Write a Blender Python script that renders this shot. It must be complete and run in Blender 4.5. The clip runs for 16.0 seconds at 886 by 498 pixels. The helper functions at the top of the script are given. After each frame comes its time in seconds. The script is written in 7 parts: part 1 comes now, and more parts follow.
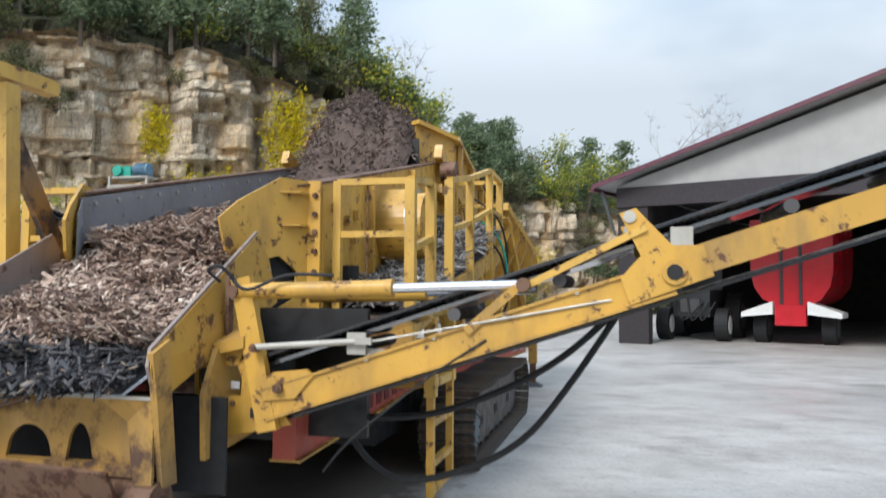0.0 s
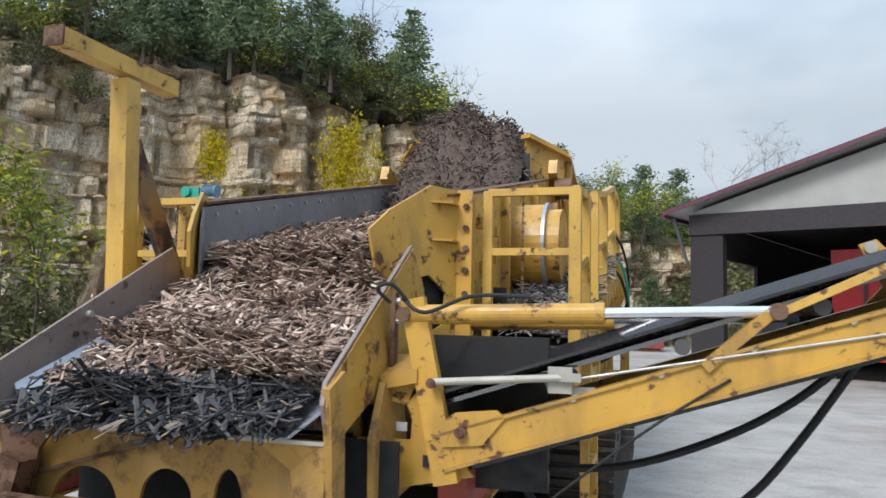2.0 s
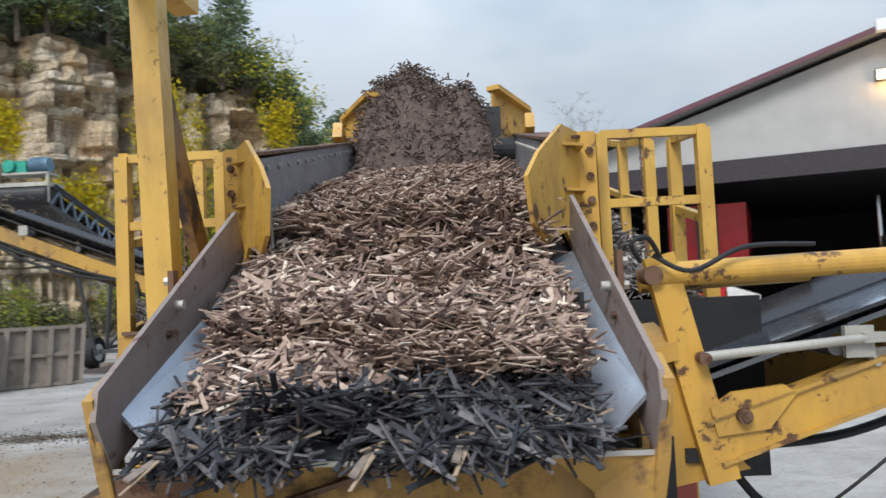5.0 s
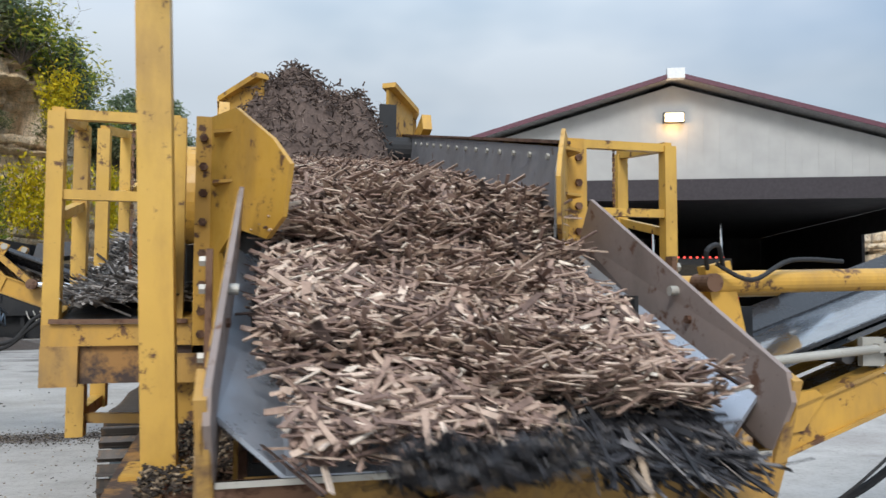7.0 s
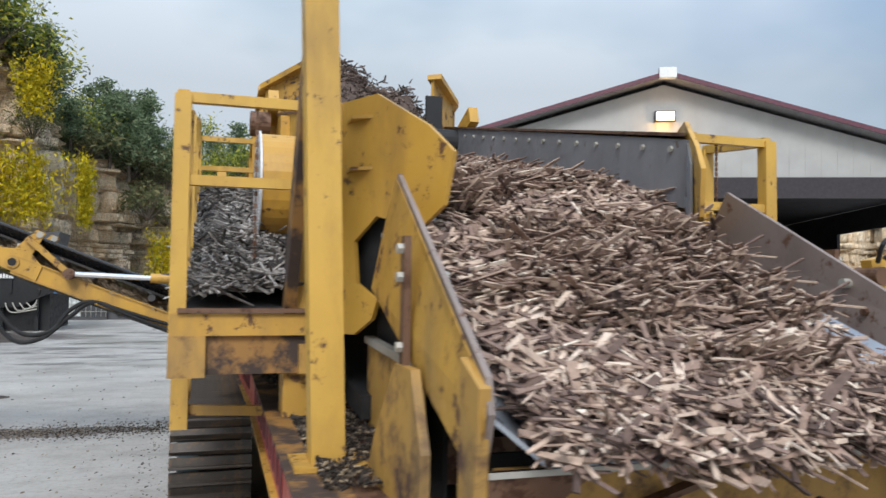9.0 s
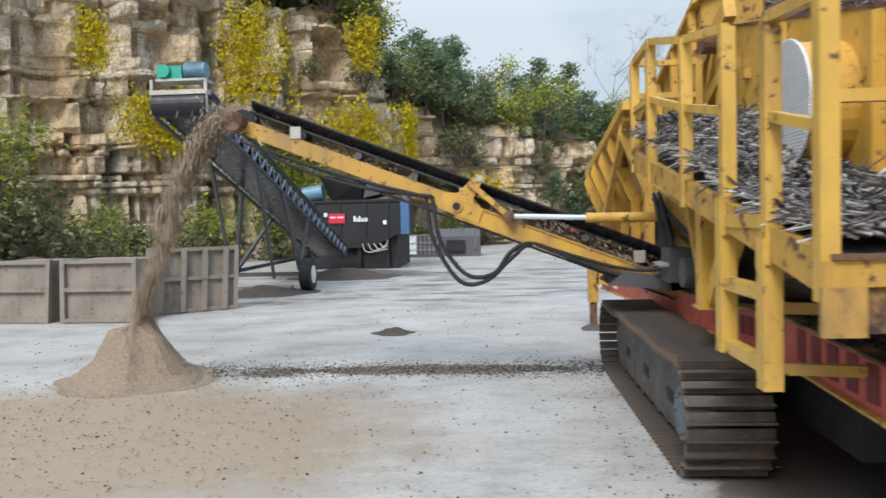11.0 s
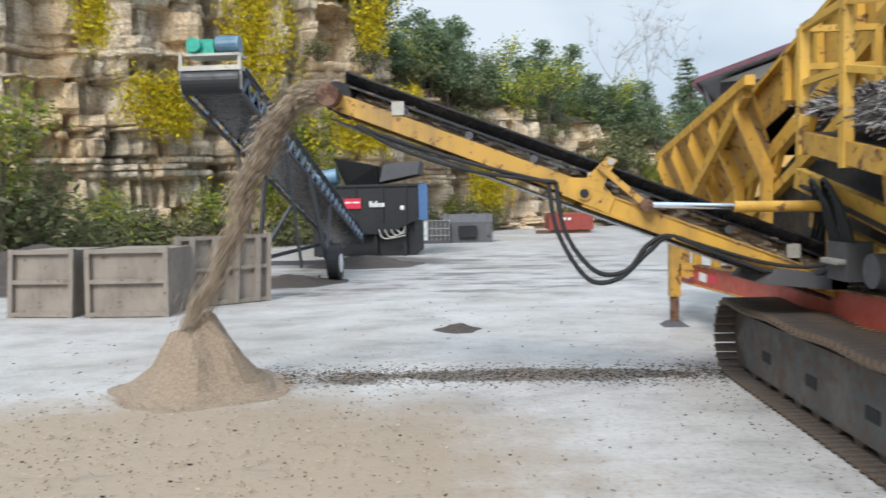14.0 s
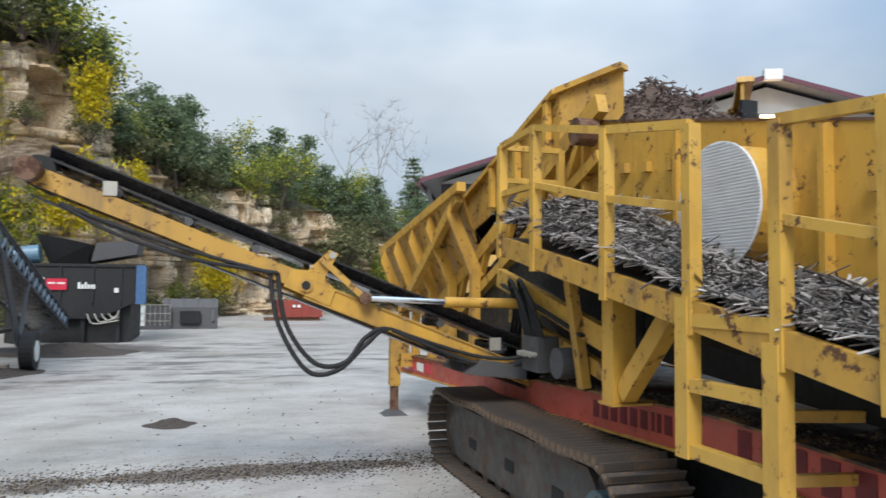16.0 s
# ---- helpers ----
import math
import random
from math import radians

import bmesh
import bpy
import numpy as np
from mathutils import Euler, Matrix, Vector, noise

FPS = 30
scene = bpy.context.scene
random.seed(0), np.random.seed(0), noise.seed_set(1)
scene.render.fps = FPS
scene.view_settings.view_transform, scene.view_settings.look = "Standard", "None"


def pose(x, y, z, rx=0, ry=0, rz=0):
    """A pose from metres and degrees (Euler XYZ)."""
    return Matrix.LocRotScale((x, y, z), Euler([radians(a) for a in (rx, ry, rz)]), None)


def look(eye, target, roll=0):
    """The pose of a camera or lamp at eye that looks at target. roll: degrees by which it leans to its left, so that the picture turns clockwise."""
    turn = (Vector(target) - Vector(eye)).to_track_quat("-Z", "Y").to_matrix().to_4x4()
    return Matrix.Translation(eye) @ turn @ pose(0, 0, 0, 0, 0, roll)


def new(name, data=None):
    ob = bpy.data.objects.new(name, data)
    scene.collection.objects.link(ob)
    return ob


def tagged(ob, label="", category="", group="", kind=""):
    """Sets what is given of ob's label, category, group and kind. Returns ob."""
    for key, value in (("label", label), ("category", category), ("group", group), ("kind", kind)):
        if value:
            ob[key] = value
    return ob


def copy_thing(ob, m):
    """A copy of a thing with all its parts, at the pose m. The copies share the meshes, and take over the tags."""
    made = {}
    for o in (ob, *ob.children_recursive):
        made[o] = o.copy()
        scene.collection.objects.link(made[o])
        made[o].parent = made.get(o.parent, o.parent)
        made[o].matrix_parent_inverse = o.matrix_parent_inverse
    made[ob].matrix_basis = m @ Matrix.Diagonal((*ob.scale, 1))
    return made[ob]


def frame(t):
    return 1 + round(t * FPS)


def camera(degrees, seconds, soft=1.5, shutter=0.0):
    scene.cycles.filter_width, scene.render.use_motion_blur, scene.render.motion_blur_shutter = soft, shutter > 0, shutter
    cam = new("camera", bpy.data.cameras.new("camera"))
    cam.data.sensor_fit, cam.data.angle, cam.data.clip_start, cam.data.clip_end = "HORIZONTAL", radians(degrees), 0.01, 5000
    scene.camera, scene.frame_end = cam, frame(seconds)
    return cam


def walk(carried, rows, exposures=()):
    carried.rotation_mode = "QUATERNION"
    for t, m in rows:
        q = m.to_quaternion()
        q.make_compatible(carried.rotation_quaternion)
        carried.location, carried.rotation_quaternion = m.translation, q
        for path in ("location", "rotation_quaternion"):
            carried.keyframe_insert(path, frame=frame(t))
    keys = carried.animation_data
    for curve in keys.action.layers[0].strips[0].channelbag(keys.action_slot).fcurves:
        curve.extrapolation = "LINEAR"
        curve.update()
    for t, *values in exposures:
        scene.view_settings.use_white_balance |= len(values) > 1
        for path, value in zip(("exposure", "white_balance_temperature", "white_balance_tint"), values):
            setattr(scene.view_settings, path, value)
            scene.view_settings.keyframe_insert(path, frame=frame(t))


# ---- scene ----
cam = camera(60.7, 16.0, shutter=0.5)

PATH = [
    (0, (2.964, -3.183, 1.665), (2.496, -1.242, 1.772), 0.3),
    (0.5, (2.741, -3.072, 1.683), (2.304, -1.131, 1.888), -0.6),
    (1, (2.534, -2.94, 1.649), (2.018, -1.017, 1.838), 0.4),
    (1.5, (2.344, -2.766, 1.674), (1.744, -0.866, 1.853), 0.1),
    (2, (2.062, -2.73, 1.64), (1.494, -0.821, 1.82), 1.2),
    (2.5, (1.776, -2.729, 1.65), (1.234, -0.81, 1.804), 1.6),
    (3, (1.524, -2.625, 1.635), (1.01, -0.698, 1.791), 1.3),
    (3.2, (1.449, -2.523, 1.632), (0.931, -0.598, 1.793), 0.9),
    (5.3, (0.076, -2.22, 1.638), (0.12, -0.223, 1.737), -2.5),
    (5.5, (-0.049, -2.222, 1.644), (0.064, -0.228, 1.746), -2.2),
    (6, (-0.277, -2.16, 1.634), (-0.039, -0.177, 1.737), -1.0),
    (6.5, (-0.461, -2.0, 1.626), (-0.056, -0.044, 1.723), -0.3),
    (7, (-0.728, -1.95, 1.62), (-0.222, -0.018, 1.728), 0.2),
    (7.5, (-0.976, -1.939, 1.622), (-0.449, -0.013, 1.731), 0.0),
    (8, (-1.095, -1.864, 1.614), (-0.569, 0.062, 1.726), 0.2),
    (8.5, (-1.211, -1.751, 1.622), (-0.672, 0.172, 1.733), 0.5),
    (9, (-1.435, -1.711, 1.594), (-0.845, 0.197, 1.691), 0.7),
    (9.5, (-1.80, -1.755, 1.59), (-1.35, 0.192, 1.640), 0.9),
    (10, (-2.20, -1.42, 1.56), (-2.045, 0.574, 1.560), 0.5),
    (10.2, (-2.335, -1.38, 1.575), (-2.265, 0.619, 1.553), 0.0),
    (12.3, (-3.308, -0.296, 1.678), (-3.571, 1.684, 1.581), -1.3),
    (12.5, (-3.428, -0.261, 1.682), (-3.69, 1.719, 1.586), -1.1),
    (13, (-3.667, -0.166, 1.672), (-3.917, 1.815, 1.57), -1.0),
    (13.5, (-3.841, -0.152, 1.686), (-4.083, 1.83, 1.574), -1.1),
    (14, (-3.911, -0.228, 1.701), (-4.024, 1.765, 1.583), -1.3),
    (14.5, (-3.898, -0.293, 1.711), (-3.789, 1.703, 1.654), 0.4),
    (15, (-3.844, -0.293, 1.729), (-3.526, 1.681, 1.776), 1.4),
    (15.5, (-3.837, -0.292, 1.729), (-3.387, 1.654, 1.824), 1.0),
    (16, (-3.837, -0.29, 1.741), (-3.257, 1.621, 1.847), 0.5),
]
walk(cam, [(t, look(eye, target, roll)) for t, eye, target, roll in PATH],
     exposures=[(0, 0.33), (0.8, 0.18), (3.2, 0.15), (5.3, 0.1), (9.5, 0.1), (10.2, 0.2), (12.3, 0.44), (14.2, 0.46), (15.2, 0.33), (16, 0.20)])

# ---------------------------------------------------------------- world and light
world = bpy.data.worlds.new("overcast_sky")
scene.world = world
world.use_nodes = True
wn, wl = world.node_tree.nodes, world.node_tree.links
wn.clear()
w_out, w_bg = wn.new("ShaderNodeOutputWorld"), wn.new("ShaderNodeBackground")
w_sky, w_mix = wn.new("ShaderNodeTexSky"), wn.new("ShaderNodeMix")
w_sky.sky_type, w_sky.sun_disc = "NISHITA", False
w_sky.sun_elevation, w_sky.sun_rotation = radians(38), radians(200)
w_sky.air_density, w_sky.dust_density = 1.0, 2.0
w_mul = wn.new("ShaderNodeMix")
w_mul.data_type, w_mul.blend_type = "RGBA", "MULTIPLY"
w_mul.inputs[0].default_value = 1.0
w_mul.inputs[7].default_value = (0.105, 0.105, 0.105, 1)
w_tc, w_map, w_noise, w_ramp = wn.new("ShaderNodeTexCoord"), wn.new("ShaderNodeMapping"), wn.new("ShaderNodeTexNoise"), wn.new("ShaderNodeValToRGB")
w_map.inputs["Scale"].default_value = (1.0, 1.0, 2.2)
w_noise.inputs["Scale"].default_value, w_noise.inputs["Detail"].default_value = 1.3, 3
w_noise.inputs["Roughness"].default_value = 0.5
w_ramp.color_ramp.elements[0].position, w_ramp.color_ramp.elements[1].position = 0.16, 0.60
w_noise2, w_cloud = wn.new("ShaderNodeTexNoise"), wn.new("ShaderNodeValToRGB")
w_noise2.inputs["Scale"].default_value, w_noise2.inputs["Detail"].default_value = 1.7, 4
w_cloud.color_ramp.elements[0].position, w_cloud.color_ramp.elements[1].position = 0.36, 0.64
w_cloud.color_ramp.elements[0].color = (0.20, 0.29, 0.385, 1)
w_cloud.color_ramp.elements[1].color = (0.46, 0.52, 0.585, 1)
w_mix.data_type = "RGBA"
wl.new(w_tc.outputs["Generated"], w_map.inputs["Vector"])
wl.new(w_map.outputs["Vector"], w_noise.inputs["Vector"])
wl.new(w_map.outputs["Vector"], w_noise2.inputs["Vector"])
wl.new(w_noise.outputs["Fac"], w_ramp.inputs["Fac"])
wl.new(w_noise2.outputs["Fac"], w_cloud.inputs["Fac"])
wl.new(w_sky.outputs["Color"], w_mul.inputs[6])
wl.new(w_ramp.outputs["Color"], w_mix.inputs[0])
wl.new(w_mul.outputs[2], w_mix.inputs[6])
wl.new(w_cloud.outputs["Color"], w_mix.inputs[7])
# an overcast sky is brighter overhead than at the horizon
w_sep, w_rise, w_over = wn.new("ShaderNodeSeparateXYZ"), wn.new("ShaderNodeMapRange"), wn.new("ShaderNodeVectorMath")
w_rise.inputs["From Min"].default_value, w_rise.inputs["From Max"].default_value = 0.25, 1.0
w_rise.inputs["To Min"].default_value, w_rise.inputs["To Max"].default_value = 1.0, 3.0
w_over.operation = "SCALE"
wl.new(w_tc.outputs["Generated"], w_sep.inputs["Vector"])
wl.new(w_sep.outputs["Z"], w_rise.inputs["Value"])
wl.new(w_mix.outputs[2], w_over.inputs[0])
wl.new(w_rise.outputs["Result"], w_over.inputs["Scale"])
wl.new(w_over.outputs["Vector"], w_bg.inputs["Color"])
w_bg.inputs["Strength"].default_value = 1.20
wl.new(w_bg.outputs["Background"], w_out.inputs["Surface"])

sun = new("sun", bpy.data.lights.new("sun", "SUN"))
sun.data.energy, sun.data.angle, sun.data.color = 2.5, radians(20), (0.985, 0.985, 0.985)
sun.matrix_world = look((0, 0, 0), (0.25, 0.72, -0.75))


# ---------------------------------------------------------------- materials
def nodes_of(name, rough=0.7, metal=0.0):
    m = bpy.data.materials.new(name)
    m.use_nodes = True
    n, l = m.node_tree.nodes, m.node_tree.links
    b = n["Principled BSDF"]
    b.inputs["Roughness"].default_value, b.inputs["Metallic"].default_value = rough, metal
    return m, n, l, b


def noise_node(n, l, scale, detail=5, rough=0.55, stretch=(1, 1, 1), coord="Object"):
    tc, mp, ns = n.new("ShaderNodeTexCoord"), n.new("ShaderNodeMapping"), n.new("ShaderNodeTexNoise")
    mp.inputs["Scale"].default_value = stretch
    ns.inputs["Scale"].default_value, ns.inputs["Detail"].default_value, ns.inputs["Roughness"].default_value = scale, detail, rough
    l.new(tc.outputs[coord], mp.inputs["Vector"])
    l.new(mp.outputs["Vector"], ns.inputs["Vector"])
    return ns.outputs["Fac"]


def ramp(n, l, fac, *stops):
    r = n.new("ShaderNodeValToRGB")
    e = r.color_ramp.elements
    while len(e) < len(stops):
        e.new(0.5)
    for k, (p, c) in enumerate(stops):
        e[k].position, e[k].color = p, (*c, 1) if len(c) == 3 else c
    l.new(fac, r.inputs["Fac"])
    return r.outputs["Color"]


def mixed(n, l, fac, a, b, kind="MIX"):
    m = n.new("ShaderNodeMix")
    m.data_type, m.blend_type = "RGBA", kind
    for slot, v in ((0, fac), (6, a), (7, b)):
        if isinstance(v, (int, float)):
            m.inputs[slot].default_value = v
        elif isinstance(v, tuple):
            m.inputs[slot].default_value = (*v, 1)
        else:
            l.new(v, m.inputs[slot])
    return m.outputs[2]


def bumped(n, l, b, fac, strength=0.3, distance=0.02):
    bp = n.new("ShaderNodeBump")
    bp.inputs["Strength"].default_value, bp.inputs["Distance"].default_value = strength, distance
    l.new(fac, bp.inputs["Height"])
    l.new(bp.outputs["Normal"], b.inputs["Normal"])


def G(v):
    return (v, v, v)


def worn(name, paint, rust=(0.10, 0.045, 0.02), wear=0.62, rough=0.5, metal=0.0, dirt=0.35, grime=(0.095, 0.078, 0.06), patch=9, soft=0.05):
    """Paint or steel with dirt at a large scale and chipped or rusty spots at a small one."""
    m, n, l, b = nodes_of(name, rough, metal)
    big, small, fine = noise_node(n, l, 1.6, 6), noise_node(n, l, patch, 8, 0.7), noise_node(n, l, 60, 4)
    c = ramp(n, l, big, (0.3, tuple(v * 0.80 for v in paint)), (0.7, paint))
    c = mixed(n, l, ramp(n, l, noise_node(n, l, 3.1, 9, 0.65, (1, 1, 0.35)), (0.48, G(0)), (0.75, G(dirt))), c, grime)
    c = mixed(n, l, ramp(n, l, small, (wear, G(0)), (wear + soft, G(1))), c, rust)
    c = mixed(n, l, ramp(n, l, fine, (0.68, G(0)), (0.74, G(0.5))), c, tuple(v * 0.35 for v in paint))
    l.new(c, b.inputs["Base Color"])
    l.new(ramp(n, l, small, (0.35, G(max(rough - 0.12, 0.1))), (0.7, G(min(rough + 0.25, 1)))), b.inputs["Roughness"])
    bumped(n, l, b, fine, 0.12, 0.004)
    return m


def plain(name, c, rough=0.6, metal=0.0, var=0.25, scale=12, bump=0.1):
    m, n, l, b = nodes_of(name, rough, metal)
    f = noise_node(n, l, scale, 6)
    l.new(ramp(n, l, f, (0.3, tuple(v * (1 - var) for v in c)), (0.7, tuple(min(v * (1 + var), 1) for v in c))), b.inputs["Base Color"])
    bumped(n, l, b, f, bump, 0.01)
    return m


def islands(name, stops, rough=0.8, bump=0.3, scale=40, stretch=(1, 1, 1), trans=0.0):
    """Loose pieces joined in one mesh: each piece takes its own tone."""
    m, n, l, b = nodes_of(name, rough)
    b.inputs["Specular IOR Level"].default_value = 0.2
    g = n.new("ShaderNodeNewGeometry")
    c = ramp(n, l, g.outputs["Random Per Island"], *stops)
    f = noise_node(n, l, scale, 4, 0.6, stretch)
    c = mixed(n, l, 1.0, c, ramp(n, l, f, (0.25, G(0.6)), (0.75, G(1.15))), "MULTIPLY")
    l.new(c, b.inputs["Base Color"])
    bumped(n, l, b, f, bump, 0.006)
    if trans:
        # thin leaves let light through
        thin, both = n.new("ShaderNodeBsdfTranslucent"), n.new("ShaderNodeMixShader")
        both.inputs[0].default_value = trans
        l.new(c, thin.inputs["Color"])
        l.new(b.outputs[0], both.inputs[1])
        l.new(thin.outputs[0], both.inputs[2])
        l.new(both.outputs[0], n["Material Output"].inputs["Surface"])
    return m


YELLOW = worn("yellow_paint", (0.58, 0.325, 0.052), wear=0.58, rough=0.42, dirt=0.7, grime=(0.15, 0.085, 0.04))
YELLOW_WORN = worn("worn_yellow_paint", (0.50, 0.28, 0.05), wear=0.56, rough=0.5, dirt=0.75)
YELLOW_PALE = worn("pale_yellow_paint", (0.60, 0.36, 0.07), wear=0.585, rough=0.42, dirt=0.6, grime=(0.17, 0.09, 0.035))
YELLOW_RUSTY = worn("rust_eaten_yellow_paint", (0.46, 0.26, 0.06), (0.085, 0.045, 0.028), wear=0.50, rough=0.6, dirt=0.9, patch=3.2, soft=0.12)
RUST_BLOTCH = worn("rust_blackened_paint", (0.30, 0.15, 0.04), (0.045, 0.028, 0.022), wear=0.44, rough=0.65, dirt=0.9, patch=4.0, soft=0.10)
RUST = worn("rusty_steel", (0.16, 0.085, 0.05), (0.07, 0.03, 0.015), wear=0.5, rough=0.65, metal=0.2)
PLATE = worn("bare_grey_plate", (0.27, 0.265, 0.275), (0.14, 0.09, 0.065), wear=0.62, rough=0.42, metal=0.4)
WING = worn("rusty_wing_plate", (0.30, 0.235, 0.205), (0.13, 0.065, 0.04), wear=0.57, rough=0.5, metal=0.25, dirt=0.5)
SHINY = worn("polished_steel_plate", (0.42, 0.455, 0.51), (0.32, 0.25, 0.21), wear=0.70, rough=0.33, metal=0.6, dirt=0.15)
CHROME = plain("chrome_rod", (0.75, 0.77, 0.8), 0.12, 1.0, 0.05, 20, 0.02)
BLACK = plain("black_rubber", (0.012, 0.012, 0.013), 0.75, 0, 0.4, 14, 0.15)
BELT = worn("conveyor_belt_rubber", (0.022, 0.023, 0.027), (0.07, 0.05, 0.035), wear=0.70, rough=0.16, dirt=0.25)
# blue-grey base carries part of the sky's sheen; the coat reflects the rest
WET_BELT = worn("wet_sky_tinted_belt_rubber", (0.050, 0.062, 0.078), (0.09, 0.08, 0.07), wear=0.68, rough=0.20, dirt=0.1)
WET_BELT.node_tree.nodes["Principled BSDF"].inputs["Coat Weight"].default_value = 1.0
WET_BELT.node_tree.nodes["Principled BSDF"].inputs["Coat Roughness"].default_value = 0.08
WET_BELT.node_tree.nodes["Principled BSDF"].inputs["Coat IOR"].default_value = 2.1
RED = worn("red_chassis_paint", (0.46, 0.085, 0.055), wear=0.62, rough=0.5, dirt=0.5)
DARK_RED = plain("dark_red_lettering", (0.12, 0.012, 0.015), 0.6)
TRACK = worn("track_steel", (0.075, 0.064, 0.056), (0.13, 0.09, 0.06), wear=0.52, rough=0.55, metal=0.3, dirt=0.6, grime=(0.15, 0.115, 0.085))
TRACK_FRAME = worn("track_frame_paint", (0.075, 0.073, 0.070), (0.10, 0.06, 0.04), wear=0.52, rough=0.55, dirt=0.7, grime=(0.16, 0.13, 0.10))
BLUE_GREY = plain("blue_grey_paint", (0.05, 0.085, 0.10), 0.4)
WHITE = plain("white_paint", (0.7, 0.7, 0.68), 0.5, 0, 0.08)
PALE_STEEL = worn("galvanised_steel", (0.45, 0.43, 0.38), (0.2, 0.14, 0.09), wear=0.62, rough=0.5, metal=0.4)
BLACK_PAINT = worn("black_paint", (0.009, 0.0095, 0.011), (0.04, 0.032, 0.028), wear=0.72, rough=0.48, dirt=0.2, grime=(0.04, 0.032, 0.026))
DARK_STEEL = worn("dark_grey_steel", (0.07, 0.072, 0.078), (0.1, 0.07, 0.05), wear=0.6, rough=0.55)
GREEN = plain("green_motor_paint", (0.02, 0.28, 0.20), 0.4)
BLUE_MOTOR = plain("blue_grey_motor", (0.10, 0.19, 0.26), 0.4)
GREY_PANEL = worn("grey_panel_paint", (0.25, 0.21, 0.17), (0.12, 0.08, 0.05), wear=0.6, rough=0.7, dirt=0.6)
TOTE = plain("translucent_white_plastic", (0.62, 0.66, 0.66), 0.35)
SHED_RED = plain("maroon_trim", (0.10, 0.03, 0.045), 0.5)
TRUCK_RED = plain("glossy_red_paint", (0.48, 0.015, 0.025), 0.25, 0, 0.12, 3, 0.02)
TRUCK_DARK = plain("dark_truck_paint", (0.03, 0.032, 0.036), 0.35)
CONTAINER = worn("red_container_paint", (0.30, 0.05, 0.035), wear=0.6, rough=0.6)
LABEL_RED = plain("red_sticker", (0.55, 0.02, 0.05), 0.4, 0, 0.05)
BARK = plain("bark", (0.11, 0.085, 0.065), 0.95, 0, 0.4, 8, 0.8)
PALE_BARK = plain("pale_twig_bark", (0.30, 0.28, 0.27), 0.9, 0, 0.2)
CHIP = islands("fresh_wood_chips", [(0.0, (0.05, 0.033, 0.027)), (0.22, (0.195, 0.130, 0.107)), (0.55, (0.36, 0.25, 0.195)), (0.82, (0.54, 0.405, 0.315)), (0.95, (0.70, 0.56, 0.45)), (1.0, (0.80, 0.70, 0.58))], 0.72)
CHIP_DARK = islands("wet_dark_wood_chips", [(0.0, (0.010, 0.010, 0.012)), (0.6, (0.042, 0.041, 0.046)), (0.9, (0.12, 0.112, 0.112)), (1.0, (0.40, 0.30, 0.21))], 0.5)
CHIP_DARK.node_tree.nodes["Principled BSDF"].inputs["Specular IOR Level"].default_value = 0.35
CHIP_GREY = islands("grey_weathered_shreds", [(0.0, (0.03, 0.027, 0.026)), (0.4, (0.16, 0.145, 0.135)), (0.75, (0.34, 0.315, 0.295)), (1.0, (0.62, 0.59, 0.56))], 0.65)
SOIL = islands("dark_brown_compost", [(0.0, (0.05, 0.036, 0.030)), (0.6, (0.13, 0.095, 0.08)), (1.0, (0.25, 0.19, 0.155))], 0.95)
SAND = islands("brown_fines", [(0.0, (0.22, 0.165, 0.115)), (0.6, (0.36, 0.28, 0.20)), (1.0, (0.52, 0.42, 0.31))], 0.95)
CRUMB = islands("dark_ground_crumbs", [(0.0, (0.02, 0.018, 0.016)), (0.7, (0.07, 0.055, 0.045)), (1.0, (0.35, 0.27, 0.18))], 0.9)
CEDAR = islands("cedar_foliage", [(0.0, (0.085, 0.125, 0.07)), (0.6, (0.20, 0.27, 0.145)), (1.0, (0.34, 0.39, 0.22))], 0.85, trans=0.45)
LEAF = islands("green_autumn_foliage", [(0.0, (0.10, 0.15, 0.035)), (0.5, (0.25, 0.31, 0.06)), (0.8, (0.46, 0.46, 0.07)), (1.0, (0.68, 0.56, 0.06))], 0.8, trans=0.4)
LEAF_DULL = islands("dull_brush_foliage", [(0.0, (0.08, 0.10, 0.045)), (0.6, (0.19, 0.20, 0.095)), (1.0, (0.33, 0.30, 0.14))], 0.85, trans=0.35)
LEAF_YELLOW = islands("yellow_autumn_leaves", [(0.0, (0.42, 0.36, 0.02)), (0.5, (0.74, 0.57, 0.02)), (0.85, (0.86, 0.68, 0.04)), (1.0, (0.34, 0.42, 0.05))], 0.75, trans=0.35)


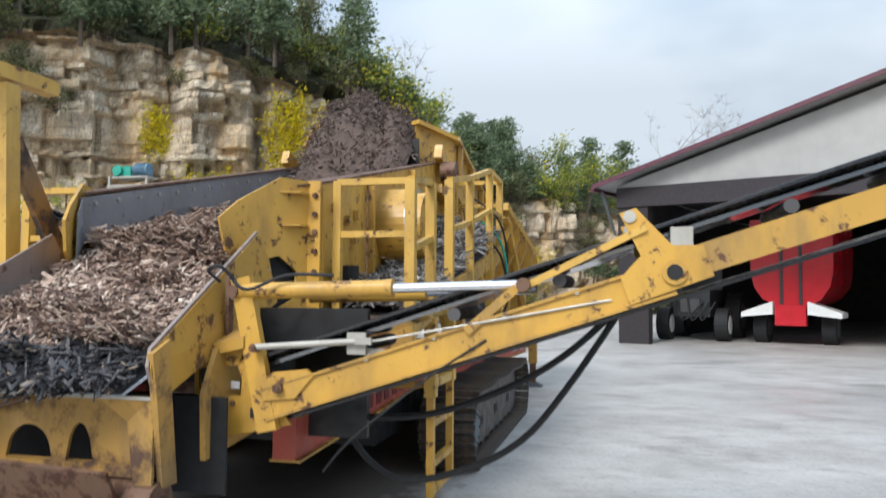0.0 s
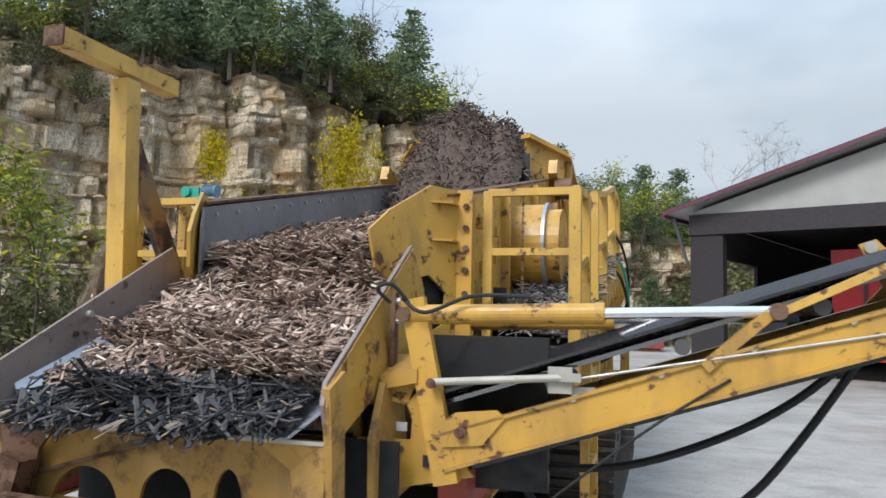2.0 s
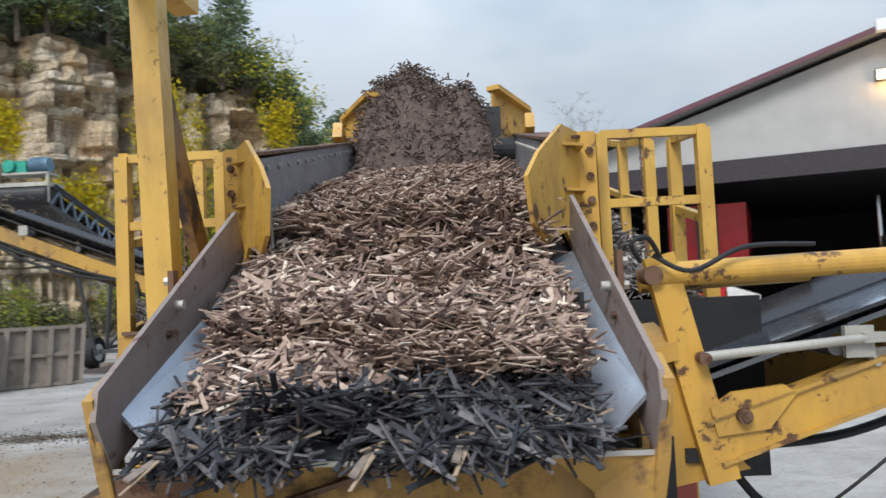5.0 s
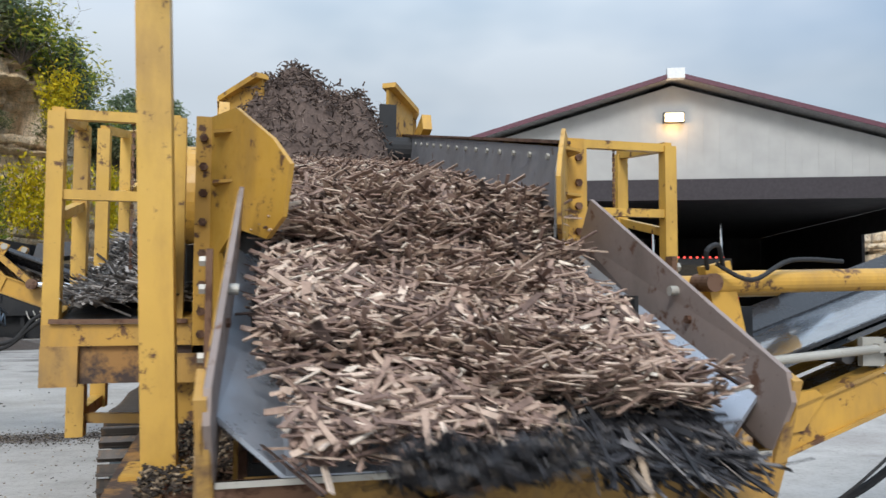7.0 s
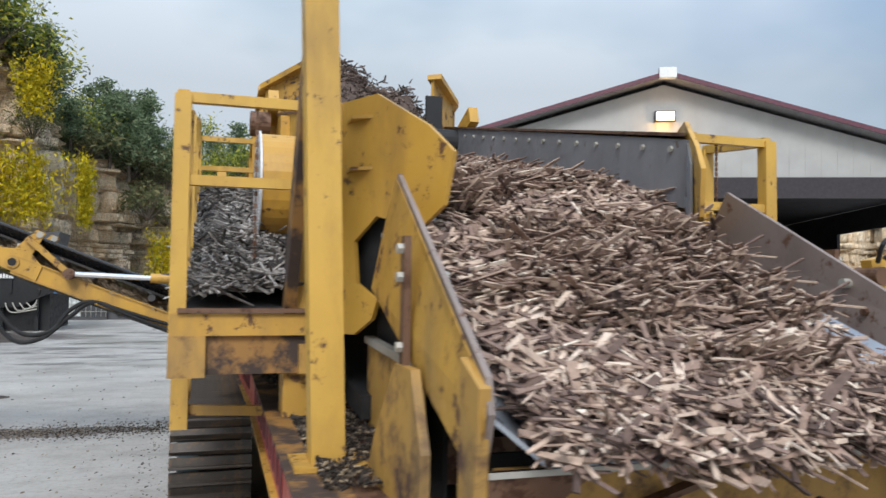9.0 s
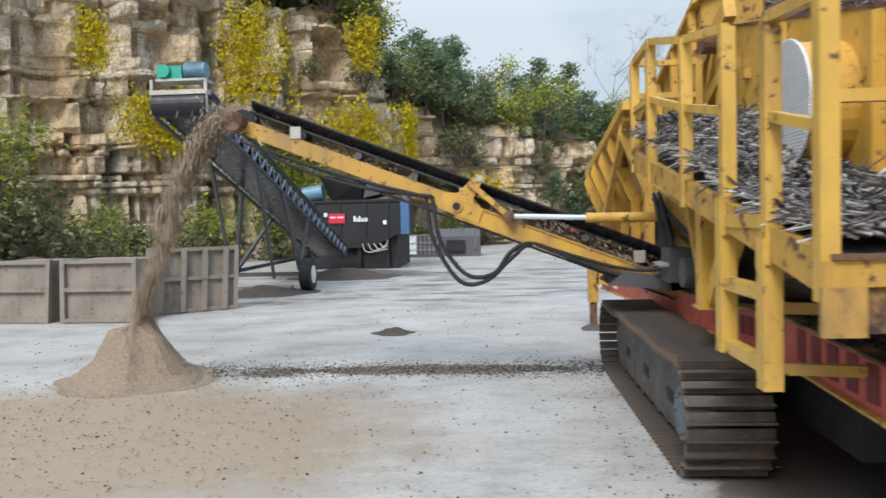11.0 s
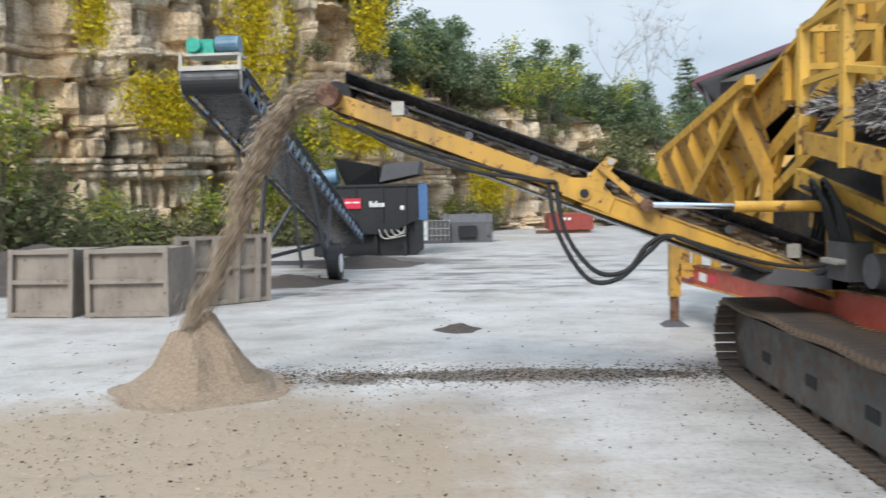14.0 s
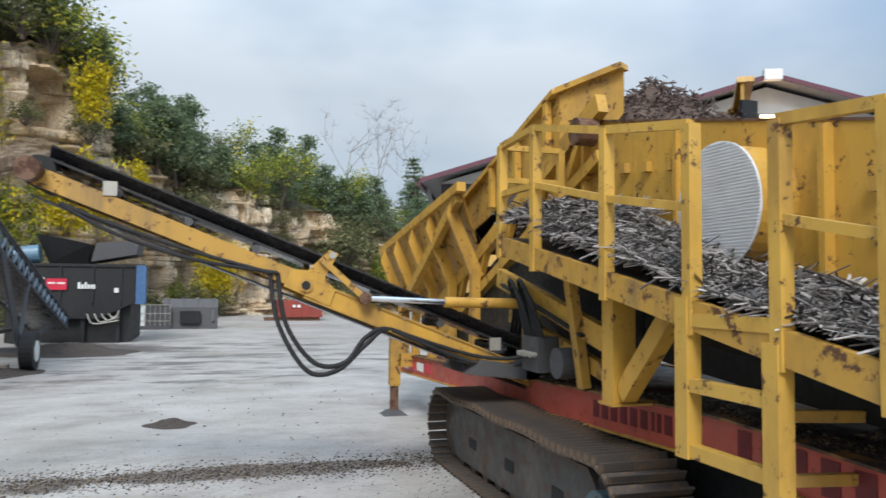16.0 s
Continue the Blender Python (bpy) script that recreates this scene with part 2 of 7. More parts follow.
def rock_material():
    m, n, l, b = nodes_of("bedded_limestone", 0.9)
    bed = noise_node(n, l, 1.0, 6, 0.6, (0.12, 0.12, 2.6), "Object")
    blotch, fine = noise_node(n, l, 0.32, 7, 0.62), noise_node(n, l, 6.0, 8, 0.7, (1, 1, 2.2))
    c = ramp(n, l, bed, (0.28, (0.36, 0.285, 0.215)), (0.42, (0.64, 0.53, 0.38)), (0.58, (0.76, 0.66, 0.51)), (0.74, (0.47, 0.40, 0.33)))
    c = mixed(n, l, ramp(n, l, blotch, (0.50, G(0)), (0.72, G(0.5))), c, (0.32, 0.295, 0.265))
    line = ramp(n, l, noise_node(n, l, 1.0, 5, 0.6, (0.35, 0.35, 6.5)), (0.30, G(0.8)), (0.40, G(0)))
    c = mixed(n, l, line, c, (0.10, 0.08, 0.065))
    crack = ramp(n, l, noise_node(n, l, 1.0, 4, 0.6, (2.2, 2.2, 0.45)), (0.475, G(0)), (0.50, G(0.75)), (0.525, G(0)))
    c = mixed(n, l, crack, c, (0.13, 0.105, 0.085))
    c = mixed(n, l, ramp(n, l, noise_node(n, l, 0.5, 5, 0.6, (1, 1, 0.3)), (0.44, G(0)), (0.62, G(0.75))), c, (0.66, 0.46, 0.25))
    thin = ramp(n, l, noise_node(n, l, 1.0, 6, 0.7, (0.9, 0.9, 13.0)), (0.32, G(0.5)), (0.40, G(0)))
    c = mixed(n, l, thin, c, (0.11, 0.09, 0.072))
    chip = ramp(n, l, noise_node(n, l, 1.0, 5, 0.65, (6.0, 6.0, 1.6)), (0.48, G(0)), (0.50, G(0.7)), (0.52, G(0)))
    c = mixed(n, l, chip, c, (0.12, 0.095, 0.078))
    c = mixed(n, l, 1.0, c, ramp(n, l, fine, (0.28, G(0.72)), (0.66, G(1.45))), "MULTIPLY")
    l.new(c, b.inputs["Base Color"])
    bumped(n, l, b, fine, 1.0, 0.16)
    return m


def ground_material():
    m, n, l, b = nodes_of("worn_concrete_yard", 0.6)
    big, mid, fine = noise_node(n, l, 0.16, 7, 0.6), noise_node(n, l, 1.1, 9, 0.7, (0.8, 1.1, 1)), noise_node(n, l, 22, 7, 0.7)
    c = ramp(n, l, mid, (0.30, (0.26, 0.243, 0.222)), (0.50, (0.395, 0.376, 0.35)), (0.72, (0.49, 0.472, 0.445)))
    c = mixed(n, l, ramp(n, l, big, (0.50, G(0)), (0.62, G(0.6))), c, (0.26, 0.235, 0.215))
    streak = ramp(n, l, noise_node(n, l, 0.55, 9, 0.7, (0.7, 1.1, 1)), (0.55, G(0)), (0.70, G(0.7)))
    c = mixed(n, l, streak, c, (0.15, 0.125, 0.105))
    tc = n.new("ShaderNodeTexCoord")

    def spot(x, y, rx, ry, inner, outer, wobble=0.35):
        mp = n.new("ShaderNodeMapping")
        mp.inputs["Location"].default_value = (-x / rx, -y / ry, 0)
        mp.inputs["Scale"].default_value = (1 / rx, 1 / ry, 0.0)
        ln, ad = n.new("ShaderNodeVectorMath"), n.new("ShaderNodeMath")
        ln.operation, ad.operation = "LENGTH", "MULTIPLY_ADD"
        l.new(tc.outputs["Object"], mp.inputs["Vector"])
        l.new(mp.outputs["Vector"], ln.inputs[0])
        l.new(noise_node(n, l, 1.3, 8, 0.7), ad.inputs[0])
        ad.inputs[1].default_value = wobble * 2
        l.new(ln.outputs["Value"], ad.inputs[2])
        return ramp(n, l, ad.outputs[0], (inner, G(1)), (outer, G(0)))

    damp = ramp(n, l, noise_node(n, l, 0.9, 9, 0.72, (0.55, 1.5, 1)), (0.50, G(0)), (0.58, G(0.85)))
    c = mixed(n, l, mixed(n, l, 1.0, damp, spot(-5.0, 20.0, 10.0, 9.5, 0.9, 1.7, 0.3), "MULTIPLY"), c, (0.10, 0.09, 0.082))
    # spilt fines round the heap, dark spill under the side conveyor, dirt under the cliff
    c = mixed(n, l, spot(-6.2, 4.6, 4.8, 3.2, 0.75, 1.75, 0.30), c, (0.285, 0.22, 0.152))
    c = mixed(n, l, spot(-6.6, 6.7, 1.3, 1.1, 0.9, 1.7, 0.3), c, (0.225, 0.168, 0.116))
    c = mixed(n, l, spot(-5.2, 7.0, 0.9, 0.42, 0.7, 1.6, 0.5), c, (0.10, 0.082, 0.068))
    c = mixed(n, l, spot(-3.6, 7.2, 3.6, 0.55, 0.95, 1.6, 0.5), c, (0.12, 0.098, 0.082))
    c = mixed(n, l, spot(-13.0, 16.5, 7.5, 3.6, 0.85, 1.5, 0.4), c, (0.075, 0.062, 0.052))
    c = mixed(n, l, spot(-7.5, 22.5, 5.0, 4.0, 0.8, 1.5, 0.4), c, (0.10, 0.085, 0.075))
    # darker oval on the concrete under the screening machine
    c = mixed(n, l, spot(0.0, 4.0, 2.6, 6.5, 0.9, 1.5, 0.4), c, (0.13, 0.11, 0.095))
    c = mixed(n, l, ramp(n, l, fine, (0.30, G(0.6)), (0.5, G(0))), c, (0.17, 0.14, 0.12))
    # scuffs, tyre grime and small dark flecks
    c = mixed(n, l, ramp(n, l, noise_node(n, l, 3.2, 9, 0.75, (0.6, 1.4, 1)), (0.54, G(0)), (0.70, G(0.55))), c, (0.16, 0.135, 0.115))
    c = mixed(n, l, ramp(n, l, noise_node(n, l, 14, 3, 0.5), (0.69, G(0)), (0.73, G(0.8))), c, (0.07, 0.058, 0.05))
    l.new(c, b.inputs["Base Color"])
    l.new(ramp(n, l, big, (0.40, G(0.32)), (0.62, G(0.8))), b.inputs["Roughness"])
    bumped(n, l, b, fine, 0.25, 0.01)
    return m


ROCK, CONCRETE = rock_material(), ground_material()


# ---------------------------------------------------------------- building helpers
def mesh_object(name, bm, material, smooth=False):
    me = bpy.data.meshes.new(name)
    bmesh.ops.recalc_face_normals(bm, faces=bm.faces)
    bm.to_mesh(me)
    bm.free()
    me.materials.append(material)
    if smooth:
        me.polygons.foreach_set("use_smooth", [True] * len(me.polygons))
    return new(name, me)


def part(name, bm, material, parent, label="", smooth=False):
    ob = mesh_object(name, bm, material, smooth)
    ob.parent = parent
    return tagged(ob, label)


def thing(name, label, category, at=(0, 0, 0), turn=0.0, group=""):
    ob = new(name)
    ob.empty_display_size = 0.2
    ob.matrix_basis = pose(*at, 0, 0, turn)
    return tagged(ob, label, category, group)


def B():
    return bmesh.new()


def hexa(bm, p):
    """A solid from four points below and four above, in the same order."""
    v = [bm.verts.new(q) for q in p]
    for f in ((3, 2, 1, 0), (4, 5, 6, 7), (0, 1, 5, 4), (1, 2, 6, 5), (2, 3, 7, 6), (3, 0, 4, 7)):
        bm.faces.new([v[i] for i in f])
    return bm


def box(bm, x0, x1, y0, y1, z0, z1):
    return hexa(bm, [(x0, y0, z0), (x1, y0, z0), (x1, y1, z0), (x0, y1, z0), (x0, y0, z1), (x1, y0, z1), (x1, y1, z1), (x0, y1, z1)])


def beam(bm, p, q, w, h, up=(0, 0, 1)):
    """A square bar from p to q; h lies along up, w across."""
    p, q, up = Vector(p), Vector(q), Vector(up)
    d = (q - p).normalized()
    if abs(d.dot(up)) > 0.98:
        up = Vector((0, 1, 0))
    s = d.cross(up).normalized()
    u = s.cross(d)
    c = [(-w / 2, -h / 2), (w / 2, -h / 2), (w / 2, h / 2), (-w / 2, h / 2)]
    return hexa(bm, [p + s * a + u * b for a, b in c] + [q + s * a + u * b for a, b in c])


def rod(bm, p, q, r, n=12, r2=None):
    p, q = Vector(p), Vector(q)
    d = (q - p).normalized()
    s = d.cross(Vector((0, 0, 1)) if abs(d.z) < 0.9 else Vector((1, 0, 0))).normalized()
    u = s.cross(d)
    r2 = r if r2 is None else r2
    a = [bm.verts.new(p + (s * math.cos(k * math.tau / n) + u * math.sin(k * math.tau / n)) * r) for k in range(n)]
    b = [bm.verts.new(q + (s * math.cos(k * math.tau / n) + u * math.sin(k * math.tau / n)) * r2) for k in range(n)]
    for k in range(n):
        bm.faces.new((a[k], a[(k + 1) % n], b[(k + 1) % n], b[k]))
    bm.faces.new(a[::-1])
    bm.faces.new(b)
    return bm


def tube(bm, pts, r, n=8):
    """A hose or bent pipe through the points, smoothed."""
    pts = [Vector(p) for p in pts]
    fine = []
    for i in range(len(pts) - 1):
        p0, p1, p2, p3 = pts[max(i - 1, 0)], pts[i], pts[i + 1], pts[min(i + 2, len(pts) - 1)]
        for k in range(6):
            t = k / 6
            fine.append(0.5 * ((2 * p1) + (p2 - p0) * t + (2 * p0 - 5 * p1 + 4 * p2 - p3) * t * t + (3 * p1 - p0 - 3 * p2 + p3) * t ** 3))
    fine.append(pts[-1])
    rings = []
    for i, p in enumerate(fine):
        d = (fine[min(i + 1, len(fine) - 1)] - fine[max(i - 1, 0)]).normalized()
        s = d.cross(Vector((0.13, 0.21, 0.97))).normalized()
        u = s.cross(d)
        rings.append([bm.verts.new(p + (s * math.cos(k * math.tau / n) + u * math.sin(k * math.tau / n)) * r) for k in range(n)])
    for a, b in zip(rings, rings[1:]):
        for k in range(n):
            bm.faces.new((a[k], a[(k + 1) % n], b[(k + 1) % n], b[k]))
    bm.faces.new(rings[0][::-1])
    bm.faces.new(rings[-1])
    return bm


def slab(bm, pts, off):
    """A flat plate: the outline pts, given its thickness by the vector off."""
    off = Vector(off)
    a = [bm.verts.new(Vector(p)) for p in pts]
    b = [bm.verts.new(Vector(p) + off) for p in pts]
    k = len(pts)
    bm.faces.new(a[::-1])
    bm.faces.new(b)
    for i in range(k):
        bm.faces.new((a[i], a[(i + 1) % k], b[(i + 1) % k], b[i]))
    return bm


def softened(bm, w=0.006):
    bmesh.ops.bevel(bm, geom=[e for e in bm.edges if len(e.link_faces) == 2 and e.calc_face_angle(0) > 0.6], offset=w, segments=1, affect="EDGES", clamp_overlap=True)
    return bm


def bolt(parent, p, axis, r=0.018, h=0.016, material=None):
    p = Vector(p)
    return part("bolt", rod(B(), p, p + Vector(axis).normalized() * h, r, 6), material or RUST, parent)


# ---------------------------------------------------------------- ground
def ground():
    bm = B()
    bmesh.ops.create_grid(bm, x_segments=60, y_segments=60, size=400)
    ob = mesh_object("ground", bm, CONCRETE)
    return tagged(ob, "pale worn concrete yard with damp and dirty patches", "ground", kind="structure")


ground()

# ---------------------------------------------------------------- rock face
CLIFF = [((-48, -6), 12), ((-37, 6), 12), ((-29, 17), 13.8), ((-22.5, 26.5), 14.0), ((-15.5, 32.5), 14.6), ((-10.2, 36), 12.6), ((-8.0, 38.5), 11.2),
         ((-8.6, 43), 9.2), ((-4, 47.5), 7.9), ((3, 52), 6.6), ((11, 58), 5.4), ((24, 64), 5.2), ((46, 60), 7.0), ((62, 36), 9.0)]


def cliff_line(step):
    pts = []
    for (a, ha), (b, hb) in zip(CLIFF, CLIFF[1:]):
        a, b = Vector(a), Vector(b)
        k = max(1, int((b - a).length / step))
        d = (b - a).normalized()
        for i in range(k):
            pts.append((a + (b - a) * i / k, Vector((d.y, -d.x)), ha + (hb - ha) * i / k))
    # soften the turns of the outward way
    out = []
    for i, (p, _, h) in enumerate(pts):
        some = pts[max(0, i - 9): i + 10]
        d = sum((q[1] for q in some), Vector((0, 0))).normalized()
        q = sum((q[0] for q in some), Vector((0, 0))) / len(some)
        out.append((q, d, h))
    return out


def cliff():
    line = cliff_line(0.22)
    rng = random.Random(5)
    beds, z = [], 0.0
    while z < 18:
        t = rng.choice((0.14, 0.2, 0.28, 0.28, 0.4, 0.55, 0.8, 1.3))
        beds.append((z, z + t, rng.uniform(-0.12, 0.12), rng.uniform(0.45, 1.9), rng.uniform(0, 50)))
        z += t
    rows, last = len(beds) * 4, {}
    verts, faces = [], []
    s = 0.0
    cols = len(line)
    for i, (p, d, h) in enumerate(line):
        if i:
            s += (p - line[i - 1][0]).length
        # buttresses parted by deep upright clefts
        big = noise.noise((s * 0.10, 3.1, 0)) * 1.7 + noise.noise((s * 0.27, 7.7, 0)) * 0.5
        cleft = max(0.0, 0.10 - abs(noise.noise((s * 0.16, 21.3, 0)))) / 0.10
        top = h + noise.noise((s * 0.22, 1.7, 0)) * 1.5
        pillar = math.floor(s * 0.62 + noise.noise((s * 0.35, 31.0, 0)) * 0.9)
        for k, (z0, z1, out0, wide, shift) in enumerate(beds):
            # each bed: a shadowed gap below, then its broken front
            cell = math.floor((s + shift) / wide + noise.noise((s * 0.5, z0, 2)) * 0.8)
            joint = cell != last.get(k, cell)
            last[k] = cell
            blk = noise.cell((cell * 1.37, z0 * 3.1, 0.5)) - 0.5
            sway = noise.noise((s * 0.45, k * 1.9, 12.0)) * 0.26
            lean = rng.uniform(-0.05, 0.05)
            gap = 0.12 + 0.5 * noise.cell((k * 1.7, 4.0, 0.5)) ** 2
            for f, cut in ((0.0, gap), (0.16, 0.04), (0.5, 0.0), (0.9, 0.02)):
                warp = z0 + (z1 - z0) * f
                zz = warp + noise.noise((s * 0.07, warp * 0.05, 9.0)) * 0.45
                zz = min(max(zz, 0.02 * f + 0.002 * k), top)
                o = big * (0.75 + 0.25 * math.sin(zz * 0.4 + s * 0.06)) - 1.5 * cleft + out0 + sway + blk * 0.52
                o -= cut * (1.0 if blk > -0.25 else 0.3) + (0.42 if joint else 0.0) - lean * f
                o += (noise.cell((pillar, math.floor(zz / 2.6 + pillar * 0.37), 3.5)) - 0.5) * 0.42 + noise.noise((s * 1.0, zz * 0.12, 8.8)) * 0.35 + noise.noise((s * 3.0, zz * 2.2, 6.4)) * 0.28
                o += max(0.0, 1.4 - zz) * 0.7 - zz * 0.04 - max(0.0, zz - top + 1.2) * 0.6
                q = p + d * o
                verts.append((q.x, q.y, zz - 0.25))
        # soil behind the brink, rising into the wood
        low = 1.0 if s < 74 else max(0.35, 1.0 - (s - 74) * 0.05)
        for back, up in ((2.0, 0.7), (6.0, 2.6), (14.0, 6.2 * low), (40.0, 13.0 * low)):
            q = p - d * back
            verts.append((q.x, q.y, top + up - 0.25))
    k = rows + 4
    for i in range(cols - 1):
        for j in range(k - 1):
            a = i * k + j
            faces.append((a, a + k, a + k + 1, a + 1))
    me = bpy.data.meshes.new("rock_face")
    me.from_pydata(verts, [], faces)
    me.materials.append(ROCK)
    me.materials.append(plain("wooded_soil", (0.06, 0.058, 0.03), 0.95, 0, 0.5, 2, 0.5))
    idx = [1 if (n % (k - 1)) >= rows - 1 else 0 for n in range(len(me.polygons))]
    me.polygons.foreach_set("material_index", idx)
    return tagged(new("rock_face", me), "tall quarry face of bedded tan limestone with ledges", "cliff", kind="structure")


cliff()


# ---------------------------------------------------------------- trees and brush
def leaves(bm, centre, spread, count, size, rng, flat=0.6):
    for _ in range(count):
        p = Vector((rng.gauss(0, spread[0]), rng.gauss(0, spread[1]), rng.gauss(0, spread[2]))) + Vector(centre)
        a, b = Vector((rng.uniform(-1, 1), rng.uniform(-1, 1), rng.uniform(-flat, flat))).normalized(), Vector((rng.uniform(-1, 1), rng.uniform(-1, 1), rng.uniform(-1, 1))).normalized()
        s = size * rng.uniform(0.6, 1.4)
        v = [bm.verts.new(p - a * s), bm.verts.new(p + b * s * 0.45), bm.verts.new(p + a * s), bm.verts.new(p - b * s * 0.45)]
        bm.faces.new(v)


def limb(bm, p, d, length, r, rng, depth, tips, bend=0.35):
    p, d = Vector(p), Vector(d).normalized()
    for k in range(3):
        q = p + d * length / 3
        rod(bm, p, q, r * (1 - k * 0.22), 5, r * (0.78 - k * 0.22))
        p = q
        d = (d + Vector((rng.uniform(-1, 1), rng.uniform(-1, 1), rng.uniform(-0.4, 0.9))) * bend * 0.4).normalized()
        if depth and k:
            for _ in range(2):
                side = (d + Vector((rng.uniform(-1, 1), rng.uniform(-1, 1), rng.uniform(-0.1, 0.8))) * 0.9).normalized()
                limb(bm, p, side, length * 0.6, r * 0.42, rng, depth - 1, tips, bend)
    tips.append(p)


def cedar(seed, h):
    rng = random.Random(seed)
    t = thing("cedar_tree", "dark green cedar on the quarry brink", "tree")
    trunk, crown = B(), B()
    rod(trunk, (0, 0, -0.8), (0.05, 0, h * 0.95), 0.13, 6, 0.02)
    k = 0
    while k < 42:
        f = (k + 3) / 46
        z = h * (0.0 + 0.98 * f)
        r = h * 0.36 * (1 - f) ** 0.75 * rng.uniform(0.55, 1.25) + 0.08
        a = rng.uniform(0, math.tau)
        tip = Vector((math.cos(a) * r, math.sin(a) * r, z + r * 0.18))
        rod(trunk, (0, 0, z), tip, 0.03, 4, 0.008)
        for f2 in (0.45, 0.75, 1.0):
            c = Vector((0, 0, z)).lerp(tip, f2)
            leaves(crown, c, (0.24 + 0.02 * h, 0.24 + 0.02 * h, 0.17), 17, 0.15, rng)
        k += 1
    part("trunk", trunk, BARK, t)
    part("crown", crown, CEDAR, t)
    return t


def pine(seed, h):
    rng = random.Random(seed)
    t = thing("pine_tree", "tall thin pine with open layered branches", "tree")
    trunk, crown = B(), B()
    rod(trunk, (0, 0, -0.8), (0.0, 0, h), 0.14, 6, 0.015)
    for k in range(16):
        f = k / 16
        z = h * (0.18 + 0.8 * f)
        for m in range(4):
            a = rng.uniform(0, math.tau)
            r = (1.75 * (1 - f) + 0.2) * rng.uniform(0.6, 1.1)
            tip = Vector((math.cos(a) * r, math.sin(a) * r, z - 0.12 * r + 0.1))
            rod(trunk, (0, 0, z), tip, 0.025, 4, 0.006)
            for f2 in (0.55, 0.85, 1.0):
                leaves(crown, Vector((0, 0, z)).lerp(tip, f2), (0.20, 0.20, 0.06), 9, 0.13, rng, 0.3)
    part("trunk", trunk, BARK, t)
    part("crown", crown, CEDAR, t)
    return t


def broadleaf(seed, h, material, label):
    rng = random.Random(seed)
    t = thing("broadleaf_tree", label, "tree")
    trunk, crown, tips = B(), B(), []
    limb(trunk, (0, 0, -0.6), (rng.uniform(-0.1, 0.1), 0, 1), h * 0.55, 0.11, rng, 2, tips, 0.7)
    for p in tips:
        leaves(crown, p, (0.42, 0.42, 0.36), 34, 0.13, rng)
        leaves(crown, p * 0.85, (0.4, 0.4, 0.35), 12, 0.13, rng)
    part("trunk", trunk, BARK, t)
    part("crown", crown, material, t)
    return t


def bare_tree(seed, h):
    rng = random.Random(seed)
    t = thing("bare_tree", "leafless pale grey tree against the sky", "tree")
    trunk, twigs = B(), B()
    tips = []
    limb(trunk, (0, 0, -0.6), (0.03, 0, 1), h * 0.75, 0.075, rng, 2, tips, 0.4)
    for p in tips:
        for _ in range(5):
            d = Vector((rng.uniform(-1, 1), rng.uniform(-1, 1), rng.uniform(0.1, 1.2))).normalized()
            rod(twigs, p, p + d * rng.uniform(0.4, 1.0), 0.012, 3, 0.004)
    part("trunk", trunk, PALE_BARK, t)
    part("crown", twigs, PALE_BARK, t)
    return t


def shrub(seed, r, material, label):
    rng = random.Random(seed)
    t = thing("shrub", label, "shrub")
    stems, crown = B(), B()
    for _ in range(26):
        a, e = rng.uniform(0, math.tau), rng.uniform(0.25, 1.3)
        tip = Vector((math.cos(a) * math.cos(e), math.sin(a) * math.cos(e), math.sin(e) * 1.15)) * r * rng.uniform(0.6, 1.15)
        rod(stems, (0, 0, -0.3), tip, 0.018, 4, 0.006)
        leaves(crown, tip, (r * 0.2, r * 0.2, r * 0.17), 22, 0.085, rng)
        leaves(crown, tip * 0.7, (r * 0.2, r * 0.2, r * 0.2), 10, 0.085, rng)
    part("stem", stems, BARK, t)
    part("crown", crown, material, t)
    return t


def vine(seed, w, h, material, label):
    """Creeper hanging on the rock: a tall uneven sheet of leaves on stems; y points out of the rock."""
    rng = random.Random(seed)
    t = thing("climbing_vine", label, "vine")
    stems, crown = B(), B()
    for _ in range(int(9 * w) + 4):
        x, z = rng.gauss(0, 0.30) * w, h * rng.choice((0.0, 0.1, 0.25, 0.4)) * rng.random()
        while z < h * rng.uniform(0.55, 1.0):
            x2, z2 = x + rng.uniform(-0.25, 0.25), z + rng.uniform(0.3, 0.7)
            rod(stems, (x, 0, z), (x2, 0, z2), 0.02, 4, 0.014)
            leaves(crown, ((x + x2) / 2, 0.12, (z + z2) / 2), (0.22, 0.12, 0.25), 30, 0.10, rng, 1.0)
            x, z = x2, z2
    tagged(part("stem", stems, BARK, t), kind="stuff")
    part("crown", crown, material, t)
    return t


def at_cliff(line, s, back):
    run = 0.0
    for (p, d, h), (q, _, _) in zip(line, line[1:]):
        run += (q - p).length
        if run >= s:
            return p - d * back, d, h
    return line[-1][0] - line[-1][1] * back, line[-1][1], line[-1][2]


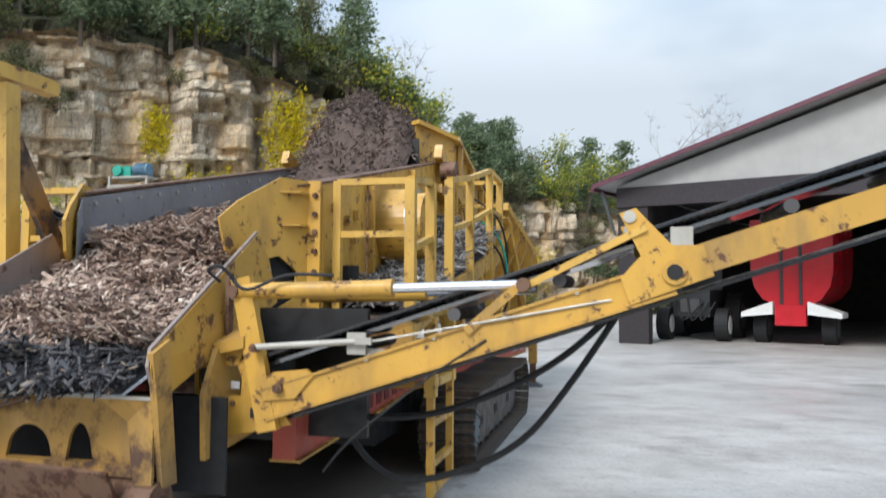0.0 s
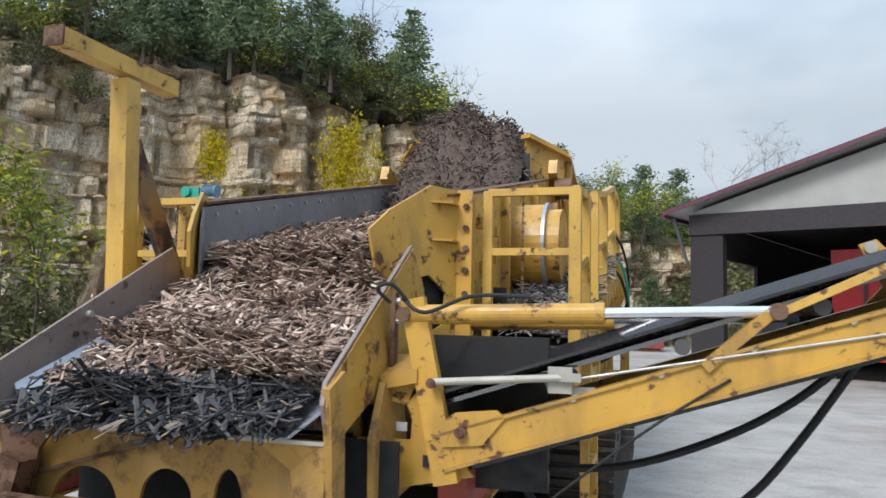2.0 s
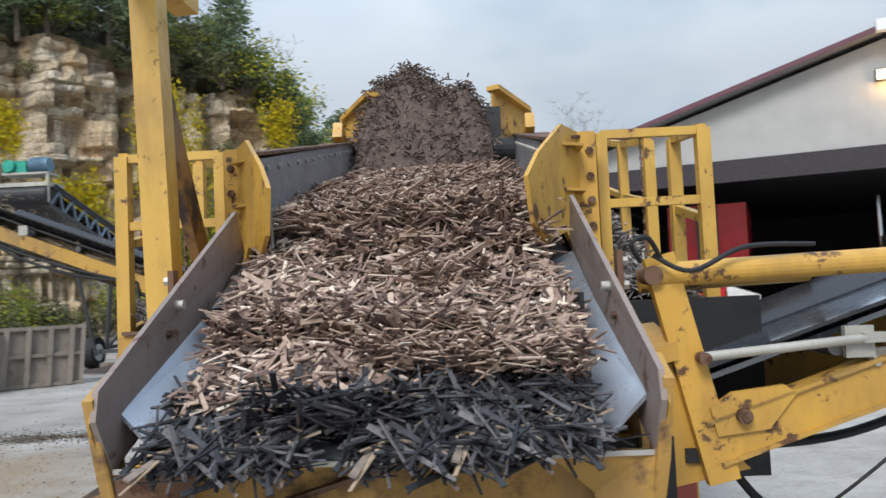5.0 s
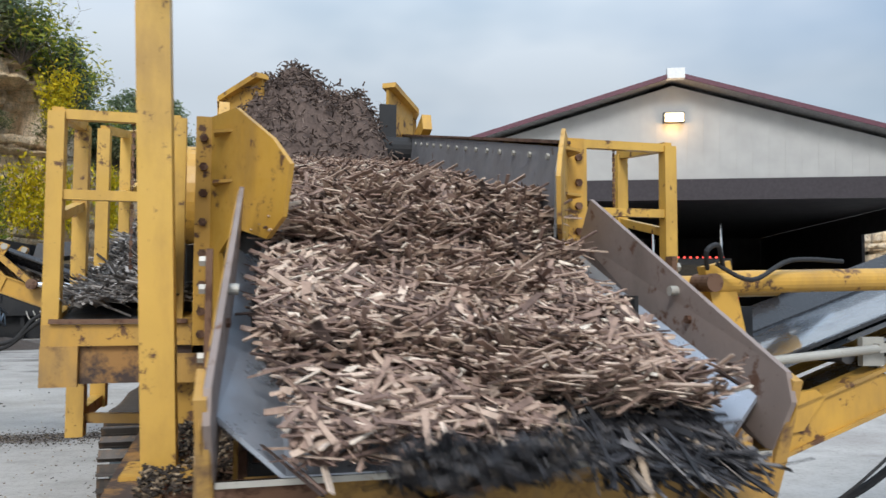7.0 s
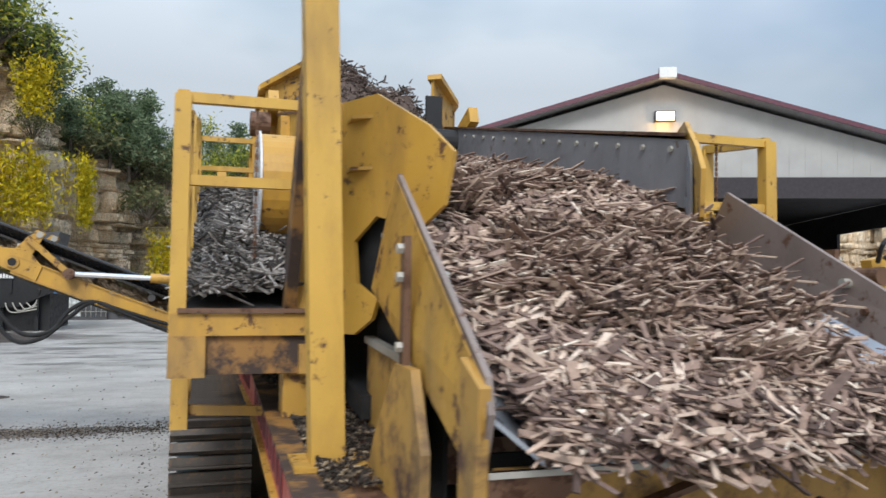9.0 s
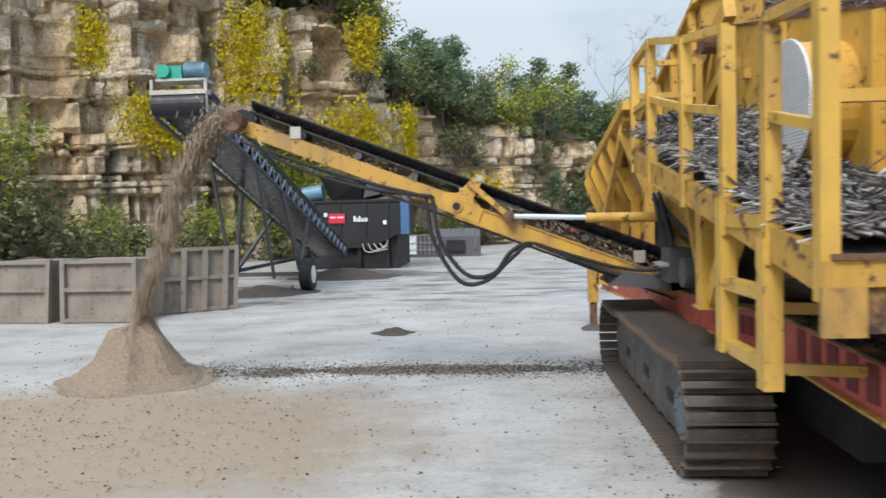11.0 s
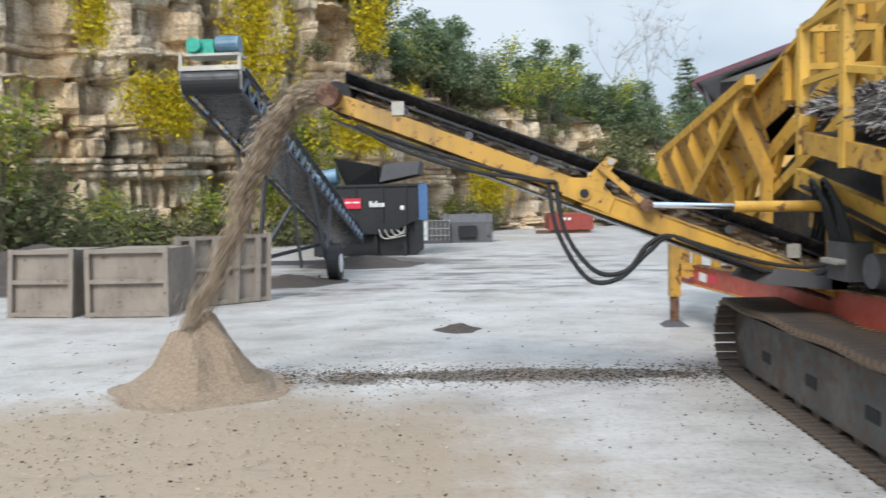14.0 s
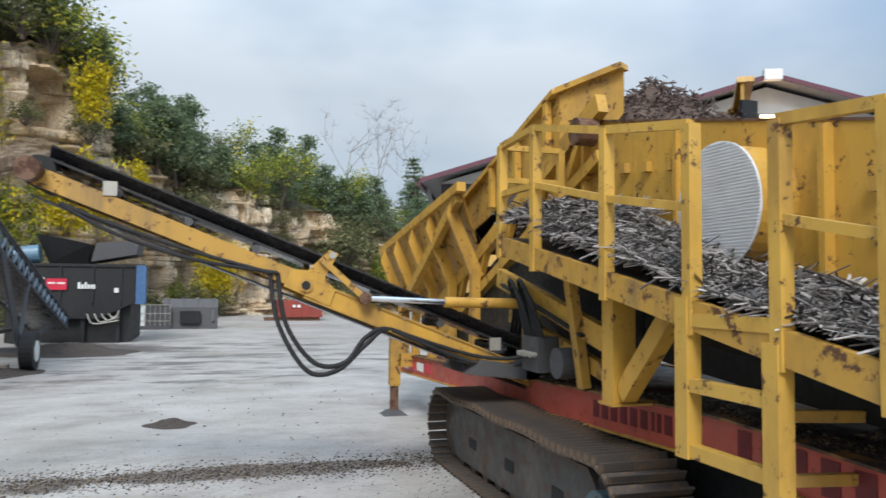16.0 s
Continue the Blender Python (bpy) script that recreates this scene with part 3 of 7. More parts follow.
def woods():
    line = cliff_line(0.24)
    rng = random.Random(11)
    kinds = [cedar(1, 4.6), cedar(2, 5.8), cedar(3, 3.6), broadleaf(4, 5.2, LEAF, "green and yellowing broadleaf tree on the brink"),
             broadleaf(5, 4.4, LEAF_DULL, "dull green broadleaf tree on the brink"), pine(6, 6.5), bare_tree(7, 6.5), bare_tree(8, 5.0)]
    used = set()

    def put(k, s, back, scale, lift=0.0):
        p, d, h = at_cliff(line, s, back)
        z = h - 0.3 + (back * 0.38 if back < 6 else 2.3 + (back - 6) * 0.42) + lift
        m = pose(p.x, p.y, z, rng.uniform(-4, 4), rng.uniform(-4, 4), rng.uniform(0, 360))
        ob = kinds[k]
        if k not in used:
            used.add(k)
            ob.matrix_basis = m @ Matrix.Scale(scale, 4)
        else:
            c = copy_thing(ob, m)
            c.scale = (scale,) * 3

    s = 14.0
    while s < 118:
        for back in (0.8, 3.2, 7.0, 12.0) if s < 76 else (0.8, 3.2, 6.0):
            if rng.random() < 0.86:
                far = s > 62
                k = rng.choices(range(5), (3, 3, 3, 2.0, 1.6) if not far else (3, 3, 4, 1.2, 1.2))[0]
                put(k, s + rng.uniform(-1, 1), back + rng.uniform(-0.7, 0.7), rng.uniform(0.65, 1.15) * (0.9 if far else max(0.5, 1.0 - max(0.0, s - 47) * 0.035)))
        s += 1.9
    for _ in range(11):
        put(rng.choice((0, 1, 2, 2, 4)), rng.uniform(63, 116), rng.uniform(-0.6, 1.5), rng.uniform(0.6, 1.0), -rng.uniform(1.5, 6.0))
    for s, back, k, sc in ((56, 3, 5, 1.0), (60.5, 5, 5, 0.85), (92, 4, 5, 1.05), (101, 5, 5, 1.1), (62, 8, 6, 1.3), (66, 9, 7, 1.2), (88, 8, 6, 1.25), (91, 9, 7, 1.3), (95, 8, 6, 1.1)):
        put(k, s, back, sc)
    # brush on ledges of the face and along its foot
    bushes = [shrub(21, 1.1, LEAF_DULL, "dull green brush growing on the rock ledges"), shrub(22, 1.2, LEAF, "green and yellow shrub at the rock's foot"), shrub(23, 0.9, LEAF_DULL, "low dull brush at the rock's foot")]
    first = [True] * 3
    spots = []
    for _ in range(84):
        s = rng.uniform(14, 116)
        spots.append((s, rng.uniform(0.6, 5.0), 99, rng.choice((0, 1, 2)), rng.uniform(1.0, 1.9)))
    for _ in range(16):
        s = rng.uniform(64, 116)
        spots.append((s, rng.uniform(-1.2, 1.0), rng.uniform(0.2, 0.95) * at_cliff(line, s, 0)[2], rng.choice((0, 0, 2)), rng.uniform(1.2, 2.2)))
    for _ in range(70):
        s = rng.uniform(8, 112)
        spots.append((s, -0.6 + rng.uniform(-0.8, 0.4), rng.uniform(0.0, 1.0), rng.choice((1, 2, 2, 2)), rng.uniform(0.7, 1.5)))
    for _ in range(68):
        s = rng.uniform(10, 112)
        spots.append((s, rng.uniform(0.2, 1.0), rng.uniform(0.45, 1.0) ** 0.5 * at_cliff(line, s, 0)[2], 0 if rng.random() < 0.6 else 2, rng.uniform(0.5, 1.0)))
    for s, back, z, k, sc in spots:
        p, d, h = at_cliff(line, s, back)
        if z > 50:
            z = h - 0.3 + back * 0.36
        elif z > 2 and z > h - 0.2:
            z = h - 0.2
        m = pose(p.x, p.y, max(z - 0.1, -0.05), 0, 0, rng.uniform(0, 360))
        if first[k]:
            first[k] = False
            bushes[k].matrix_basis = m @ Matrix.Scale(sc, 4)
        else:
            copy_thing(bushes[k], m).scale = (sc,) * 3
    # leafy trees and tall brush at the foot of the rock
    foot = broadleaf(14, 6.6, LEAF, "bright green and yellow tree at the rock's foot")
    brush = shrub(24, 1.5, LEAF_DULL, "tall dull green brush at the rock's foot")
    for k, (x, y, sc) in enumerate(((-18.4, 18.0, 1.0), (-20.4, 17.0, 1.15), (-17.0, 19.6, 0.8))):
        m = pose(x, y, 0, 0, 0, 70 * k)
        if k == 0:
            foot.matrix_basis = m
        else:
            copy_thing(foot, m).scale = (sc,) * 3
    for k in range(16):
        x = rng.uniform(-24, -14.5)
        m = pose(x, 21.0 + (x + 18) * 0.95 + rng.uniform(-2.0, 1.5), 0, 0, 0, rng.uniform(0, 360))
        sc = rng.uniform(0.9, 1.7)
        if k == 0:
            brush.matrix_basis = m
        else:
            copy_thing(brush, m).scale = (sc,) * 3
    # yellow creepers on the face
    for seed, s, z, w, hh, mat, lab in ((31, 51.0, 6.4, 1.8, 6.2, LEAF_YELLOW, "bright yellow creeper hanging down the rock face"), (32, 56.5, 9.0, 1.2, 3.0, LEAF_YELLOW, "small yellow creeper near the brink"),
                                        (33, 47.0, 4.8, 2.6, 2.4, LEAF_YELLOW, "yellow creeper patch low on the rock"), (34, 56.0, 4.2, 3.4, 3.2, LEAF_YELLOW, "wide yellow creeper patch on the ledges"),
                                        (35, 53.0, 1.0, 3.4, 6.2, LEAF, "green and yellow creeper at the rock's foot"), (36, 44.5, 8.0, 0.8, 2.2, LEAF_YELLOW, "thin yellow creeper in a crack"),
                                        (37, 59.5, 4.4, 1.6, 3.4, LEAF_YELLOW, "yellow creeper at the corner of the rock"), (38, 27.0, 0.5, 3.4, 4.0, LEAF, "green and yellow creeper at the rock's foot"),
                                        (39, 69.0, 1.0, 2.4, 4.0, LEAF_YELLOW, "yellow brush at the far rock face"), (40, 84.0, 1.2, 2.2, 3.6, LEAF, "yellow green brush at the far rock face")):
        v = vine(seed, w, hh, mat, lab)
        p, d, h = at_cliff(line, s, -0.9)
        v.matrix_basis = pose(p.x, p.y, z, 0, 0, math.degrees(math.atan2(d.y, d.x)) - 90)


woods()


# ---------------------------------------------------------------- screening machine
GUARD = plain("pale_zinc_guard", (0.66, 0.68, 0.70), 0.45, 0.2, 0.08, 6, 0.05)
PLANT = thing("screening_machine", "yellow tracked screening machine with side conveyors and chip chute", "machine")


def deck_top(y):
    return 2.04 + 0.207 * y


def walk_floor(y):
    return 1.14 + 0.185 * y


def chassis_top(y):
    return 1.04 - 0.037 * max(0.0, y - 3.5) - 0.045 * max(0.0, 3.2 - y)


def crawler(sx):
    """One crawler: frame with openings, drive wheel, rollers and separate shoes."""
    ya, yb, r, zc = 3.86, 7.06, 0.335, 0.365
    root = part("crawler_track", box(B(), sx * 1.20, sx * 1.45, ya + 0.1, yb - 0.1, 0.20, 0.56), TRACK_FRAME, PLANT, "mud-caked steel track frame")
    bm = B()
    slab(bm, [(sx * 1.45, ya + 0.2, 0.10), (sx * 1.45, yb - 0.2, 0.10), (sx * 1.45, yb + 0.12, 0.36), (sx * 1.45, yb - 0.2, 0.60), (sx * 1.45, ya + 0.3, 0.60), (sx * 1.45, ya + 0.05, 0.36)], (sx * 0.05, 0, 0))
    part("side_plate", softened(bm, 0.012), TRACK_FRAME, root, "dirty grey side plate")
    for y in (4.6, 5.5, 6.4):
        # no cut openings: black plates on the surface give the holes' shade
        part("access_hole", box(B(), sx * 1.502, sx * 1.508, y - 0.09, y + 0.09, 0.27, 0.36), BLACK, root)
    bm = B()
    rod(bm, (sx * 1.2, ya, zc), (sx * 1.47, ya, zc), 0.29, 24)
    part("drive_wheel", bm, TRACK, root)
    bm = rod(B(), (sx * 1.46, ya, zc), (sx * 1.60, ya, zc), 0.17, 20)
    part("hub", softened(bm, 0.012), BLUE_GREY, root, "blue-grey drive hub")
    for k in range(8):
        a = k * math.tau / 8
        bolt(root, (sx * 1.60, ya + 0.13 * math.cos(a), zc + 0.13 * math.sin(a)), (sx, 0, 0), 0.014, 0.012, DARK_STEEL)
    part("idler_wheel", rod(B(), (sx * 1.2, yb, zc), (sx * 1.47, yb, zc), 0.29, 24), TRACK, root)
    for k in range(9):
        y = ya + 0.3 + k * (yb - ya - 0.6) / 8
        part("roller", rod(B(), (sx * 1.24, y, 0.12), (sx * 1.485, y, 0.12), 0.085, 14), TRACK, root)
    # shoes round the loop
    shoe = B()
    box(shoe, -0.26, 0.26, -0.040, 0.040, -0.012, 0.010)
    for o in (-0.026,):
        hexa(shoe, [(-0.26, o - 0.011, 0.010), (0.26, o - 0.011, 0.010), (0.26, o + 0.011, 0.010), (-0.26, o + 0.011, 0.010), (-0.26, o - 0.007, 0.055), (0.26, o - 0.007, 0.055), (0.26, o + 0.007, 0.055), (-0.26, o + 0.007, 0.055)])
    me = bpy.data.meshes.new("track_shoe")
    bmesh.ops.recalc_face_normals(shoe, faces=shoe.faces)
    shoe.to_mesh(me)
    shoe.free()
    me.materials.append(TRACK)
    straight, turn = yb - ya, math.pi * r
    total, k = 2 * straight + 2 * turn, 90
    for i in range(k):
        s = i * total / k
        if s < straight:
            y, z, a = ya + s, zc + r, 0.0
            z -= 0.02 * math.sin(math.pi * s / straight * 3) ** 2
        elif s < straight + turn:
            a = (s - straight) / r
            y, z = yb + r * math.sin(a), zc + r * math.cos(a)
        elif s < 2 * straight + turn:
            y, z, a = yb - (s - straight - turn), zc - r, math.pi
        else:
            a = math.pi + (s - 2 * straight - turn) / r
            y, z = ya + r * math.sin(a), zc + r * math.cos(a)
        ob = new("track_shoe", me)
        ob.parent = root
        ob.matrix_basis = pose(sx * 1.39, y, z, -math.degrees(a))


def chassis():
    for sx in (-1, 1):
        stations = (0.42 if sx < 0 else 0.84, 3.2, 3.5, 11.0)

        def strip(x, low, high, thick):
            pts = [(x, y, chassis_top(y) + low) for y in stations] + [(x, y, chassis_top(y) + high) for y in stations[::-1]]
            return slab(B(), pts, (thick, 0, 0))

        rail = part("chassis_rail", strip(sx * 1.0, -0.24, 0.0, sx * 0.14), RED, PLANT, "faded red chassis rail")
        for dz in (0.0, -0.254):
            part("flange", strip(sx * 0.98, dz, dz + 0.014, sx * 0.19), RUST_BLOTCH if dz == 0 else YELLOW_WORN, rail, "dirty worn flange")
        # maker's lettering as plain bars
        y = 4.75
        for w in (0.10, 0.10, 0.10, 0.10, 0.10, 0.10, 0.04, 0.05, 0.10):
            zt = chassis_top(y) - 0.05
            part("lettering_bar", box(B(), sx * 1.141, sx * 1.146, y - w * 0.8, y, zt - 0.12, zt), DARK_RED, rail)
            y -= w + 0.028
        y = 3.15
        for w in (0.14, 0.14, 0.16, 0.15, 0.15, 0.15, 0.15, 0.15, 0.14, 0.15):
            zt = chassis_top(y) - 0.03
            part("lettering_bar", box(B(), sx * 1.141, sx * 1.146, y - w * 0.75, y, zt - 0.17, zt), DARK_RED, rail)
            y -= w + 0.045
        # rear bumper band, red and white
        for k in range(5):
            y = 11.0 - k * 0.4
            part("reflective_band", box(B(), sx * 1.141, sx * 1.147, y - 0.36, y - 0.04, chassis_top(y) - 0.17, chassis_top(y) - 0.06), WHITE if k % 2 else LABEL_RED, rail)
        leg = part("support_leg", softened(box(B(), sx * 1.32, sx * 1.46, 9.98, 10.12, 0.40, 1.15)), YELLOW_WORN, PLANT, "yellow jack leg")
        part("inner_leg", box(B(), sx * 1.34, sx * 1.44, 10.0, 10.10, 0.02, 0.5), RUST, leg)
        part("leg_bracket", box(B(), sx * 1.12, sx * 1.34, 9.98, 10.12, 0.66, 0.84), YELLOW_WORN, leg)
        bm = B()
        hexa(bm, [(sx * 1.22, 9.9, 0), (sx * 1.56, 9.9, 0), (sx * 1.56, 10.22, 0), (sx * 1.22, 10.22, 0), (sx * 1.32, 9.98, 0.07), (sx * 1.46, 9.98, 0.07), (sx * 1.46, 10.12, 0.07), (sx * 1.32, 10.12, 0.07)])
        part("foot", bm, DARK_STEEL, leg)
    for y in (1.5, 2.6, 5.2, 7.6, 10.6):
        z = chassis_top(y)
        part("cross_member", box(B(), -1.0, 1.0, y - 0.08, y + 0.08, z - 0.22, z - 0.03), RUST, PLANT)
    # dark machinery and return belts between the rails
    part("belly_tank", softened(box(B(), -0.92, 0.92, 2.9, 7.4, 0.36, 0.92), 0.02), BLACK_PAINT, PLANT, "black tank and engine bay under the screen")
    bm = B()
    slab(bm, [(-0.8, 1.5, 1.02), (-0.8, 7.0, 1.45), (-0.8, 7.0, 1.75), (-0.8, 1.5, 1.12)], (1.6, 0, 0))
    part("under_screen_belt", bm, BLACK, PLANT, "dark collecting belt under the screen")


def screen_box():
    for sx in (-1, 1):
        y0, y1 = 1.62, 6.2
        bm = B()
        slab(bm, [(sx * 0.86, y0, deck_top(y0) - 0.95), (sx * 0.86, y1, deck_top(y1) - 0.95), (sx * 0.86, y1, deck_top(y1)), (sx * 0.86, y0, deck_top(y0))], (sx * 0.025, 0, 0))
        side = part("screen_side", bm, YELLOW, PLANT, "yellow side plate of the screen box")
        # grey wear liner inside, with its top flange and bolts
        bm = B()
        slab(bm, [(sx * 0.665, 1.28, deck_top(1.28) - 0.34), (sx * 0.80, y1, deck_top(y1) - 0.45), (sx * 0.83, y1, deck_top(y1) + 0.01), (sx * 0.68, 1.28, deck_top(1.28) - 0.02)], (sx * 0.015, 0, 0))
        liner = part("wear_liner", bm, PLATE, side, "bare grey steel liner")
        bm = B()
        slab(bm, [(sx * 0.585, 1.14, deck_top(1.12) - 0.42), (sx * 0.66, 1.29, deck_top(1.28) - 0.34), (sx * 0.675, 1.29, deck_top(1.28) - 0.03), (sx * 0.60, 1.16, deck_top(1.2) - 0.14)], (sx * 0.012, 0, 0))
        part("liner_end", bm, SHINY, side, "bright worn liner end")
        bm = B()
        hexa(bm, [(sx * 0.67, 1.3, deck_top(1.3) - 0.005), (sx * 0.89, 1.62, deck_top(1.62) - 0.005), (sx * 0.90, y1, deck_top(y1)), (sx * 0.81, y1, deck_top(y1)),
                  (sx * 0.67, 1.3, deck_top(1.3) + 0.012), (sx * 0.89, 1.62, deck_top(1.62) + 0.012), (sx * 0.90, y1, deck_top(y1) + 0.016), (sx * 0.81, y1, deck_top(y1) + 0.016)])
        part("top_flange", bm, RUST, side, "rust-edged top flange")
        for k in range(18):
            y = 1.42 + k * 0.26
            bolt(side, (sx * (0.675 + 0.030 * (y - 1.28)), y, deck_top(y) - 0.07), (-sx, 0, 0), 0.016, 0.014, PALE_STEEL)
        # vibrator drum and its guard
        yc, zc = 3.3, 2.22
        drum = part("vibrator_drum", softened(rod(B(), (sx * 0.88, yc, zc), (sx * 1.14, yc, zc), 0.34, 36), 0.012), YELLOW, side, "yellow flywheel housing")
        if sx > 0:
            part("drum_rim", rod(B(), (1.14, yc, zc), (1.165, yc, zc), 0.355, 36), SHINY, drum, "bright metal rim")
            part("drum_cap", softened(rod(B(), (1.165, yc, zc), (1.27, yc, zc), 0.30, 30), 0.02), YELLOW, drum)
        else:
            part("guard_disc", rod(B(), (-1.14, yc, zc), (-1.15, yc, zc), 0.36, 48), GUARD, drum, "pale perforated metal guard disc")
            for k in range(38):
                z = zc - 0.342 + k * 0.0185
                w = math.sqrt(max(0.355 ** 2 - (z - zc) ** 2, 0.0001))
                part("guard_rib", box(B(), -1.156, -1.15, yc - w, yc + w, z, z + 0.007), GUARD, drum)
        for y, dz in ((2.25, -0.32), (2.45, -0.30), (2.1, -0.5), (2.4, -0.48), (4.1, -0.30), (4.4, -0.33), (4.7, -0.36), (3.9, -0.5), (2.0, -0.2)):
            bm = softened(box(B(), sx * 0.885, sx * 0.93, y - 0.035, y + 0.035, deck_top(y) + dz - 0.035, deck_top(y) + dz + 0.035), 0.01)
            part("spring_bracket", bm, YELLOW_WORN, side)
        for y in (2.0, 5.1):
            bm = rod(B(), (sx * 1.0, y, deck_top(y) - 1.18), (sx * 1.0, y, deck_top(y) - 0.62), 0.085, 16)
            part("spring", bm, BLACK, side, "black rubber spring mount")
        # upright stiffeners on the outside
        for y in (1.66, 2.75, 4.0, 5.3):
            part("stiffener", box(B(), sx * 0.885, sx * 0.95, y - 0.02, y + 0.02, deck_top(y) - 0.93, deck_top(y) - 0.02), YELLOW, side)
    # deck under the chips
    bm = B()
    slab(bm, [(-0.66, 1.25, 1.79), (0.66, 1.25, 1.79), (0.8, 6.2, 1.56 + 0.207 * 6.2), (-0.8, 6.2, 1.56 + 0.207 * 6.2)], (0, 0, -0.03))
    part("screen_deck", bm, PLATE, PLANT, "steel screen deck")
    bm = B()
    slab(bm, [(-0.60, 1.22, 1.80), (0.60, 1.22, 1.80), (0.62, 1.42, 1.84), (-0.62, 1.42, 1.84)], (0, 0, 0.008))
    part("deck_lip", bm, SHINY, PLANT, "bright worn deck lip")


def front_plates():
    """The pair of bolted plates that funnel the chips from the deck to the chute."""
    for sx in (-1, 1):
        f, g = Vector((sx * 0.87, 1.62, 0)), Vector((sx * 0.55, 0.98, 0))

        def on(u, z):
            p = f.lerp(g, u)
            return (p.x, p.y, z)

        n = (g - f).cross(Vector((0, 0, 1))).normalized() * 0.02
        bm = B()
        slab(bm, [on(0, 1.38), on(0.16, 1.38), on(0.33, 1.45), on(0.38, 1.53), on(0.18, 1.60), on(0.15, 1.78), on(0.36, 1.88), on(0.75, 1.82), on(0.93, 1.90), on(1.0, 2.10), on(0.8, 2.22), on(0.35, 2.40), on(0, 2.40)], n)
        pl = part("funnel_plate", bm, YELLOW, PLANT, "yellow bolted funnel plate with cut-out")
        bm = B()
        box(bm, sx * 0.86, sx * 0.95, 1.60, 1.625, 1.37, 2.40)
        part("bolted_flange", bm, YELLOW, pl)
        for z in (1.42, 1.52, 1.64, 1.78, 1.92, 2.05, 2.17, 2.3):
            bolt(pl, (sx * 0.915, 1.60, z), (0, -1, 0), 0.02, 0.02)
        for z in (2.08, 2.30):
            bm = B()
            slab(bm, [on(0.0, z), on(0.36, z), (on(0.0, z)[0], on(0.0, z)[1] - 0.16, z)], (0, 0, 0.014))
            part("gusset", bm, YELLOW_WORN, pl)
        # black rubber flap behind the cut-out
        bm = B()
        slab(bm, [(sx * 0.80, 1.60, 1.52), (sx * 0.60, 1.24, 1.52), (sx * 0.60, 1.24, 1.92), (sx * 0.80, 1.60, 1.92)], (sx * 0.012, 0, 0))
        part("rubber_flap", bm, BLACK, pl, "black rubber flap")


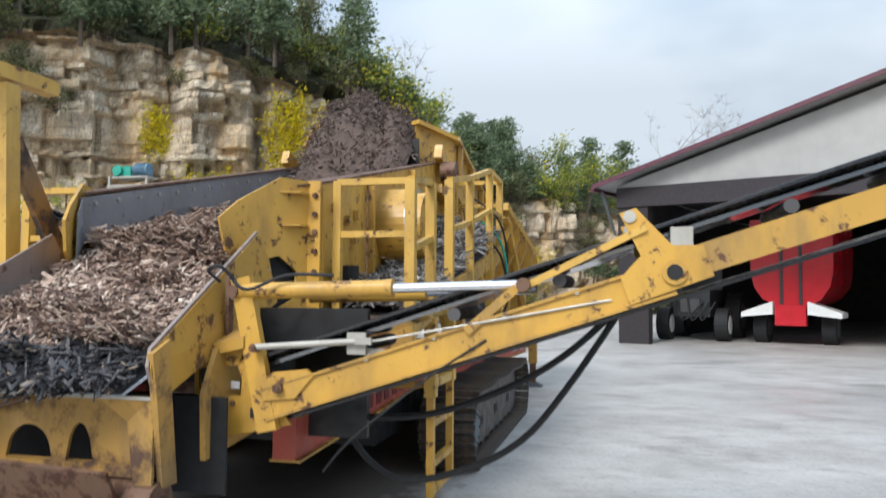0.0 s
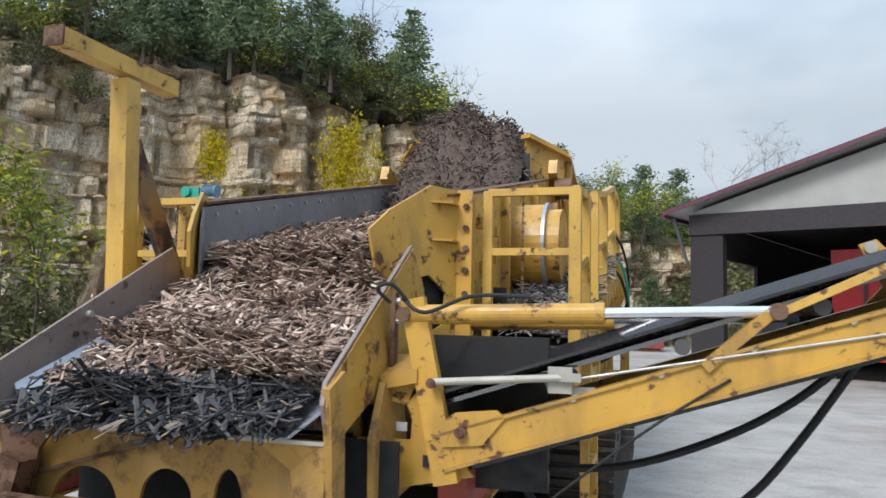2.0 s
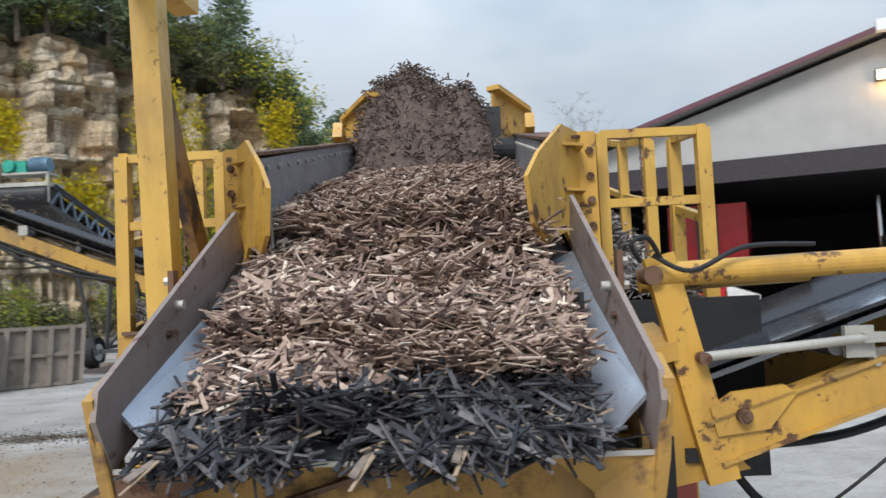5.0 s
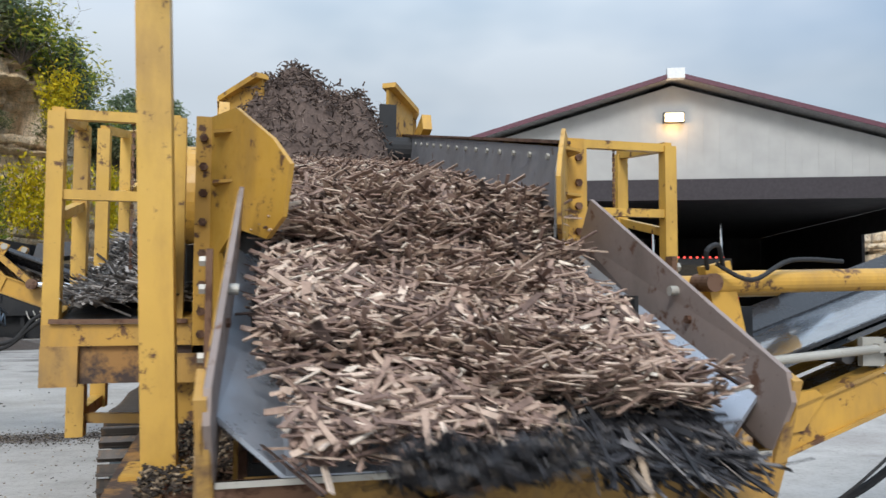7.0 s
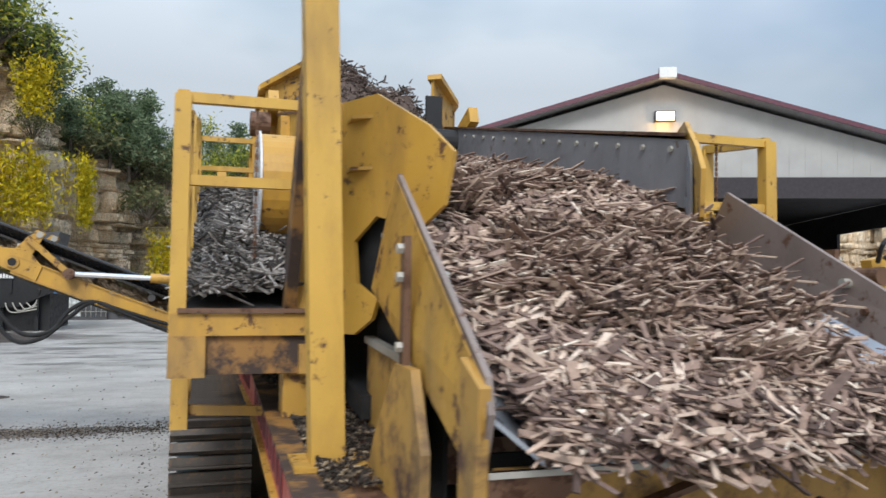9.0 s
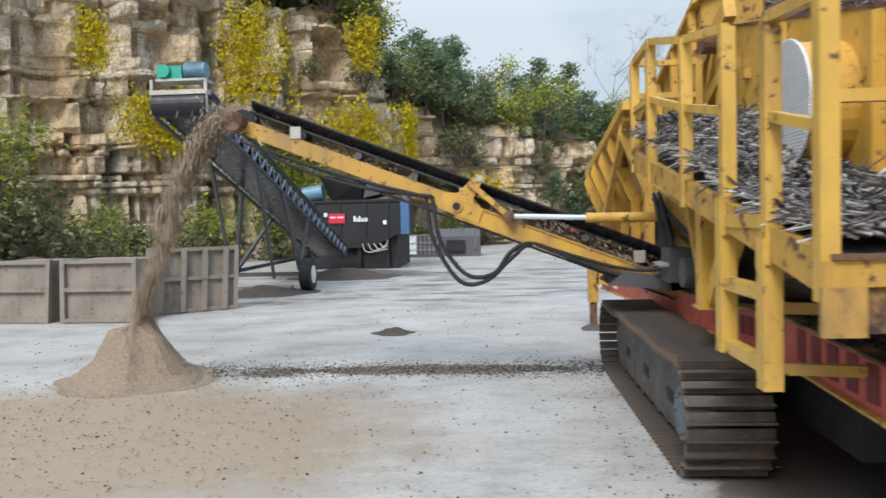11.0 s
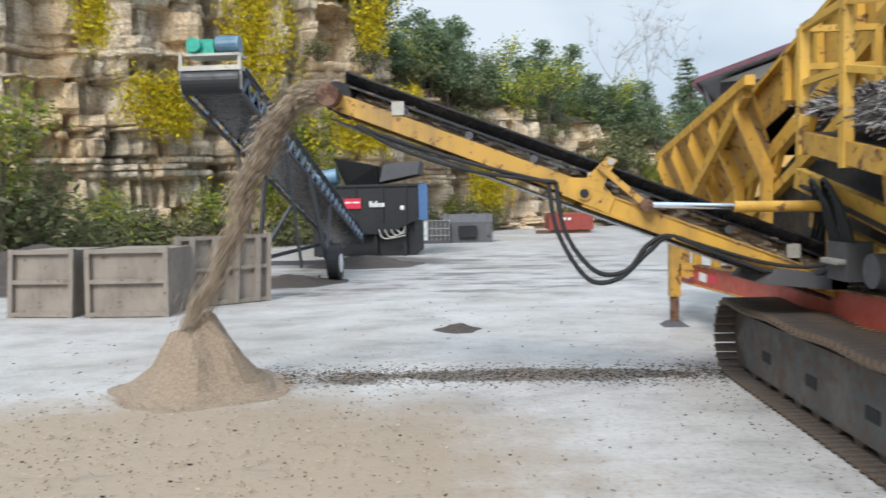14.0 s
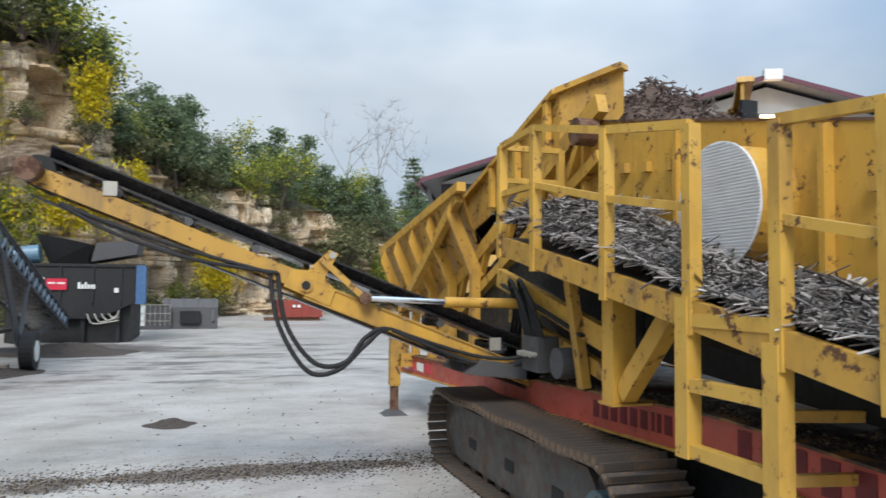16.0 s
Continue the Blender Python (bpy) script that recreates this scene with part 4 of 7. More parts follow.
def chute():
    th = 0.016
    ch = part("chip_chute", slab(B(), [(-0.62, 0.0, 1.155), (0.62, 0.0, 1.155), (0.62, 1.38, 1.72), (-0.62, 1.38, 1.72)], (0, 0, -th)), SHINY, PLANT, "steel chip chute with rusty wings")
    for sx in (-1, 1):
        bm = B()
        slab(bm, [(sx * 0.62, 0.0, 1.155), (sx * 0.62, 1.38, 1.72), (sx * 0.79, 1.2, 1.80), (sx * 0.79, 0.06, 1.30)], (0, 0, -th))
        part("sloped_liner", bm, SHINY, ch, "bluish bright sloped liner")
        bm = B()
        slab(bm, [(sx * 0.79, 0.0, 1.14), (sx * 0.79, 1.25, 1.60), (sx * 0.745, 1.22, 1.85), (sx * 0.735, 1.09, 2.02), (sx * 0.80, -0.06, 1.385), (sx * 0.80, -0.08, 1.30)], (sx * 0.018, 0, 0))
        wing = part("wing", bm, WING, ch, "brown rusty wing plate")
        bm = B()
        slab(bm, [(sx * 0.812, 0.0, 1.12), (sx * 0.812, 1.25, 1.58), (sx * 0.767, 1.22, 1.84), (sx * 0.757, 1.09, 2.005), (sx * 0.822, -0.055, 1.37), (sx * 0.822, -0.075, 1.29)], (sx * 0.004, 0, 0))
        part("outer_face", bm, YELLOW_WORN, wing, "yellow outer face")
        bm = B()
        slab(bm, [(sx * 0.81, -0.08, 1.36), (sx * 0.81, 0.06, 1.42), (sx * 0.80, 0.10, 1.14), (sx * 0.76, 0.22, 0.70), (sx * 0.76, 0.10, 0.70), (sx * 0.80, -0.02, 1.12)], (sx * 0.03, 0, 0))
        part("folded_band", softened(bm, 0.005), YELLOW_RUSTY, ch, "rust-edged yellow band")
        part("slot_ring", rod(B(), (sx * 0.745, 0.47, 1.62), (sx * 0.79, 0.47, 1.62), 0.018, 14), PALE_STEEL, wing)
        for y, z in ((0.72, 1.72), (0.40, 1.52)):
            bolt(wing, (sx * 0.785, y, z), (-sx, 0, 0), 0.016, 0.02, RUST)
        # rusty corner gusset below the lip
        bm = B()
        slab(bm, [(sx * 0.80, -0.005, 1.15), (sx * 0.48, -0.005, 1.15), (sx * 0.62, 0.05, 1.02), (sx * 0.66, 0.05, 0.72), (sx * 0.76, 0.05, 0.72)], (0, 0.02, 0))
        part("corner_gusset", bm, RUST if sx < 0 else YELLOW_RUSTY, ch, "rusty corner gusset")
        # yellow fender plate beside the chute
        bm = B()
        slab(bm, [(sx * 0.83, 0.36, 0.78), (sx * 0.86, 0.98, 0.86), (sx * 0.85, 0.86, 1.08), (sx * 0.83, 0.78, 1.20), (sx * 0.83, 0.66, 1.345), (sx * 0.83, 0.46, 1.345), (sx * 0.83, 0.34, 1.12)], (sx * 0.03, 0, 0))
        # black sheet stands for the shade in the open cavity below the chute
        part("cavity_shade_sheet", box(B(), sx * 0.69, sx * 0.705, 0.62, 1.62, 0.85, 1.60), BLACK, ch, "black sheet standing for the dark cavity under the chute")
        part("fender_plate", bm, YELLOW_RUSTY, ch, "rust-stained yellow fender plate")
        strap = part("bolt_strap", box(B(), sx * 0.828, sx * 0.85, 0.585, 0.635, 1.345, 1.75), RUST, ch, "rusty bolted strap")
        for z in (1.40, 1.62, 1.71):
            bolt(strap, (sx * 0.85, 0.61, z), (sx, 0, 0), 0.018, 0.02, PALE_STEEL)
        part("chute_rail", softened(beam(B(), (sx * 0.75, 1.60, 1.355), (sx * 0.75, 0.66, 1.315), 0.04, 0.03), 0.004), PALE_STEEL, ch, "pale worn edge rail")
        part("side_web", slab(B(), [(sx * 0.74, 0.70, 0.98), (sx * 0.74, 1.60, 0.98), (sx * 0.74, 1.60, 1.33), (sx * 0.74, 0.70, 1.30)], (sx * 0.015, 0, 0)), YELLOW_RUSTY, ch, "dirty yellow web plate")
    part("lip_edge", box(B(), -0.79, 0.79, -0.006, 0.010, 1.134, 1.150), PALE_STEEL, ch, "bright lip edge")
    # yellow cross plate with oval openings below the lip
    cross = part("cross_plate", softened(box(B(), -0.72, 0.74, 0.10, 0.16, 0.74, 0.80)), YELLOW_RUSTY, ch, "yellow cross plate with oval openings")
    web = B()
    holes = ((-0.42, 0.17, 0.15), (0.0, 0.14, 0.17), (0.30, 0.075, 0.19))
    steps = 73
    for k in range(steps):
        xa, xb = -0.72 + 1.46 * k / steps, -0.72 + 1.46 * (k + 1) / steps

        def arch(x):
            for c, hw, up in holes:
                if abs(x - c) < hw:
                    return 0.80 + up * (1 - ((x - c) / hw) ** 2) ** 0.5
            return 0.795
        za, zb = arch(xa), arch(xb)
        slab(web, [(xa, 0.12, za), (xb, 0.12, zb), (xb, 0.12, 1.125), (xa, 0.12, 1.125)], (0, 0.02, 0))
    bmesh.ops.remove_doubles(web, verts=web.verts, dist=0.0005)
    part("web", web, YELLOW_RUSTY, cross, "rust-eaten yellow web with arched openings")
    part("web_rib", softened(beam(B(), (-0.70, 0.10, 0.90), (0.0, 0.10, 1.10), 0.05, 0.016), 0.003), RUST, cross)
    # added black plate: gives the arched openings their inner shade
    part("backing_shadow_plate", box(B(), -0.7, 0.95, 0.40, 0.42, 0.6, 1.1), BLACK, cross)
    part("tail_drum", rod(B(), (-0.75, 0.1, 0.62), (0.78, 0.1, 0.62), 0.11, 20), RUST, PLANT, "rusty tail drum below the chute")
    bm = B()
    slab(bm, [(-0.78, -0.10, 0.86), (0.62, -0.10, 0.80), (0.62, 0.1, 0.42), (-0.78, 0.1, 0.42)], (0, 0.02, 0.01))
    part("front_guard", bm, RUST, PLANT, "rusty front guard plate")
    # rusty swung beam at the chute's corner
    part("tow_beam", beam(B(), (-0.66, -0.02, 1.0), (-0.78, -0.02, 0.55), 0.10, 0.12), RUST, PLANT)


def mast():
    m = part("mast", softened(beam(B(), (-1.085, 1.02, 3.03), (-1.015, 1.03, 0.92), 0.12, 0.12, (0, 1, 0)), 0.008), YELLOW_PALE, PLANT, "tall yellow square mast with a T arm")
    part("arm", softened(beam(B(), (-1.14, 0.51, 3.13), (-1.05, 1.41, 3.09), 0.12, 0.10), 0.008), YELLOW_PALE, m)
    part("arm_end", box(B(), -1.205, -1.075, 0.497, 0.51, 3.075, 3.185), RUST, m)
    part("brace", softened(beam(B(), (-1.08, 1.08, 2.66), (-1.08, 1.86, 1.42), 0.05, 0.15), 0.005), RUST_BLOTCH, m, "rusty yellow diagonal brace")
    part("rail_tray", box(B(), -0.98, -0.74, 0.45, 2.6, chassis_top(1.0) - 0.03, chassis_top(1.0) - 0.015), RUST, m, "rusty tray beside the mast")
    part("base_plate", softened(box(B(), -1.14, -0.88, 0.91, 1.16, chassis_top(0.9) + 0.015, chassis_top(0.9) + 0.03)), YELLOW_WORN, m)


def rail_run(parent, pts, w=0.05):
    for p, q in zip(pts, pts[1:]):
        part("rail", softened(beam(B(), p, q, w, w), 0.004), YELLOW_PALE, parent)


def walkway(sx):
    X, Xi = (1.56, 0.98) if sx < 0 else (1.54, 0.96)
    Y0 = 1.78
    w = part("walkway", slab(B(), [(sx * X, Y0, walk_floor(Y0)), (sx * Xi, Y0, walk_floor(Y0)), (sx * Xi, 5.6, walk_floor(5.6)), (sx * X, 5.6, walk_floor(5.6))], (0, 0, -0.02)), DARK_STEEL, PLANT, "yellow-railed maintenance walkway heaped with grey shreds")
    for x in (X, Xi):
        bm = beam(B(), (sx * x, Y0 - 0.02, walk_floor(Y0) - 0.06), (sx * x, 5.6, walk_floor(5.6) - 0.06), 0.045, 0.15)
        part("floor_channel", softened(bm, 0.006), YELLOW_WORN, w)
    zf = walk_floor(Y0)
    bm = softened(box(B(), sx * (X + 0.03), sx * (Xi - 0.02), Y0 - 0.045, Y0 + 0.005, zf - 0.105, zf - 0.01), 0.006)
    fb = part("front_beam", bm, YELLOW_WORN, w, "yellow front channel")
    part("front_plate", box(B(), sx * (X + 0.02), sx * (Xi - 0.02), Y0 - 0.02, Y0 + 0.0, zf - 0.275, zf - 0.105), RUST_BLOTCH, fb, "rust-blackened plate with traces of yellow")
    part("corner_cleat", softened(box(B(), sx * (X + 0.035), sx * (X - 0.12), Y0 - 0.05, Y0 - 0.022, zf - 0.285, zf - 0.105), 0.005), YELLOW_RUSTY, fb)
    part("corner_cleat", softened(box(B(), sx * (Xi + 0.06), sx * (Xi - 0.14), Y0 - 0.06, Y0 - 0.022, zf - 0.275, zf - 0.145), 0.005), YELLOW_RUSTY, fb)
    part("support_block", softened(box(B(), sx * (Xi + 0.12), sx * (Xi - 0.06), Y0 + 0.02, Y0 + 0.22, chassis_top(Y0), zf - 0.27), 0.008), YELLOW_WORN, fb)
    part("step_edge", beam(B(), (sx * X, Y0 - 0.05, walk_floor(Y0) + 0.005), (sx * Xi, Y0 - 0.05, walk_floor(Y0) + 0.005), 0.03, 0.02), RUST, w)
    top = [(Y0, 2.42), (2.33, 2.47), (2.95, 2.58), (3.8, 2.72), (4.86, 2.95), (5.54, 2.93)]
    mid = [(Y0, 1.94), (2.33, 2.05), (2.95, 2.16), (3.8, 2.30), (4.86, 2.52), (5.54, 2.53)]
    for y, z in top:
        part("post", softened(beam(B(), (sx * X, y, walk_floor(y) - 0.16), (sx * X, y, z), 0.070, 0.070), 0.005), YELLOW_PALE, w)
    for run, wid in ((top, 0.05), (mid, 0.045)):
        rail_run(w, [(sx * X, y, z) for y, z in run[:2]], wid)
        rail_run(w, [(sx * X, y, z) for y, z in run[2:]], wid)
    # inner posts and the end rails
    for y, z in ((Y0, 2.42), (5.54, 2.93)):
        part("post", softened(beam(B(), (sx * (Xi + 0.05), y, walk_floor(y) - 0.1), (sx * (Xi + 0.05), y, z), 0.055, 0.055), 0.005), YELLOW_PALE, w)
        rail_run(w, [(sx * X, y, z - 0.01), (sx * (Xi + 0.05), y, z - 0.01)], 0.045)
        rail_run(w, [(sx * X, y, (z + walk_floor(y)) / 2 + 0.1), (sx * (Xi + 0.05), y, (z + walk_floor(y)) / 2 + 0.1)], 0.045)
    # chain across the gate
    bm = B()
    for k in range(26):
        p = Vector((sx * (Xi + 0.26), Y0 + 0.02, 2.42 - 0.028 * k))
        beam(bm, p + Vector((0, 0, 0.012)), p - Vector((0, 0, 0.012)), 0.016 if k % 2 else 0.006, 0.006 if k % 2 else 0.016)
    part("chain", bm, RUST, w, "hanging steel chain")
    # ladder below the gate
    lad = part("ladder", softened(beam(B(), (sx * X, 2.36, walk_floor(2.36) - 0.05), (sx * X, 2.36, 0.86), 0.084, 0.095), 0.005), YELLOW_PALE, w, "yellow boarding ladder")
    part("stile", softened(beam(B(), (sx * X, 2.99, walk_floor(2.99) + 0.02), (sx * X, 2.99, 0.92), 0.084, 0.10), 0.005), YELLOW_PALE, lad)
    for z in (1.60, 1.28, 0.96):
        part("rung", softened(beam(B(), (sx * X, 2.36, z), (sx * X, 2.99, z), 0.06, 0.065), 0.004), YELLOW_PALE, lad)
    if sx > 0:
        for y in (2.36, 2.99):
            part("stile", softened(beam(B(), (sx * X, y, 0.95), (sx * X, y, 0.12), 0.055, 0.06), 0.005), YELLOW, lad)
        for z in (0.66, 0.36, 0.16):
            part("rung", softened(beam(B(), (sx * X, 2.36, z), (sx * X, 2.99, z), 0.05, 0.05), 0.004), YELLOW, lad)
    for z in (1.22, 0.95):
        part("tie_bar", beam(B(), (sx * X, 2.38, z), (sx * 1.1, 2.38, z - 0.02), 0.04, 0.05), YELLOW_WORN, lad)
    part("leg", softened(box(B(), sx * 1.28, sx * 1.44, 3.94, 4.08, chassis_top(4.0), walk_floor(4.0) - 0.06), 0.008), YELLOW, w)
    part("leg_foot", box(B(), sx * 1.10, sx * 1.46, 3.92, 4.10, chassis_top(4.0), chassis_top(4.0) + 0.016), YELLOW_WORN, w)
    part("diagonal", softened(beam(B(), (sx * 1.36, 3.92, 1.10), (sx * 1.36, 3.36, walk_floor(3.36) - 0.10), 0.10, 0.12), 0.006), YELLOW, w)
    part("kick_board", slab(B(), [(sx * (Xi - 0.01), 1.9, walk_floor(1.9)), (sx * (Xi - 0.01), 5.4, walk_floor(5.4)), (sx * (Xi - 0.01), 5.4, walk_floor(5.4) + 0.2), (sx * (Xi - 0.01), 1.9, walk_floor(1.9) + 0.14)], (sx * 0.012, 0, 0)), BLACK_PAINT, w)


def feed_end():
    """Feed conveyor head over the deck and the loading hopper behind it."""
    f = part("feed_conveyor", slab(B(), [(-0.78, 5.2, 3.06), (0.78, 5.2, 3.06), (0.78, 9.6, 1.35), (-0.78, 9.6, 1.35)], (0, 0, -0.03)), BELT, PLANT, "inclined yellow feed conveyor")
    for sx in (-1, 1):
        for dz, w in ((0.10, 0.16), (-0.32, 0.10)):
            part("side_beam", softened(beam(B(), (sx * 0.93, 5.0, 3.12 + dz), (sx * 0.93, 9.6, 1.36 + dz), 0.09, w), 0.006), YELLOW, f)
        for k in range(6):
            y = 5.3 + k * 0.75
            z = 3.12 - (y - 5.0) * 0.3826
            part("lacing", beam(B(), (sx * 0.93, y, z + 0.08), (sx * 0.93, y + 0.35, z - 0.42), 0.06, 0.08), YELLOW, f)
        # head cheek plates round the falling material
        bm = B()
        slab(bm, [(sx * 0.95, 5.72, 2.98), (sx * 0.95, 5.72, 3.48), (sx * 0.95, 7.3, 3.06), (sx * 0.95, 8.3, 2.80), (sx * 0.95, 8.3, 2.35)], (-sx * 0.02, 0, 0))
        flare = slab(B(), [(sx * 0.95, 5.72, 2.98), (sx * 0.95, 5.72, 3.48), (sx * 0.60, 5.24, 3.60), (sx * 0.60, 5.24, 3.22), (sx * 0.72, 5.34, 3.0)], (-sx * 0.02, 0.02, 0))
        part("head_flare", flare, YELLOW_WORN, f, "yellow flared head plate")
        part("head_cheek", bm, YELLOW_WORN, f, "yellow head cheek plate")
        part("cheek_rim", softened(beam(B(), (sx * 0.60, 5.22, 3.61), (sx * 0.95, 5.74, 3.49), 0.14, 0.05), 0.005), YELLOW, f)
        part("cheek_rim", softened(beam(B(), (sx * 0.95, 5.74, 3.49), (sx * 0.95, 8.3, 2.80), 0.14, 0.05), 0.005), YELLOW, f)
        for y in (5.9, 6.6, 7.3):
            z = 3.49 - max(0, y - 5.75) * 0.27
            part("cheek_rib", beam(B(), (sx * 0.99, y, z), (sx * 0.99, y, z - 0.45), 0.06, 0.07), YELLOW, f)
        part("bearing", rod(B(), (sx * 0.95, 5.1, 3.0), (sx * 1.12, 5.1, 3.0), 0.11, 18), RUST, f, "rusty head bearing and motor")
    part("head_drum", rod(B(), (-0.8, 5.15, 2.95), (0.8, 5.15, 2.95), 0.14, 20), BLACK, f)
    part("drum_guard", box(B(), 0.50, 0.66, 5.14, 5.18, 3.02, 3.40), BLACK_PAINT, f)
    h = part("hopper", slab(B(), [(-1.24, 11.5, 2.32), (1.24, 11.5, 2.32), (0.8, 10.9, 1.3), (-0.8, 10.9, 1.3)], (0, 0.03, 0)), YELLOW_WORN, PLANT, "rust-streaked yellow loading hopper")
    for sx in (-1, 1):
        bm = B()
        slab(bm, [(sx * 1.30, 7.4, 2.83), (sx * 1.24, 11.5, 2.32), (sx * 0.85, 11.0, 1.35), (sx * 0.85, 7.9, 2.0)], (sx * 0.02, 0, 0))
        part("hopper_side", bm, YELLOW_WORN, h, "sloping yellow hopper side")
        part("rim", softened(beam(B(), (sx * 1.32, 7.35, 2.84), (sx * 1.26, 11.55, 2.33), 0.10, 0.10), 0.006), YELLOW, h)
        for k in range(5):
            y = 7.7 + k * 0.85
            z = 2.80 - (y - 7.4) * 0.122
            bm = B()
            slab(bm, [(sx * 1.32, y, z), (sx * 0.93, y, z - 0.85), (sx * 1.05, y, z - 0.95), (sx * 1.37, y, z - 0.2)], (0, 0.05, 0))
            part("rib", bm, YELLOW, h)
            part("upright", beam(B(), (sx * 1.03, y + 0.02, z - 0.8), (sx * 1.03, y + 0.02, chassis_top(y)), 0.10, 0.10), YELLOW, h)
        part("stay", softened(beam(B(), (sx * 1.30, 7.5, 2.75), (sx * 1.16, 10.6, 1.45), 0.08, 0.14), 0.005), YELLOW, h)
        part("rear_post", softened(box(B(), sx * 1.04, sx * 1.16, 10.6, 10.75, 0.75, 1.9)), YELLOW_WORN, h)
    # hydraulic block and pipes between hopper and walkway
    part("lift_beam", softened(beam(B(), (-1.2, 4.45, 1.40), (-1.2, 6.5, 1.86), 0.07, 0.17), 0.006), YELLOW, PLANT)
    part("lift_beam", softened(beam(B(), (-1.12, 4.6, 1.15), (-1.12, 6.4, 1.50), 0.06, 0.12), 0.006), YELLOW_WORN, PLANT)
    # added black sheets stand in for the bay's dark machinery and shade
    part("bay_shade_sheet", box(B(), -0.89, -0.86, 4.5, 7.9, 1.0, 2.0), BLACK_PAINT, PLANT, "added black sheet for the dark bay behind the beams")
    part("bay_shade_sheet", box(B(), -0.80, -0.77, 7.6, 10.8, 0.95, 1.7), BLACK_PAINT, PLANT, "added black sheet for the dark bay behind the hopper legs")
    valve = part("valve_block", softened(box(B(), -1.34, -1.16, 5.30, 5.62, 1.08, 1.36), 0.02), DARK_STEEL, PLANT, "oily dark hydraulic valve block")
    for k in range(5):
        part("spool_cap", rod(B(), (-1.34, 5.34 + k * 0.06, 1.22), (-1.40, 5.34 + k * 0.06, 1.22), 0.022, 10), PALE_STEEL, valve)
    for k in range(6):
        dy, dz = 0.07 * k, 0.05 * (k % 3)
        part("hose", tube(B(), [(-1.30, 5.30 + dy, 1.36), (-1.36, 5.36 + dy, 1.62 + dz), (-1.32, 5.62 + dy, 1.72 + dz), (-1.20, 5.80 + dy, 1.45 + dz), (-1.14, 6.1 + dy, 1.20)], 0.016), BLACK, PLANT, "black hydraulic hose")
    part("return_roller", rod(B(), (-1.30, 5.05, 1.18), (-0.90, 5.05, 1.18), 0.12, 20), DARK_STEEL, PLANT, "dark belt roller")
    part("belt_scraper", slab(B(), [(-1.28, 4.7, 1.42), (-0.92, 4.7, 1.42), (-0.92, 6.3, 1.80), (-1.28, 6.3, 1.80)], (0, 0, -0.02)), BLACK, PLANT, "black rubber apron")
    part("lift_strut", softened(beam(B(), (-1.32, 4.78, 1.84), (-1.18, 4.82, 1.02), 0.07, 0.09), 0.006), YELLOW_WORN, PLANT, "rust-streaked yellow strut")


